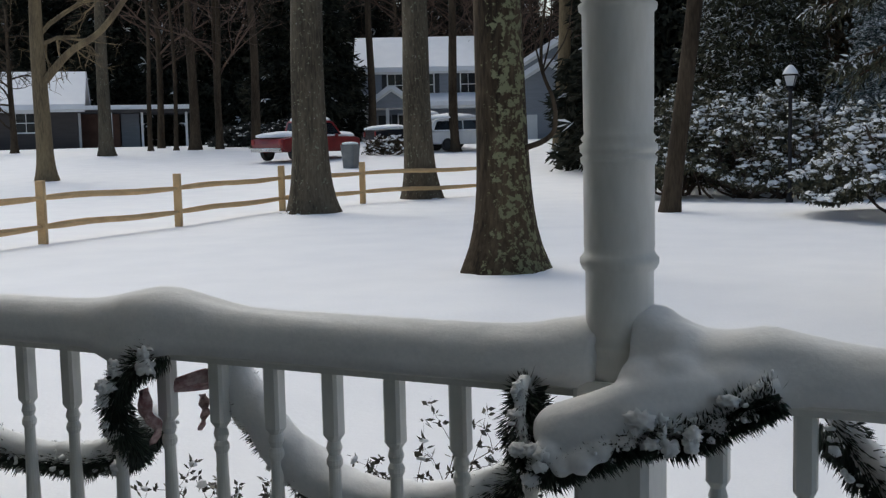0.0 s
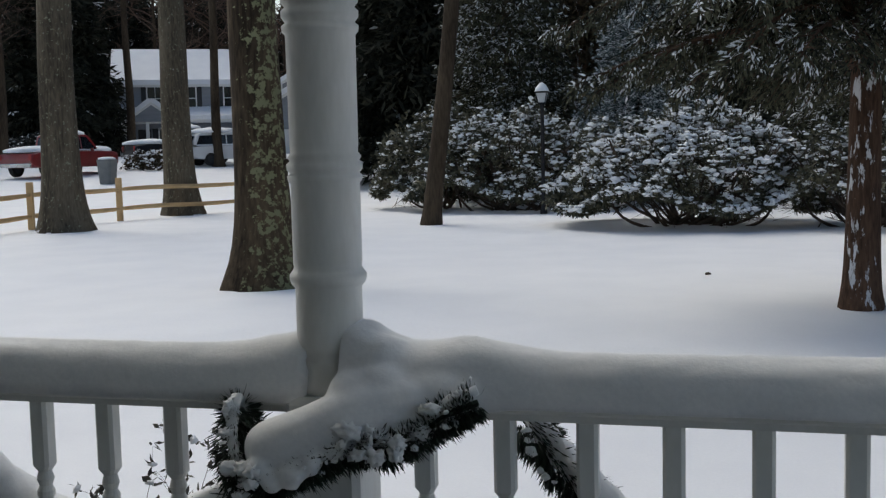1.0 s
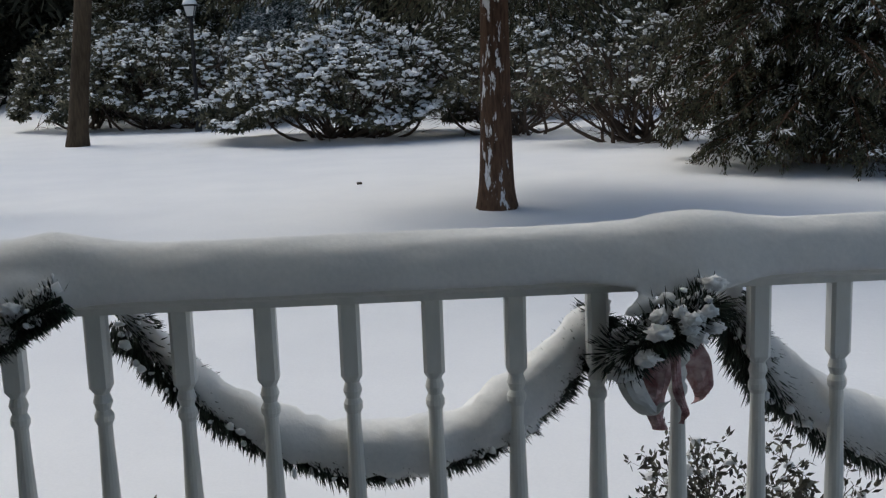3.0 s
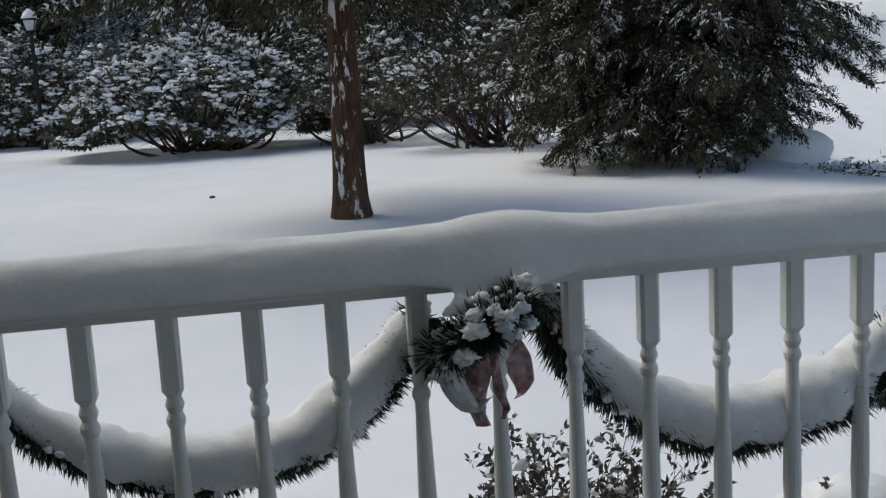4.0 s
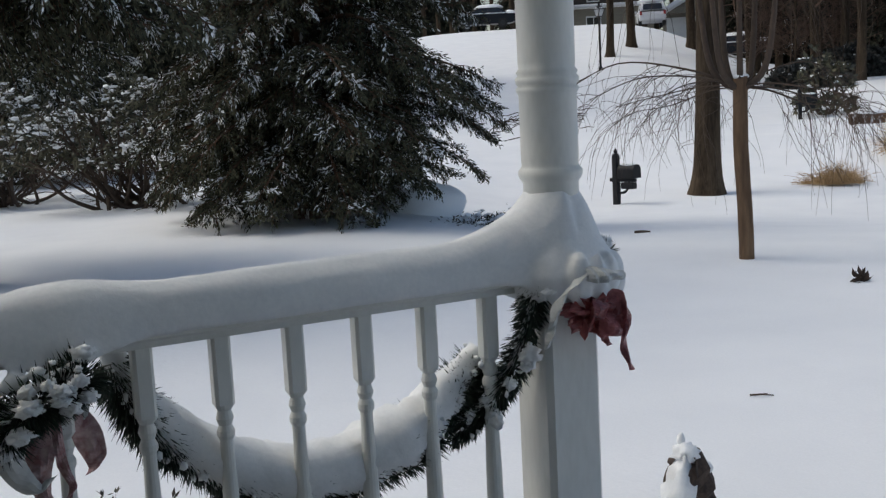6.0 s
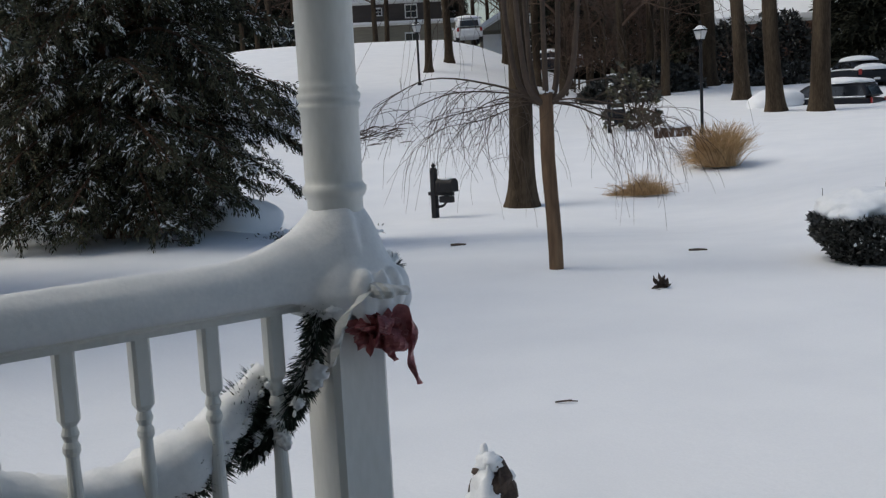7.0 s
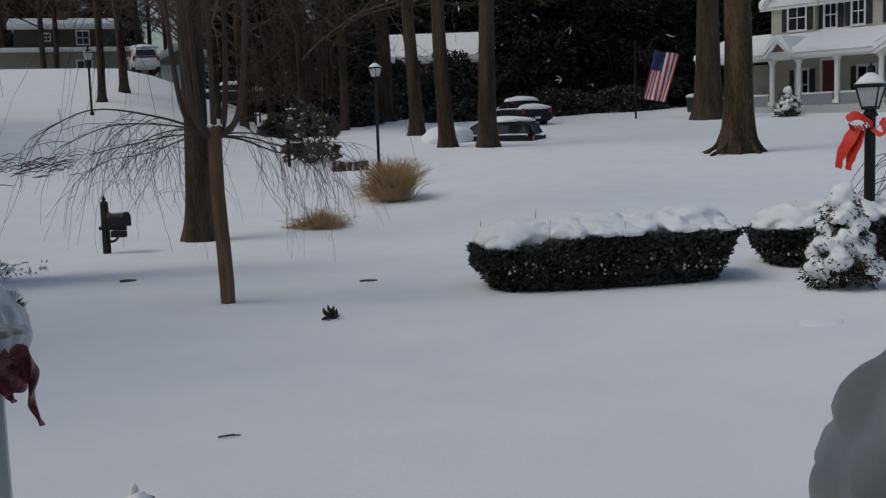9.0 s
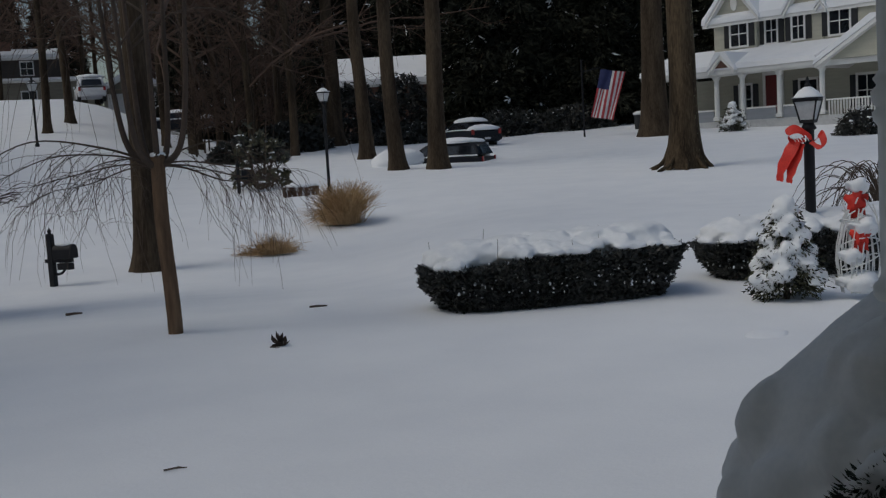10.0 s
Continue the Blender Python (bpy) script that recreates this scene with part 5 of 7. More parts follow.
# ---- bows on the railing ----
def ribbon(pts, width, across, curl, thick=0.0012):
    """A bent strip of ribbon along points, with a little thickness."""
    line = spline(pts, 22)
    a = np.array(across, float)
    vs, k = [], len(line)
    for i, p in enumerate(line):
        w = width * (0.55 + 0.45 * math.sin(math.pi * min(1, 0.25 + i / k)))
        for j in range(5):
            u = j / 2 - 1
            vs.append(p + a * (u * w) + np.array([0, -curl * (1 - u * u) + 0.004 * math.sin(i * 0.9 + j), 0]))
    fs = [[i * 5 + j, i * 5 + j + 1, (i + 1) * 5 + j + 1, (i + 1) * 5 + j] for i in range(k - 1) for j in range(4)]
    n = len(vs)
    back = [v + np.array([0, thick, 0]) for v in vs]
    fs2 = [[q + n for q in f][::-1] for f in fs]
    return Shape().add(vs + back, fs + fs2)


bow = thing("bow", "frosted pink gauze bow hanging from the garland, half iced", "bow", (1.28, 0, 1.182), group="ribbon bows")
part("loop", ribbon([(-0.02, -0.02, 0.02), (-0.07, -0.02, -0.02), (-0.085, -0.015, -0.08), (-0.05, -0.01, -0.14), (-0.02, -0.01, -0.12)], 0.03, (0.8, 0, 0.3), 0.012), RIBBON_ICE, bow, "iced white loop")
part("tail", ribbon([(-0.01, 0.0, 0.0), (-0.035, 0.0, -0.08), (-0.04, 0.005, -0.14), (-0.03, 0.0, -0.175)], 0.024, (1, 0, 0), 0.01), RIBBON_PINK, bow)
part("tail", ribbon([(0.02, 0.07, -0.03), (0.05, 0.07, -0.08), (0.065, 0.07, -0.13), (0.055, 0.07, -0.15)], 0.03, (0.8, 0, 0.4), 0.01), RIBBON_PINK, bow)
part("tail", ribbon([(0.02, 0.06, 0.03), (0.045, 0.07, -0.01), (0.05, 0.07, -0.07)], 0.018, (1, 0, 0), 0.006), RIBBON_ICE, bow, "iced white tail")
part("tail", ribbon([(-0.01, -0.02, -0.02), (-0.005, -0.02, -0.1), (0.008, -0.02, -0.14), (0.0, -0.02, -0.16)], 0.009, (1, 0, 0), 0.003), RIBBON_PINK, bow)

bow = thing("bow", "dark red gauze bow under drooping iced snow on the post", "bow", (2.305, -0.06, 1.237), group="ribbon bows")
part("knot", Shape().blob((0.0, -0.03, -0.03), (0.058, 0.03, 0.036), 4, 0.75, 3.2, None, 4.0), RIBBON_RED, bow, "crumpled red gauze")
for k in range(4):
    a = k * 1.5 + 0.4
    c = np.array([0.038 * math.cos(a), -0.05, -0.035 + 0.018 * math.sin(a)])
    part("loop", ribbon([c * 0.4, c + np.array([0.012, -0.01, 0.014]), c * 1.2 + np.array([0, -0.012, -0.01]), c * 0.7 + np.array([-0.01, -0.008, -0.02])], 0.026, (math.sin(a), 0.3, math.cos(a)), 0.008), RIBBON_RED, bow)
part("tail", ribbon([(0.06, -0.03, 0.0), (0.085, -0.03, -0.05), (0.075, -0.03, -0.11), (0.095, -0.03, -0.165)], 0.016, (0.9, 0.3, 0), 0.008), RIBBON_RED, bow)
part("tail", ribbon([(0.0, -0.04, -0.04), (0.012, -0.045, -0.075), (0.028, -0.045, -0.1)], 0.014, (0.9, 0.2, 0.2), 0.006), RIBBON_RED, bow)
part("tail", ribbon([(-0.03, -0.045, 0.05), (-0.085, -0.05, 0.02), (-0.105, -0.04, -0.04), (-0.115, -0.03, -0.085)], 0.024, (0.7, 0, 0.5), 0.014), RIBBON_ICE, bow, "iced white tail")
part("tail", ribbon([(-0.03, -0.05, 0.055), (0.0, -0.07, 0.05), (0.05, -0.07, 0.045)], 0.02, (0.1, 0.4, 0.8), 0.012), RIBBON_ICE, bow, "iced white fold")
bow = thing("bow", "small frosted pink bow on the garland, mostly hidden by the balusters", "bow", (-1.0, 0.0, 1.17), group="ribbon bows")
part("loop", ribbon([(0.04, 0.0, 0.03), (0.09, 0.03, 0.045), (0.11, 0.05, 0.035), (0.09, 0.05, 0.02), (0.04, 0.0, 0.02)], 0.016, (0.1, 0.3, 0.9), 0.008), RIBBON_PINK, bow)
part("tail", ribbon([(-0.02, -0.03, 0.02), (-0.01, -0.035, -0.03), (0.015, -0.03, -0.06), (-0.01, -0.02, -0.1)], 0.022, (0.8, 0, 0.3), 0.012), RIBBON_PINK, bow)
part("tail", ribbon([(0.07, 0.05, 0.0), (0.075, 0.05, -0.04), (0.06, 0.05, -0.08)], 0.014, (0.9, 0, 0.2), 0.006), RIBBON_PINK, bow)


# ---- snow-caked stub beside the steps ----
stub = thing("garden_stub", "short weathered wooden stub plastered with snow beside the porch", "garden ornament", on_ground(3.36, 0.9))
part("wood", Shape().tube(spline([(0.03, 0, -0.2), (0.03, 0, 0.02), (0.028, 0, 0.12), (0.02, 0, 0.2), (0.0, 0, 0.25)], 16), np.interp(np.linspace(0, 1, 16), [0, 0.5, 0.8, 1], [0.088, 0.085, 0.06, 0.02]), 12, rough=0.16, rng=np.random.default_rng(3)), DEAD_LEAF, stub)
part("snow_cover", Shape().blob((-0.035, -0.03, 0.06), (0.065, 0.06, 0.14), 3, 0.5, 2.6, -0.05, 2.0).blob((0.0, -0.02, 0.235), (0.045, 0.04, 0.032), 3, 0.5, 2.4).blob((-0.005, 0, 0.275), (0.014, 0.014, 0.026), 2, 0.3).blob((0.06, -0.05, 0.18), (0.02, 0.02, 0.02), 2, 0.5), CAKED, stub, smooth=True)
part("dead_leaf", Shape().leaves([(0.03, -0.06, 0.2), (0.05, -0.05, 0.12), (0.01, -0.06, 0.22)], [(0.3, -0.2, -1), (0.2, 0, -1), (-0.1, -0.2, -0.8)], 0.08, 0.02, np.random.default_rng(2)), DEAD_LEAF, stub)


# ---- bits lying on the snow ----
def litter(name, at, parts_, label):
    t = thing(name, label, "litter", at)
    for k, (p, q, r) in enumerate(parts_):
        part("stick", Shape().tube([p, tuple((a + b) / 2 + 0.003 for a, b in zip(p, q)), q], [r, r, r * 0.6], 5), TWIG, t)


litter("fallen_twig", on_ground(4.61, 1.82), [((-0.038, 0.036, 0.004), (0.04, -0.038, 0.006), 0.005), ((0.0, 0.0, 0.006), (0.03, -0.01, 0.008), 0.003)], "short dark twig lying on the snow")
litter("fallen_twig", on_ground(8.39, 7.48), [((-0.06, 0.05, 0.01), (0.07, -0.06, 0.012), 0.015)], "short dark twig lying on the snow")
litter("fallen_twig", on_ground(9.11, 4.74), [((-0.06, 0.06, 0.01), (0.06, -0.06, 0.01), 0.012)], "short dark twig lying on the snow")
litter("fallen_twig", on_ground(0.441, 10.635), [((-0.03, 0.0, 0.012), (0.03, 0.01, 0.012), 0.015)], "short dark twig lying on the snow")
sprout = thing("seed_head", "dark dried seed head poking out of the snow", "plant", on_ground(7.27, 3.57))
rs = np.random.default_rng(12)
part("foliage", Shape().leaves(rs.normal(0, 0.02, (60, 3)) + np.array([0, 0, 0.02]), rs.normal(0, 0.6, (60, 3)) + np.array([0, 0, 0.6]), 0.075, 0.014, rs), DEAD_LEAF, sprout)
part("stalk", Shape().tube([(0, 0, -0.05), (0.0, 0, 0.05)], [0.012, 0.008], 5), TWIG, sprout)
solid("snow_mound", Shape().blob((0, 0, 0.1), (0.62, 0.5, 0.33), 3, 0.12, 1.5, -0.1, 1.0), SNOW, "rounded heap of snow beside the evergreen", "snow", smooth=True, at=on_ground(7.68, 11.33))
solid("snow_mound", Shape().blob((0, 0, -0.01), (0.2, 0.16, 0.035), 3, 0.12, 1.5, -0.1, 1.0), SNOW, "small bump in the snow", "snow", smooth=True, at=on_ground(8.79, 0.31))
for k, (x, y) in enumerate([(-12.82, 18.29), (30.93, 9.5), (-12.93, 23.79)]):
    solid("snow_mound", Shape().blob((0.0, -0.1, -0.09), (0.62, 0.5, 0.17), 3, 0.5, 2.6, -0.15, k * 1.0), SNOW, "snow drifted against a tree's foot", "snow", smooth=True, at=on_ground(x, y))
roots = np.random.default_rng(77)
house_oak = [o for o in bpy.data.objects if o.name.startswith("oak_tree") and abs(o.location.x - 30.93) < 0.1][0]
for k in range(9):
    a = k * 0.7 + roots.uniform(-0.15, 0.15)
    c, s = math.cos(a), math.sin(a)
    far = roots.uniform(0.85, 1.2)
    part("root", Shape().tube(spline([(0.3 * c, 0.3 * s, 0.95), (0.44 * c, 0.44 * s, 0.5), (0.62 * c + 0.05 * s, 0.62 * s, 0.2), (far * c, far * s + 0.06, -0.05)], 12), np.linspace(0.09, 0.05, 12), 8, rough=0.08, rng=roots), BARK_OAK, house_oak, smooth=True)
low = thing("ground_cover", "flattened evergreen sprigs poking from the snow", "shrub", on_ground(8.0, 10.1))
rs = np.random.default_rng(13)
Q = rs.normal(0, 1, (620, 3)) * np.array([0.34, 0.26, 0.035]) + np.array([0, 0, 0.05])
part("foliage", Shape().leaves(Q, rs.normal(0, 0.6, (620, 3)) + np.array([0, 0, 0.15]), 0.06, 0.009, rs), CEDAR_LEAF, low)
part("snow_dusting", Shape().flakes(Q[:120] + np.array([0, 0, 0.02]), rs.uniform(0.015, 0.07, (120, 3)) * np.array([1, 1, 0.5]), rs), CAKED, low)
rs = np.random.default_rng(14)
verge = Shape()
for k in range(90):
    x, y = polar(rs.uniform(30.5, 35.5), 33 + rs.normal(0, 1.6))
    z = ground_height(x, y)
    a = rs.uniform(-0.6, 0.6)
    L = rs.uniform(0.15, 0.7)
    verge.tube([(x, y, z), (x + L * 0.5, y + L * a * 0.5, z + rs.uniform(0.03, 0.12)), (x + L, y + L * a, ground_height(x + L, y + L * a))], [0.014, 0.012, 0.006], 4)
solid("roadside_brush", verge, TWIG, "dark brush poking through snow at the street's edge", "brush", kind="stuff")

# ---- split-rail fence ----

def fence():
    posts = [(-12.2, 6.7), (-12.93, 10.8), (-13.49, 14.7), (-13.95, 18.8), (-13.4, 21.45), (-11.85, 25.1)]
    t = thing("rail_fence", "new split-rail fence of pale cedar with two rails", "fence", on_ground(*posts[0]))
    ox, oy, oz = t.location
    rng = np.random.default_rng(7)
    for k, (x, y) in enumerate(posts):
        z = ground_height(x, y)
        s = Shape().box(-0.07, 0.07, -0.05, 0.05, -0.3, 1.02, 0.015, pose(x - ox, y - oy, z - oz, 0, 0, 15 + rng.uniform(-6, 6)))
        part("post", s, FENCE, t)
        if k:
            q = posts[k - 1]
            zq = ground_height(*q)
            for h in (0.28, 0.74):
                a = np.array([q[0] - ox, q[1] - oy, zq - oz + h])
                b = np.array([x - ox, y - oy, z - oz + h])
                d = (b - a) / np.linalg.norm(b - a)
                line = [a - d * 0.12, a * 0.7 + b * 0.3 + np.array([0, 0, 0.02]), a * 0.35 + b * 0.65 + np.array([0, 0, -0.01]), b + d * 0.12]
                part("rail", Shape().tube(spline(line, 10), [0.035, 0.055, 0.06, 0.06, 0.058, 0.06, 0.06, 0.058, 0.052, 0.035], 6, rough=0.08, rng=rng), FENCE, t)


fence()


# ---- mailboxes and lamps ----
def mailbox(at, turn, label):
    t = thing("mailbox", label, "mailbox", at, turn)
    part("post", Shape().box(-0.05, 0.05, -0.05, 0.05, -0.3, 0.86, 0.008), BLACK_IRON, t)
    part("finial", Shape().lathe([(0.055, 0.86), (0.055, 0.88), (0.02, 0.89), (0.035, 0.915), (0.035, 0.935), (0.012, 0.96), (0.002, 0.985)], n=14), BLACK_IRON, t)
    part("arm", Shape().box(-0.12, 0.42, -0.035, 0.035, 0.40, 0.46, 0.006), BLACK_IRON, t)
    part("brace", Shape().tube(spline([(0.05, 0, 0.2), (0.18, 0, 0.22), (0.26, 0, 0.3), (0.28, 0, 0.4)], 12), 0.022, 6), BLACK_IRON, t)
    half = [(0.1, 0.0), (0.1, 0.13)] + [(0.1 * math.cos(a), 0.13 + 0.1 * math.sin(a)) for a in np.linspace(0.2, math.pi - 0.2, 9)] + [(-0.1, 0.13), (-0.1, 0.0)]
    box = Shape().prism([(y, z + 0.47) for y, z in half], 0.1, 0.44)
    part("box", box, BLACK_IRON, t)
    part("door", Shape().prism([(y * 1.06, z * 1.03 + 0.468) for y, z in half], 0.44, 0.455), BLACK_IRON, t)
    part("paper_box", Shape().box(0.14, 0.4, -0.06, 0.06, 0.28, 0.39, 0.01), BLACK_IRON, t)
    part("snow_cap", Shape().blob((0.27, 0, 0.7), (0.16, 0.085, 0.035), 2), CAKED, t, smooth=True)


mailbox(on_ground(12.54, 13.42), -76, "black mailbox on a black post, dusted with snow")
mailbox(on_ground(24.65, 20.86), -40, "dark mailbox on a post across the street")


def lantern_post(at, h, label, post_r=0.035, head=1.0, cap_snow=1.0):
    t = thing("lamp_post", label, "lamp post", at)
    part("post", Shape().lathe([(post_r * 1.9, -0.3), (post_r * 1.9, 0.1), (post_r * 1.2, 0.16), (post_r, 0.2), (post_r, h - 0.12 * head), (post_r * 1.5, h - 0.1 * head), (post_r * 1.1, h - 0.05 * head), (0.06 * head, h)], n=16), BLACK_IRON, t, smooth=True)
    w0, w1, gh = 0.085 * head, 0.145 * head, 0.27 * head
    fr = Shape()
    for k in range(4):
        a = math.pi / 4 + k * math.pi / 2
        c, s = math.cos(a) * 1.41, math.sin(a) * 1.41
        fr.tube([(w0 * c, w0 * s, h), (w1 * c, w1 * s, h + gh)], 0.011 * head, 4)
    fr.box(-w0 * 1.05, w0 * 1.05, -w0 * 1.05, w0 * 1.05, h - 0.02, h + 0.012)
    fr.lathe([(w1 * 1.12, h + gh - 0.015), (w1 * 1.12, h + gh + 0.01)], n=16, square=(0, 1))
    part("lantern_frame", fr, BLACK_IRON, t)
    gl = Shape().add([(s1 * w, s2 * w, z) for w, z in ((w0 * 0.95, h + 0.013), (w1 * 0.95, h + gh - 0.016)) for s1, s2 in ((1, 1), (-1, 1), (-1, -1), (1, -1))], [[0, 1, 5, 4], [1, 2, 6, 5], [2, 3, 7, 6], [3, 0, 4, 7]])
    part("pane", gl, FROST, t, "cloudy glass panes")
    part("roof", Shape().lathe([(w1 * 1.2, h + gh + 0.011), (w1 * 0.5, h + gh + 0.11 * head), (0.03 * head, h + gh + 0.15 * head)], n=16, square=(0, 1)), BLACK_IRON, t)
    part("finial", Shape().lathe([(0.03 * head, h + gh + 0.14 * head), (0.045 * head, h + gh + 0.19 * head), (0.02 * head, h + gh + 0.22 * head), (0.03 * head, h + gh + 0.245 * head), (0.003, h + gh + 0.3 * head)], n=10), BLACK_IRON, t)
    if cap_snow:
        n = 24
        s = Shape().lathe([(w1 * 1.22, h + gh + 0.02), (w1 * 1.18, h + gh + 0.05 * cap_snow), (w1 * 0.85, h + gh + 0.11 * cap_snow), (w1 * 0.4, h + gh + 0.155 * cap_snow), (0.02, h + gh + 0.17 * cap_snow)], n=n, square=(0,))
        part("snow_cap", s, CAKED, t, "thick cap of snow", smooth=True)
    return t


lantern_post(on_ground(-3.39, 22.62), 2.48, "black lamp post with a snow-capped lantern among the rhododendrons", 0.042, 0.88, 1.3)
lantern_post(on_ground(24.63, 17.4), 2.52, "slim black lamp post with a frosted lantern by the drive", 0.042, 0.92, 0.8)
lantern_post(on_ground(31.13, 39.04), 2.4, "distant dark lamp post along the street", 0.05, 1.2, 0.7)
lamp = lantern_post(on_ground(11.83, 0.81), 1.46, "black lamp post with a snow-capped lantern and a red bow", 0.05, 0.74, 0.75)
bow = thing("lamp_bow", "large bright red outdoor bow with white stripes, snow on its loops", "bow", (11.76, 0.83, 1.14), group="ribbon bows")
part("loop", ribbon([(0, -0.05, 0.38), (-0.05, 0.06, 0.46), (-0.1, 0.14, 0.42), (-0.06, 0.1, 0.34), (0, 0, 0.36)], 0.06, (0.4, 0.3, 0.7), 0.02), RED_CLOTH, bow)
part("loop", ribbon([(0, -0.1, 0.36), (-0.05, -0.16, 0.4), (-0.08, -0.2, 0.32), (-0.04, -0.14, 0.28), (0, -0.05, 0.34)], 0.05, (0.4, -0.3, 0.7), 0.02), RED_CLOTH, bow)
part("tail", ribbon([(-0.06, 0.06, 0.36), (-0.1, 0.13, 0.22), (-0.1, 0.2, 0.08), (-0.1, 0.22, -0.03)], 0.075, (0.35, 0.85, 0.2), 0.02), RED_CLOTH, bow)
part("tail", ribbon([(-0.06, 0.02, 0.32), (-0.1, 0.07, 0.16), (-0.1, 0.12, 0.02), (-0.1, 0.13, -0.05)], 0.06, (0.35, 0.85, 0.2), 0.02), RED_CLOTH, bow)
for k in range(5):
    part("stripe", ribbon([(-0.085, 0.0 - 0.03 * k + 0.06, 0.34), (-0.11, 0.04 - 0.035 * k + 0.06, 0.39), (-0.12, 0.1 - 0.05 * k + 0.06, 0.42 - 0.02 * k)], 0.009, (0, 0.7, 0.7), 0.004), CAKED, bow, "white stripe")

# white wire yard ornament with red scarf
orn = thing("wire_ornament", "white wire-frame deer yard ornament with a red scarf, iced over", "yard ornament", on_ground(10.5, 0.06))
rs = np.random.default_rng(33)
for k in range(26):
    a = k / 26 * 2 * math.pi + rs.normal(0, 0.15)
    r = 0.13 * rs.uniform(0.6, 1.3)
    p = [(r * math.cos(a), r * math.sin(a), 0.05), (1.25 * r * math.cos(a + 0.2), 1.25 * r * math.sin(a + 0.2), 0.35), (0.9 * r * math.cos(a + 0.5), 0.9 * r * math.sin(a + 0.5), 0.65), (0.4 * r * math.cos(a + 0.9) + rs.normal(0, 0.05), 0.4 * r * math.sin(a + 0.9) + rs.normal(0, 0.05), rs.uniform(0.6, 0.85))]
    part("wire", Shape().tube(spline(p, 8), 0.006, 4), TRIM, orn)
for z in (0.15, 0.3, 0.45, 0.6):
    part("hoop", Shape().tube([(0.15 * math.cos(a), 0.15 * math.sin(a), z + 0.06 * math.sin(a + z * 9)) for a in np.linspace(0, 2 * math.pi, 17)], 0.006, 4), TRIM, orn)
part("scarf", Shape().blob((0.0, 0.02, 0.78), (0.05, 0.07, 0.1), 3, 0.9, 3.0), RED_CLOTH, orn, smooth=True)
part("saddle", Shape().blob((-0.1, -0.03, 0.5), (0.05, 0.06, 0.1), 3, 0.9, 3.0), RED_CLOTH, orn, smooth=True)
part("snow_dusting", Shape().blob((0.0, 0.0, 0.93), (0.08, 0.08, 0.06), 3, 0.5).blob((-0.05, -0.06, 0.6), (0.12, 0.1, 0.07), 3, 0.5).blob((-0.08, 0.04, 0.36), (0.1, 0.09, 0.07), 3, 0.5).blob((-0.06, -0.02, 0.14), (0.16, 0.16, 0.08), 3, 0.5), CAKED, orn, smooth=True)
bare = thing("bare_shrub", "low bare shrub with arching dark twigs behind the lamp post", "shrub", on_ground(14.5, 0.6))
bs = Shape()
for k in range(80):
    a = rs.uniform(0, 2 * math.pi)
    L = rs.uniform(0.5, 1.3)
    p = np.array([math.cos(a) * L, math.sin(a) * L, 0])
    bs.tube(spline([(0, 0, -0.05), p * 0.4 + np.array([0, 0, 0.55 + rs.uniform(0, 0.4)]), p * 0.8 + np.array([0, 0, 0.5 + rs.uniform(0, 0.4)]), p * 1.1 + np.array([0, 0, 0.25 + rs.uniform(-0.2, 0.2)])], 14), np.linspace(0.009, 0.002, 14), 4, cap=False)
part("twig_mass", bs, TWIG, bare)


# ---- vehicles ----
def shell(outline, width, tumble=0.0, edge=0.09):
    """A bodywork shell: a side outline of (y, z) pairs across the width, rounded into the flanks, leaning in towards the top."""
    k = len(outline)
    cy, cz = sum(p[0] for p in outline) / k, sum(p[1] for p in outline) / k
    z0, z1 = min(p[1] for p in outline), max(p[1] for p in outline)
    fine = []
    for i in range(k):
        p0, p1, p2, p3 = (np.array(outline[(i + q) % k]) for q in (-1, 0, 1, 2))
        fine += [p1 * 0.86 + p2 * 0.14 + (p0 - p1) * 0.02, (p1 + p2) / 2, p1 * 0.14 + p2 * 0.86 + (p3 - p2) * 0.02]
    vs, m = [], len(fine)
    stations = [(-1, 0.9), (-0.985, 0.95), (-1 + edge, 1.0), (0, 1.01), (1 - edge, 1.0), (0.985, 0.95), (1, 0.9)]
    for f, g in stations:
        for y, z in fine:
            lean = 1 - tumble * (z - z0) / (z1 - z0)
            vs.append((f * width / 2 * lean, cy + (y - cy) * (1 - (1 - g) * 0.45), cz + (z - cz) * (1 - (1 - g) * 0.8)))
    n = len(stations)
    fs = [[i * m + j, i * m + (j + 1) % m, (i + 1) * m + (j + 1) % m, (i + 1) * m + j] for i in range(n - 1) for j in range(m)]
    return Shape().add(vs, fs + [list(range(m))[::-1], [(n - 1) * m + j for j in range(m)]])


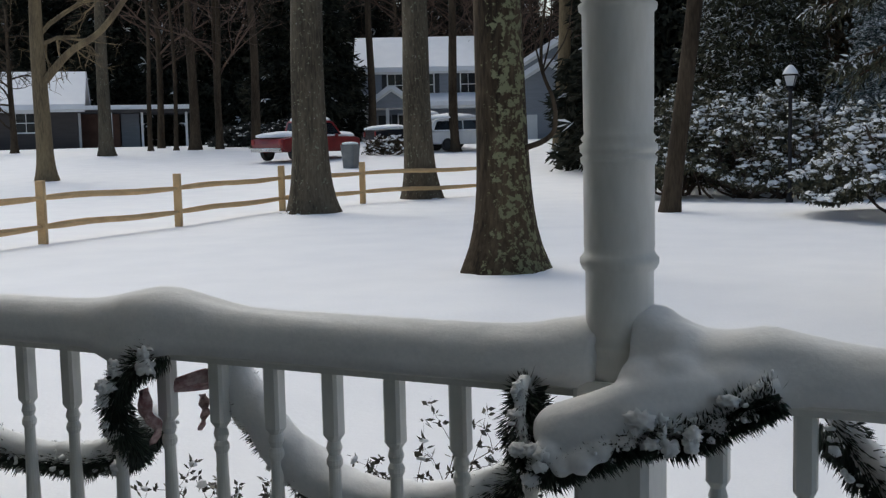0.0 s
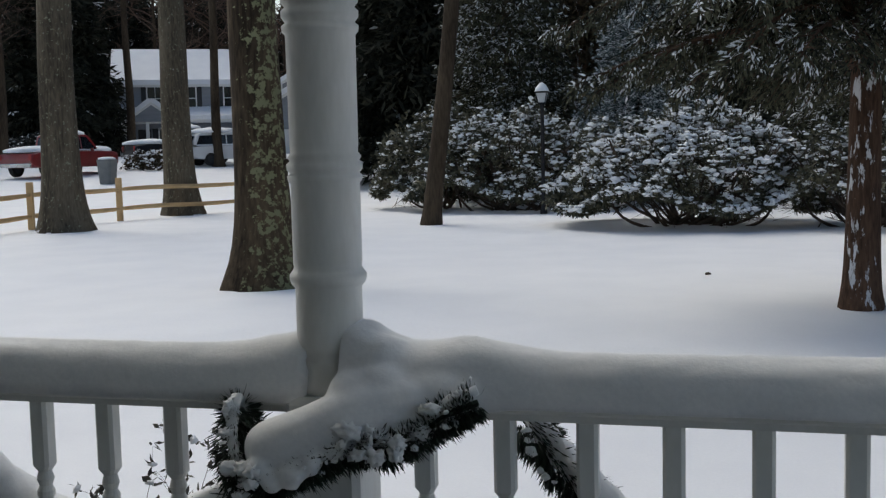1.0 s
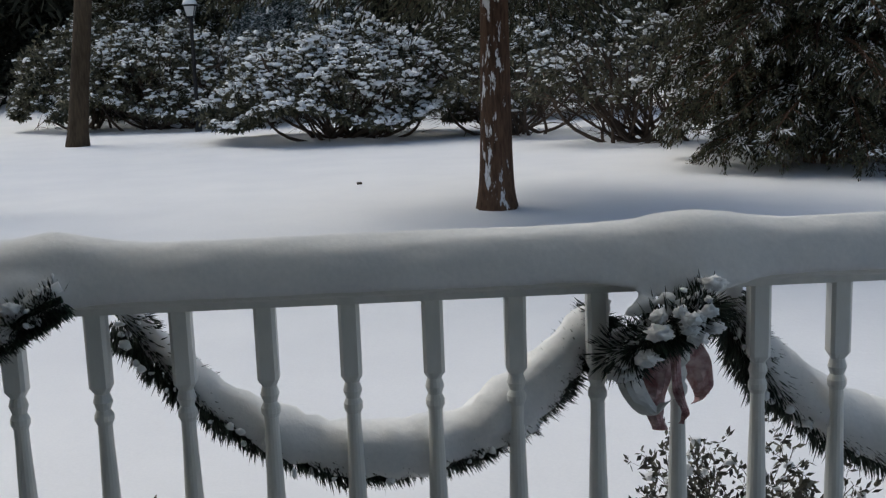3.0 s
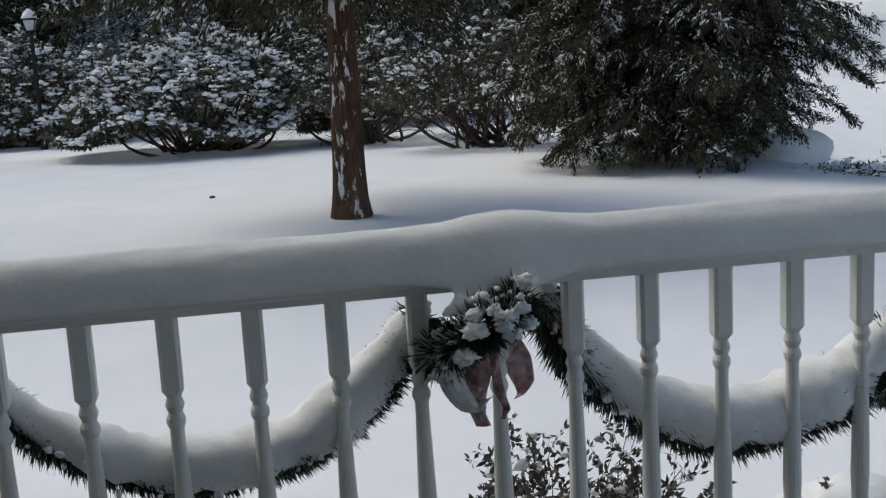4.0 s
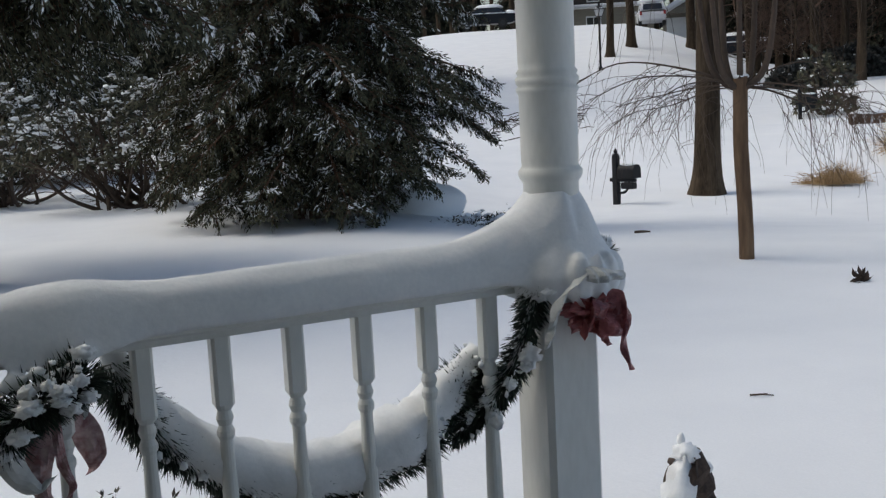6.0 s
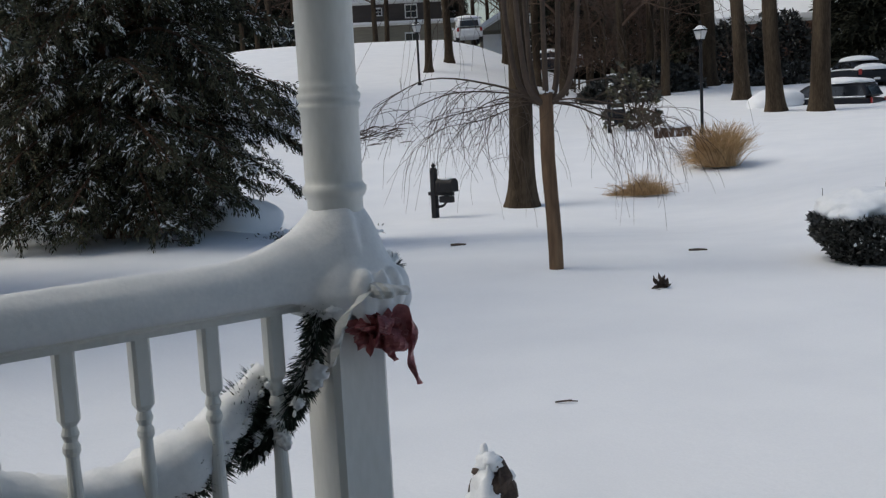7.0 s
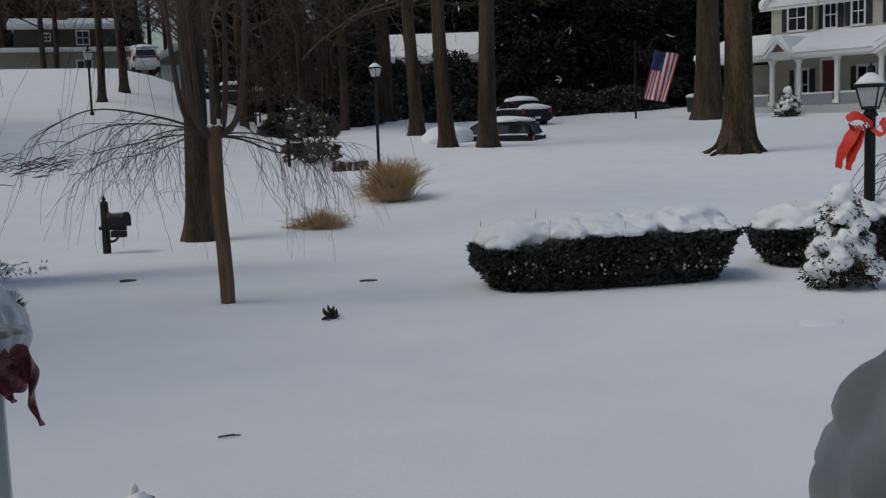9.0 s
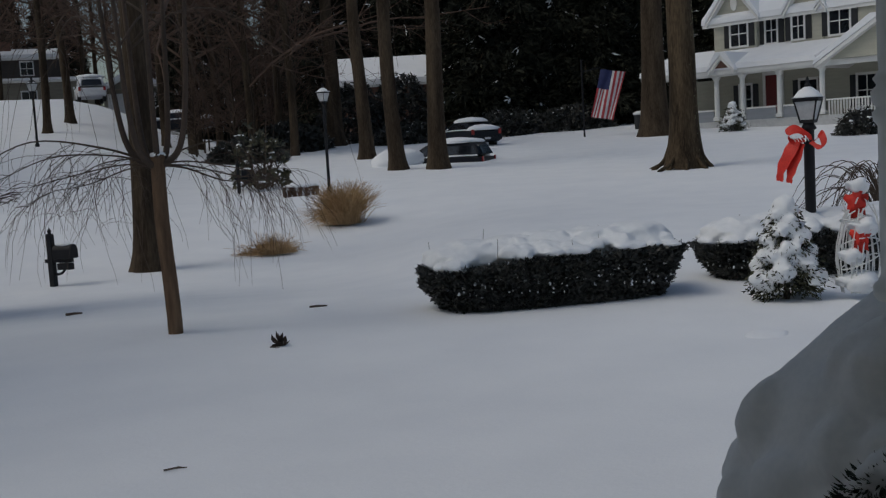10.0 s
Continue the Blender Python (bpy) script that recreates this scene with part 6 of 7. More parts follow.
def vehicle(name, label, at, turn, kind, paint, group="parked vehicles"):
    """A parked vehicle; its nose points to local +y."""
    t = thing(name, label, "truck" if kind == "pickup" else "car", at, turn, group)
    if kind == "pickup":
        L, W, H = 5.6, 1.9, 1.85
        low = [(-2.8, 0.5), (-2.8, 1.08), (2.3, 1.1), (2.75, 1.0), (2.8, 0.5), (2.4, 0.38), (-2.4, 0.38)]
        cab = [(-0.75, 1.08), (-0.6, 1.78), (-0.45, 1.84), (0.75, 1.84), (0.95, 1.78), (1.55, 1.1)]
        glass = [(-0.62, 1.16), (-0.5, 1.72), (0.78, 1.72), (1.32, 1.16)]
        roof, hood, bed = (-0.5, 0.85, 1.84), (1.35, 2.7, 1.08), (-2.75, -0.75, 1.08)
    elif kind == "suv":
        L, W, H = 4.6, 1.85, 1.7
        low = [(-2.3, 0.5), (-2.3, 1.0), (1.3, 1.0), (2.15, 0.9), (2.3, 0.5), (1.9, 0.33), (-1.9, 0.33)]
        cab = [(-2.25, 0.98), (-2.0, 1.55), (-1.75, 1.66), (0.2, 1.66), (0.5, 1.6), (1.35, 0.98)]
        glass = [(-2.05, 1.06), (-1.85, 1.5), (0.3, 1.54), (1.1, 1.06)]
        roof, hood, bed = (-1.85, 0.35, 1.66), (1.15, 2.2, 0.95), None
    else:
        L, W, H = 4.5, 1.8, 1.42
        low = [(-2.25, 0.45), (-2.25, 0.92), (-1.5, 0.98), (1.2, 0.96), (2.1, 0.82), (2.25, 0.45), (1.9, 0.3), (-1.9, 0.3)]
        cab = [(-1.75, 0.96), (-1.1, 1.36), (-0.8, 1.42), (0.2, 1.42), (0.45, 1.37), (1.2, 0.95)]
        glass = [(-1.5, 1.02), (-1.0, 1.33), (0.25, 1.33), (0.95, 1.02)]
        roof, hood, bed = (-1.2, 0.5, 1.41), (0.9, 2.15, 0.93), (-2.2, -1.4, 0.96)
    part("body", shell(low, W), paint, t, smooth=False)
    part("cab", shell(cab, W - 0.12, 0.14), paint, t)
    for sx in (-1, 1):
        x = sx * (W / 2 - 0.1)
        zt, zb = max(q[1] for q in glass), min(q[1] for q in glass)
        lean = lambda z: sx * (W / 2 - 0.052 - 0.14 * (W / 2 - 0.06) * (z - cab[0][1]) / (max(q[1] for q in cab) - cab[0][1]))
        panel = [(lean(z) + o, y, z) for o in (0.0, -0.05 * sx) for y, z in glass]
        part("side_window", Shape().add(panel, [[0, 1, 2, 3], [7, 6, 5, 4], [0, 4, 5, 1], [1, 5, 6, 2], [2, 6, 7, 3], [3, 7, 4, 0]]), WINDOW, t)
        mid = (glass[0][0] + glass[-1][0]) / 2
        part("pillar", Shape().tube([(lean(zb) + sx * 0.004, mid, zb), (lean(zt) + sx * 0.004, mid, zt)], 0.03, 4), paint, t)
        edge = glass[0][1] - 0.03
        part("snow_strip", Shape().tube(spline([(x + sx * 0.03, glass[0][0], edge), (x + sx * 0.04, (glass[0][0] + glass[-1][0]) / 2, edge + 0.015), (x + sx * 0.03, glass[-1][0], edge)], 10), 0.035, 6), SNOW, t)
    (y0, z0), (y1, z1) = cab[0], cab[1]
    rw_ = Shape().add([(-W * 0.36, y0 + 0.02, z0 + 0.1), (W * 0.36, y0 + 0.02, z0 + 0.1), (W * 0.33, y1 - 0.02, z1 - 0.06), (-W * 0.33, y1 - 0.02, z1 - 0.06)], [[0, 1, 2, 3]])
    for v in rw_.v:
        v[:, 1] -= 0.03
    part("rear_window", rw_, WINDOW, t)
    for sx in (-1, 1):
        for y in (-L / 2 + 0.95, L / 2 - 0.95):
            r = 0.38 if kind == "pickup" else 0.33
            wheel = part("wheel", Shape().lathe([(r * 0.6, -0.11), (r * 0.95, -0.11), (r, -0.07), (r, 0.07), (r * 0.95, 0.11), (r * 0.6, 0.11)], n=20), RUBBER, t)
            wheel.matrix_basis = pose(sx * (W / 2 - 0.1), y, r, 0, 90, 0)
            rim = part("rim", Shape().lathe([(r * 0.58, -0.115), (r * 0.5, -0.1), (r * 0.12, -0.08), (r * 0.12, 0.08), (r * 0.5, 0.1), (r * 0.58, 0.115)], n=16), SHUTTER, wheel)
        part("tail_light", Shape().box(sx * (W / 2 - 0.12) - 0.08, sx * (W / 2 - 0.12) + 0.08, -L / 2 - 0.02, -L / 2 + 0.03, 0.72, 0.98, 0.01), TAIL, t)
        part("mirror", Shape().box(sx * (W / 2 + 0.06) - 0.07, sx * (W / 2 + 0.06) + 0.07, 0.85, 0.95, 1.05, 1.22, 0.02), paint, t)
    part("rear_bumper", Shape().box(-W / 2 + 0.05, W / 2 - 0.05, -L / 2 - 0.1, -L / 2 + 0.02, 0.42, 0.6, 0.02), CHROME if kind == "pickup" else paint, t)
    part("plate", Shape().box(-0.16, 0.16, -L / 2 - 0.115, -L / 2 - 0.102, 0.46, 0.56), FLAG_WHITE, t)
    for y0, y1, z in [q for q in (roof, hood, bed) if q]:
        n = 6
        s = Shape().blob(((0), (y0 + y1) / 2, z + 0.02), (W * 0.52, (y1 - y0) * 0.62, 0.24), 3, 0.15, 1.5, z - 0.02, y0)
        part("snow_cover", s, SNOW, t, "layer of snow", smooth=True)
    return t


vehicle("pickup_truck", "red pickup truck parked with its tailgate out, bed full of snow", on_ground(-28.32, 41.39), -8, "pickup", RED_PAINT)
vehicle("pickup_truck", "dark pickup truck with a snow-filled bed", on_ground(-26.96, 49.98), -40, "pickup", NAVY_PAINT)
vehicle("suv", "white sport utility vehicle half hidden by trees", on_ground(*polar(-25.93, 57)), -42, "suv", WHITE_PAINT)
# Wagon and sedan are shrunk and sunk to fit the camera's view.
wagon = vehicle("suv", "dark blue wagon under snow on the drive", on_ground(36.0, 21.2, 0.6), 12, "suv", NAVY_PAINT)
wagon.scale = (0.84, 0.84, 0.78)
saloon = vehicle("sedan", "dark sedan under a thick layer of snow", on_ground(46.41, 26.5, 0.2), -33, "sedan", NAVY_PAINT)
saloon.scale = (0.9, 0.9, 0.92)
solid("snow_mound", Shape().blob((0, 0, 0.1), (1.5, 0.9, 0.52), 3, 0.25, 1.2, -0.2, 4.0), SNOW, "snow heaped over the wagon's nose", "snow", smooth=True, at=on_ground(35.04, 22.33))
vehicle("suv", "white van parked by the far house", on_ground(*polar(38.92, 80)), -35, "suv", WHITE_PAINT)
vehicle("sedan", "snow-covered car parked up the hill", on_ground(*polar(43.02, 74)), 40, "sedan", NAVY_PAINT)
vehicle("sedan", "dark car parked at the top of the street", on_ground(*polar(30.47, 78)), 60, "sedan", NAVY_PAINT)

cart = thing("trash_cart", "grey wheeled trash cart standing in the snow", "trash can", on_ground(-23.15, 36.76))
part("bin", Shape().lathe([(0.24, -0.1), (0.32, 0.95), (0.33, 0.97)], n=24, square=(0, 1, 2)), PLASTIC_GREY, cart)
part("lid", Shape().blob((0, 0, 1.0), (0.36, 0.36, 0.08), 2, 0.05), SNOW, cart, "snowy lid", smooth=True)
can = thing("trash_can", "dark trash can with a cap of snow", "trash can", on_ground(*polar(66.82, 60.5)))
part("bin", Shape().lathe([(0.3, -0.1), (0.36, 0.75), (0.37, 0.77)], n=20), SHUTTER, can)
part("lid", Shape().blob((0, 0, 0.82), (0.42, 0.42, 0.16), 2, 0.05, 1.5, 0.77), SNOW, can, "cap of snow", smooth=True)
planter = thing("planter_box", "low wooden planter edge half buried in snow beside the lamp", "planter", on_ground(23.87, 17.75), -40)
part("board", Shape().box(-0.5, 0.45, -0.2, 0.2, -0.1, 0.26, 0.02), BARK_CEDAR, planter)
part("snow_cap", Shape().blob((0, 0, 0.28), (0.5, 0.24, 0.08), 2, 0.15), SNOW, planter, smooth=True)

# ---- flag on its pole ----
fx, fy = polar(65.37, 55)
flag = thing("flag", "large red, white and blue striped flag hanging from a pole", "flag", (fx, fy, 1.25), -66)
part("pole", Shape().lathe([(0.05, -0.3), (0.05, 4.0), (0.07, 4.05), (0.03, 4.15)], x=-1.35, y=0.05, n=10), BLACK_IRON, flag)
arm = Shape().tube([(-1.35, 0.05, 3.55), (-0.4, 0.0, 3.7)], 0.02, 6)
part("arm", arm, BLACK_IRON, flag)


def flag_point(u, v):
    """u along the stripes from the hoist at the top, v across them; the cloth hangs aslant in folds."""
    x = -0.42 + 1.18 * v - 0.62 * u + 0.05 * math.sin(v * 9 + u * 2)
    z = 3.62 - 0.22 * v - 2.3 * u
    return (x, -0.06 * math.sin(v * 11 + u * 3) - 0.02, z)


for k in range(13):
    v0, v1 = k / 13, (k + 1) / 13
    u0 = 0.4 if k < 7 else 0.0
    s = Shape()
    vs = [flag_point(u0 + (1 - u0) * i / 12, v0 + (v1 - v0) * j / 3) for i in range(13) for j in range(4)]
    s.add(vs, [[i * 4 + j, i * 4 + j + 1, i * 4 + j + 5, i * 4 + j + 4] for i in range(12) for j in range(3)])
    part("stripe", s, FLAG_RED if k % 2 == 0 else FLAG_WHITE, flag)
vs = [flag_point(0.4 * i / 8, 7 / 13 * j / 8) for i in range(9) for j in range(9)]
part("canton", Shape().add(vs, [[i * 9 + j, i * 9 + j + 1, i * 9 + j + 10, i * 9 + j + 9] for i in range(8) for j in range(8)]), FLAG_BLUE, flag, "dark blue field")


# ---- houses ----
def window(house, x, z, w, h, y=0.0, shutters=True, shutter_w=0.4, grid=(2, 2)):
    """A framed window on a wall that faces local -y."""
    b = 0.09
    rings = [(x - w / 2 - b, x + w / 2 + b, z - b, z + h + b * 1.4), (x - w / 2, x + w / 2, z, z + h)]
    vs = [(qx, qy, qz) for qy in (y - 0.07, y + 0.02) for x0, x1, z0, z1 in rings for qx, qz in ((x0, z0), (x1, z0), (x1, z1), (x0, z1))]
    fs = []
    for k in range(4):
        m = (k + 1) % 4
        fs += [[k, m, 4 + m, 4 + k], [8 + m, 8 + k, 12 + k, 12 + m], [m, k, 8 + k, 8 + m], [4 + k, 4 + m, 12 + m, 12 + k]]
    win = part("window", Shape().add(vs, fs), TRIM, house)
    for k in range(1, grid[0]):
        part("glazing_bar", Shape().box(x - w / 2 + w * k / grid[0] - 0.02, x - w / 2 + w * k / grid[0] + 0.02, y - 0.045, y, z, z + h), TRIM, win)
    for k in range(1, grid[1]):
        part("glazing_bar", Shape().box(x - w / 2, x + w / 2, y - 0.04, y - 0.003, z + h * k / grid[1] - 0.025, z + h * k / grid[1] + 0.025), TRIM, win)
    part("pane", Shape().box(x - w / 2, x + w / 2, y - 0.02, y + 0.01, z, z + h), WINDOW, win)
    if shutters:
        for sx in (-1, 1):
            c = x + sx * (w / 2 + b + shutter_w / 2 + 0.01)
            part("shutter", Shape().box(c - shutter_w / 2, c + shutter_w / 2, y - 0.05, y + 0.01, z - 0.05, z + h + 0.05, 0.01), SHUTTER, house)


def gable(house, x0, x1, y0, y1, z, rise, along="x", over=0.4, snow=0.25, wall=None, name="roof"):
    """A gable roof with a blanket of snow; its ridge runs along x or y."""
    def put(shape_outline, a, b, mat, nm, label=""):
        s = Shape().prism(shape_outline, a, b)
        if along == "y":
            for v in s.v:
                v[:, [0, 1]] = v[:, [1, 0]]
            s.f = [f[::-1] for f in s.f]
        return part(nm, s, mat, house, label)
    a0, a1, c0, c1 = (x0, x1, y0, y1) if along == "x" else (y0, y1, x0, x1)
    m, half = (c0 + c1) / 2, (c1 - c0) / 2
    k = rise / half
    o = over
    put([(c0 - o, z - k * o), (m, z + rise), (c1 + o, z - k * o), (c1 + o, z - k * o - 0.16), (m, z + rise - 0.2), (c0 - o, z - k * o - 0.16)], a0 - o, a1 + o, TRIM, name)
    put([(c0 - o - 0.05, z - k * o + 0.01), (c0 - o - 0.02, z - k * o + snow), (m - 0.3, z + rise + snow * 0.75), (m + 0.3, z + rise + snow * 0.75), (c1 + o + 0.02, z - k * o + snow), (c1 + o + 0.05, z - k * o + 0.01), (m, z + rise + 0.01)], a0 - o - 0.03, a1 + o + 0.03, SNOW, name + "_snow", "blanket of snow")
    if wall:
        put([(c0, z), (m, z + rise - 0.2), (c1, z)], a0 + 0.01, a1 - 0.01, wall, "gable_wall")


# the cream house with the wrap-around porch
P0 = (56.87, 17.62)
cream = thing("house", "two-storey cream house with white porch columns, black shutters and snowy roofs", "house", (P0[0], P0[1], 1.75), -105.8)
part("wall", Shape().box(0, 16, 0, 8, -1, 5.6), SIDING_CREAM, cream)
part("wall", Shape().box(-2.2, 0, 0.6, 8, -1, 2.4), SIDING_CREAM, cream)
gable(cream, 0, 16, 0, 8, 5.6, 3.4, "x", 0.5, 0.3, SIDING_CREAM)
for gx, gw, gr in [(1.35, 2.5, 1.55), (5.4, 1.7, 1.3), (7.6, 2.6, 1.6)]:
    part("wall", Shape().box(gx - gw / 2, gx + gw / 2, -0.35, 0.1, 3.5, 5.6), SIDING_CREAM, cream)
    gable(cream, gx - gw / 2, gx + gw / 2, -0.35, 4.0, 5.6, gr, "y", 0.3, 0.22, SIDING_CREAM, "dormer_roof")
oval = Shape().lathe([(0.26, -0.02), (0.26, 0.03), (0.18, 0.04)], n=20)
vent = part("vent", oval, TRIM, cream)
vent.matrix_basis = pose(1.35, -0.36, 6.1, 90, 0, 0) @ Matrix.Diagonal((0.75, 1.4, 1, 1))
for x, w in [(1.62, 0.95), (3.25, 0.6), (4.95, 0.6), (7.1, 1.0), (9.6, 1.0)]:
    window(cream, x, 3.95, w, 1.2, 0.0 if x in (3.25, 9.6) else -0.36, True, 0.3)
for x, w in [(1.67, 0.65), (5.2, 0.9), (8.2, 0.9)]:
    window(cream, x, 0.55, w, 1.4, 0.0, True, 0.3)
door = part("door", Shape().box(2.85, 3.7, -0.06, 0.0, 0.25, 2.35, 0.01), RED_DOOR, cream, "dark red front door")
part("door_frame", Shape().box(2.7, 2.84, -0.09, 0.0, 0.25, 2.45).box(3.71, 3.85, -0.09, 0.0, 0.25, 2.45).box(2.7, 3.85, -0.09, 0.0, 2.36, 2.5), TRIM, cream)
part("knob", Shape().blob((3.6, -0.1, 1.2), (0.04, 0.04, 0.04), 1), CHROME, door)
part("porch_floor", Shape().box(-2.4, 16, -2.5, 0, -1.0, 0.2), FROST, cream)
part("porch_beam", Shape().box(-2.4, 16, -2.5, -2.25, 2.4, 2.65), TRIM, cream)
part("porch_roof", Shape().prism([(-2.85, 2.5), (-2.85, 2.68), (0.0, 3.7), (0.0, 2.66)], -2.75, 7.3), TRIM, cream)
part("porch_roof_snow", Shape().prism([(-2.92, 2.69), (-2.9, 2.93), (-0.001, 3.9), (-0.001, 3.71)], -2.8, 7.3), SNOW, cream, "blanket of snow")
gable(cream, 7.6, 13.0, -2.7, 0, 2.66, 1.6, "y", 0.3, 0.25, SIDING_CREAM, "porch_gable")
gable(cream, 1.75, 2.95, -2.95, -1.2, 2.78, 0.62, "y", 0.15, 0.18, BRICK, "entry_gable")
for x in (-2.25, -0.6, 1.58, 3.07, 5.1, 7.3, 10.6, 12.9):
    col = part("column", Shape().lathe([(0.17, 0.25), (0.17, 0.4), (0.13, 0.44), (0.12, 2.2), (0.16, 2.26), (0.18, 2.4)], x=x, y=-2.37, n=14, square=(0, 1, 5)), TRIM, cream)
for x0, x1 in ((-2.05, -0.8), (-0.4, 1.4), (3.27, 4.9), (5.3, 7.1)):
    part("porch_skirt", Shape().box(x0, x1, -2.42, -2.36, -0.4, 0.72), SIDING_GREY, cream)
    part("sill_rail", Shape().box(x0, x1, -2.46, -2.32, 0.721, 0.8), TRIM, cream)
part("hand_rail", Shape().box(7.5, 10.4, -2.42, -2.32, 0.85, 0.92), TRIM, cream)
for k in range(20):
    part("picket", Shape().box(7.6 + k * 0.145, 7.65 + k * 0.145, -2.4, -2.35, 0.2, 0.848), TRIM, cream)
part("downspout", Shape().tube(spline([(-2.75, -2.75, 2.45), (-2.65, -2.65, 2.2), (-2.4, -2.55, 2.05), (-2.4, -2.55, 0.2)], 12), 0.05, 6), TRIM, cream)

# the grey house beyond the fence
gx0, gy0 = polar(-31.23, 82)
grey = thing("house", "two-storey grey house with dark shutters, gabled entry and snowy roof", "house", (gx0, gy0, 1.5), 29)
part("wall", Shape().box(0, 11, 0, 8, -1, 5.55), SIDING_GREY, grey)
gable(grey, 0, 11, 0, 8, 5.6, 2.4, "x", 0.4, 0.35, SIDING_GREY)
for x in (2.6, 4.9, 8.0, 10.0):
    window(grey, x, 3.6, 1.05, 1.6, 0.0, True, 0.35)
window(grey, 3.3, 0.7, 1.0, 1.5, 0.0)
part("door", Shape().box(1.3, 2.2, -0.05, 0.01, 0.1, 2.2), SHUTTER, grey)
part("porch_roof", Shape().prism([(-1.9, 2.6), (-1.9, 2.8), (0, 3.5), (0, 2.6)], -2.2, 11), TRIM, grey)
part("porch_roof_snow", Shape().prism([(-1.95, 2.81), (-1.93, 3.1), (-0.001, 3.8), (-0.001, 3.51)], -2.25, 11), SNOW, grey, "blanket of snow")
gable(grey, 0.4, 4.2, -2.3, -0.4, 2.7, 1.35, "y", 0.3, 0.25, SIDING_GREY, "entry_gable")
for x in (-1.9, 0.5, 2.0, 4.1):
    part("column", Shape().box(x - 0.12, x + 0.12, -2.2, -1.96, -0.5, 2.65), TRIM, grey)
wx, wy = polar(-24.83, 72)
wing = thing("garage_wing", "grey gabled garage wing with snow on its roof", "house", (wx, wy, 1.2), 20)
part("wall", Shape().box(0, 8.2, 0, 8, -1, 3.0), SIDING_GREY, wing)
gable(wing, 0.0, 8.2, 0, 8, 3.0, 2.4, "y", 0.35, 0.3, SIDING_GREY)
part("garage_door", Shape().box(0.8, 3.4, -0.05, 0.01, -0.3, 2.1, 0.01), TRIM, wing)
part("wall", Shape().box(2.0, 8.4, 4, 10, 2.9, 5.4), SIDING_GREY, wing)
gable(wing, 2.0, 8.4, 4.0, 10, 5.4, 1.9, "y", 0.35, 0.3, SIDING_GREY, "upper_roof")
window(wing, 6.3, 5.2, 0.8, 0.9, 3.99, False)

# low ranch house and its carport
rx0, ry0 = polar(-52.81, 78)
ranch = thing("house", "low dark ranch house with a broad snowy roof beyond the lawn", "house", (rx0, ry0, 2.0), 42)
part("wall", Shape().box(0, 10.2, 0, 8, -1, 2.6), SIDING_BROWN, ranch)
gable(ranch, 0, 10.2, 0, 8, 2.6, 2.2, "x", 0.5, 0.35, SIDING_BROWN)
window(ranch, 3, 0.9, 1.6, 1.2, 0.0, False)
window(ranch, 7, 0.9, 1.2, 1.2, 0.0, False)
part("carport_roof", Shape().box(9.9, 17.5, 0.2, 6, 2.1, 2.3), ROOF, ranch)
part("carport_snow", Shape().box(9.85, 17.55, 0.15, 6.05, 2.301, 2.6, 0.08), SNOW, ranch, "blanket of snow")
for x in (10.3, 12.3, 14.3, 17.2):
    part("carport_post", Shape().box(x - 0.08, x + 0.08, 0.3, 0.46, -1, 2.099), TRIM, ranch)
part("carport_wall", Shape().box(10.0, 12.8, 2.5, 5.8, -1, 2.09), BRICK, ranch)
part("carport_wall", Shape().box(12.9, 14.1, 2.4, 5.8, -1, 2.09), SIDING_GREY, ranch)

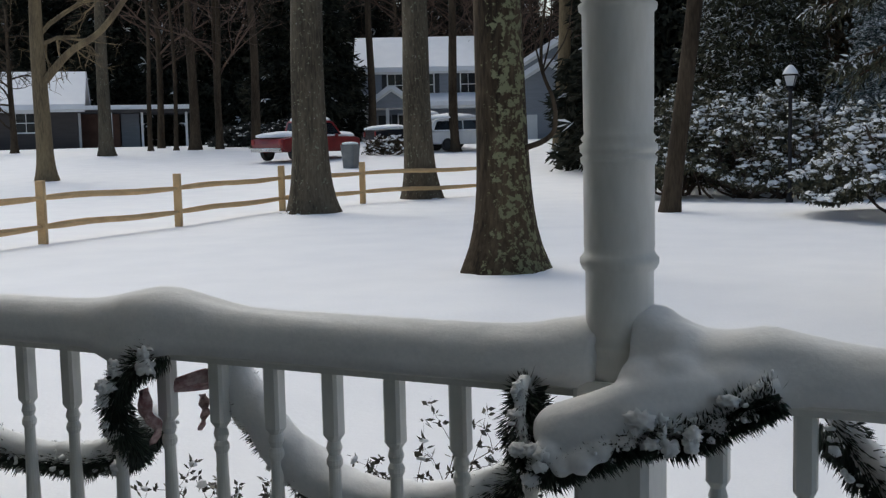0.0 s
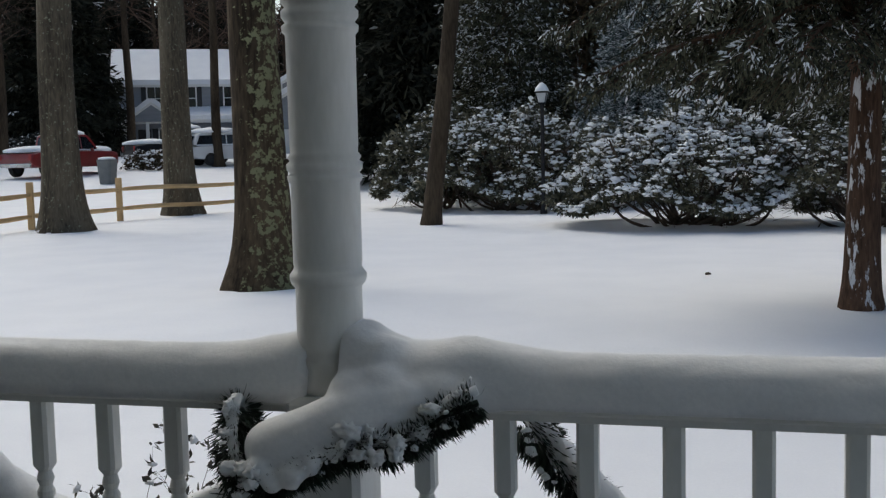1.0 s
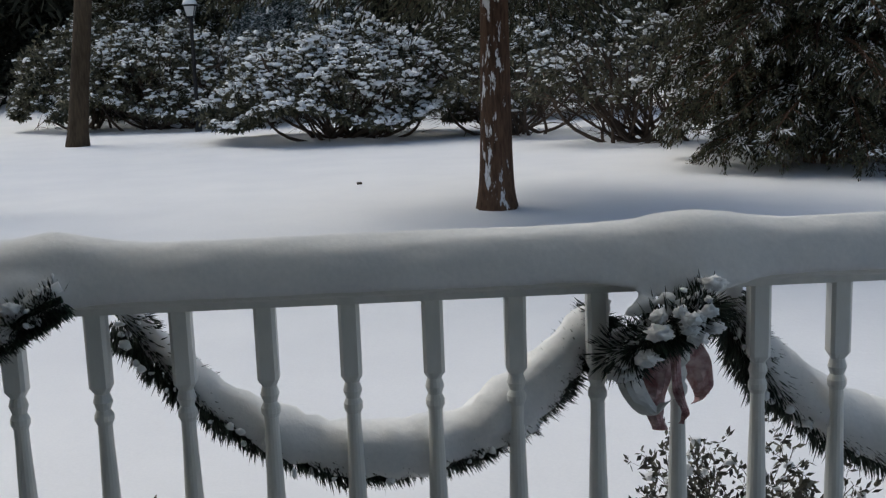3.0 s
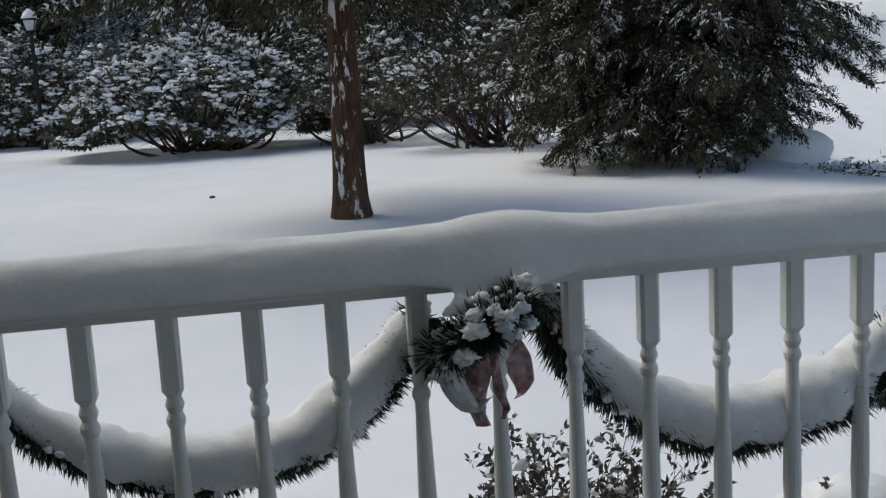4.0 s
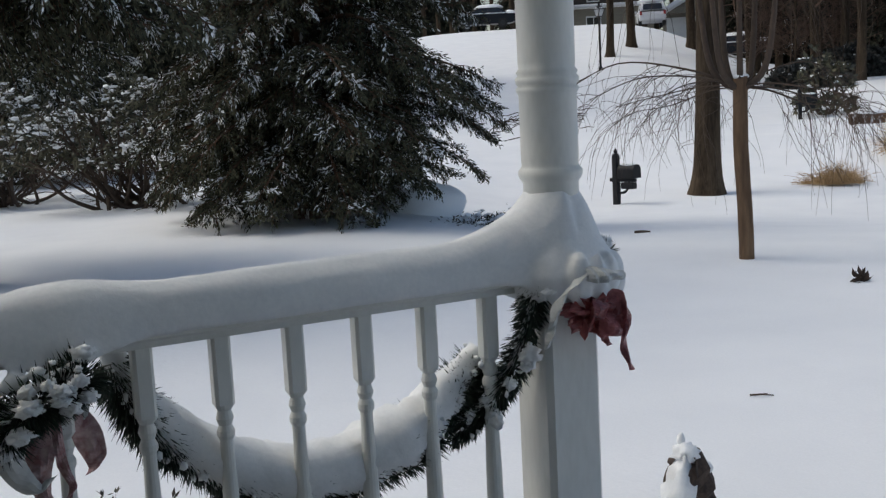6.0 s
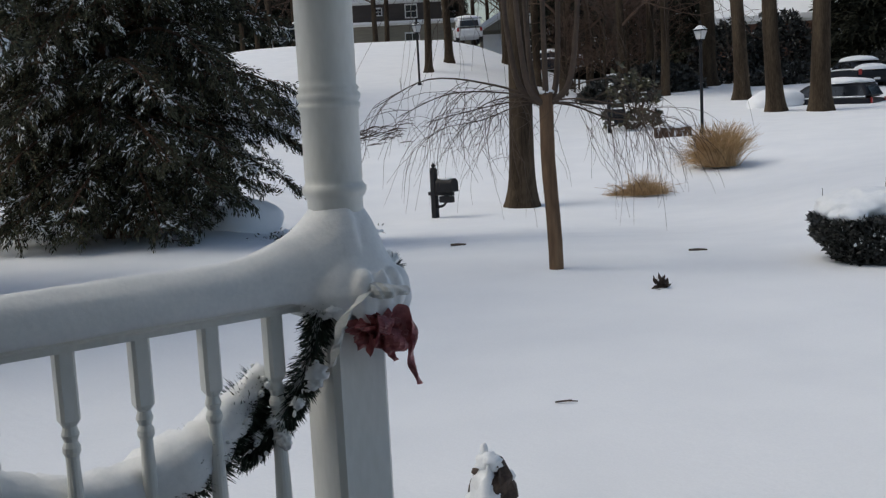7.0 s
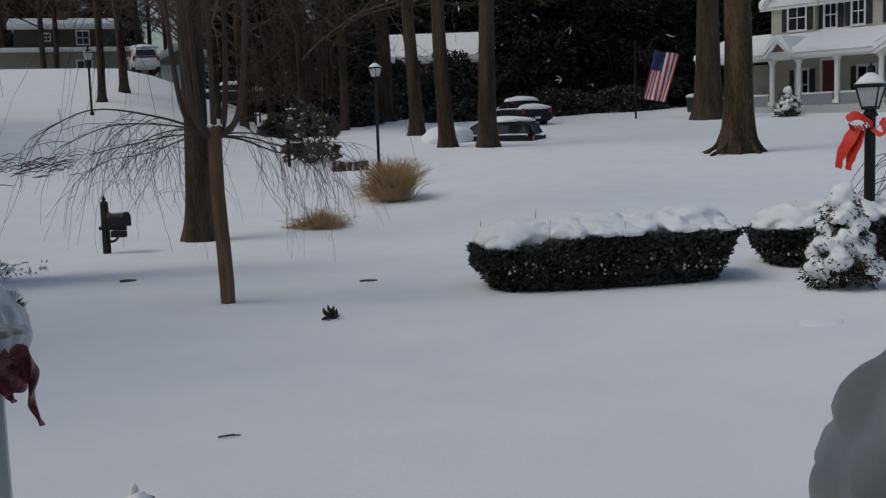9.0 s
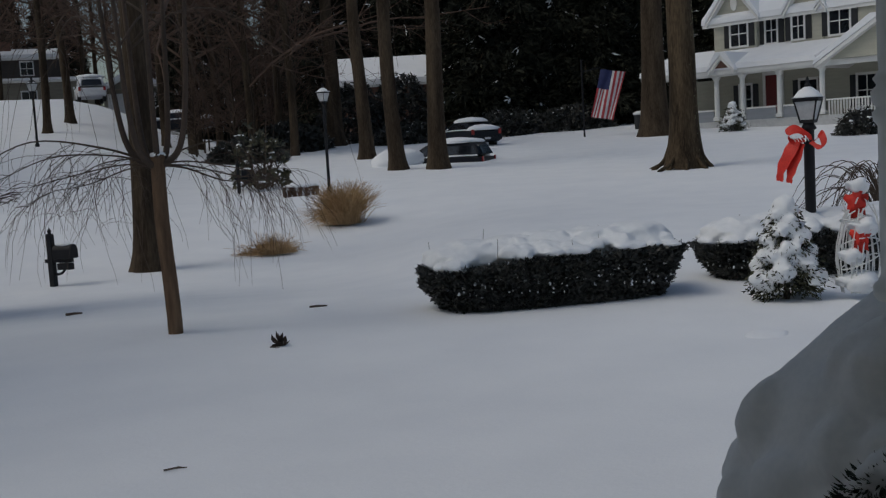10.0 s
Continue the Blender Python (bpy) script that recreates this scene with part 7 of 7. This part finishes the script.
# brown house at the top of the street
bx0, by0 = polar(32.44, 95)
brown = thing("house", "two-storey brown and tan house at the top of the snowy street", "house", (bx0, by0, 5.7), -36)
part("wall", Shape().box(-0.5, 11, 0, 8, -1, 2.85), SIDING_TAN, brown)
part("upper_wall", Shape().box(0.7, 8.6, 0.3, 8, 2.851, 4.9), SIDING_BROWN, brown)
part("eave", Shape().box(-0.6, 10.2, -0.5, 0.29, 2.852, 3.0), TRIM, brown)
part("eave_snow", Shape().box(-0.6, 10.2, -0.52, 0.28, 3.001, 3.2, 0.05), SNOW, brown, "strip of snow")
gable(brown, 0.7, 8.6, 0.3, 8, 4.9, 0.8, "x", 0.4, 0.3, SIDING_BROWN)
window(brown, 6.0, 0.9, 1.1, 1.2, 0.0, False)
window(brown, 6.0, 3.5, 0.9, 1.0, 0.3, False)
window(brown, 3.2, 3.8, 0.5, 0.5, 0.3, False)
part("chimney", Shape().box(4.0, 4.9, 2.5, 3.4, 5.0, 6.4), BRICK, brown)
g2x, g2y = polar(39.52, 92)
gar = thing("garage", "low garage with snowy roofs behind bare trees", "garage", (g2x, g2y, 5.2), -42)
part("wall", Shape().box(0, 13, 0, 6, -1, 2.3), SIDING_TAN, gar)
gable(gar, 0, 4.6, -1.0, 6, 2.3, 1.3, "y", 0.4, 0.3, SIDING_TAN)
gable(gar, 4.6, 13, 0, 6, 2.3, 1.2, "x", 0.4, 0.3, SIDING_TAN, "side_roof")
for x in (1.2, 3.4):
    part("garage_door", Shape().box(x - 0.9, x + 0.9, -0.06, 0.01, 0, 2.0), TRIM, gar)

# brick house in the dark woods, and the small outbuilding
hx, hy = polar(51.52, 73)
brick = thing("house", "dark brick house among pines with a broad snowy roof", "house", (hx, hy, 2.4), -52)
part("wall", Shape().box(0, 9.5, 0, 9, -4, 3.6), BRICK, brick)
gable(brick, 0, 9.5, 0, 9, 3.6, 1.7, "x", 0.5, 0.35, BRICK)
part("lower_roof_snow", Shape().box(4.6, 7.0, -3, 0, 1.0, 1.35, 0.1), SNOW, brick, "snow on a low lean-to")
part("lean_to", Shape().box(4.7, 6.9, -2.9, -0.01, -4, 0.999), BRICK, brick)
sx0, sy0 = polar(-17.94, 64)
shed = thing("shed", "small dark shed with a snowy roof behind the shrubs", "shed", (sx0, sy0, 2.0), 16)
part("wall", Shape().box(0, 3.2, 0, 3, -1, 3.2), SIDING_BROWN, shed)
gable(shed, 0, 3.2, 0, 3, 3.2, 1.1, "x", 0.3, 0.25, SIDING_BROWN)
part("door", Shape().box(1.1, 2.0, -0.05, 0.01, 0, 2), SHUTTER, shed)
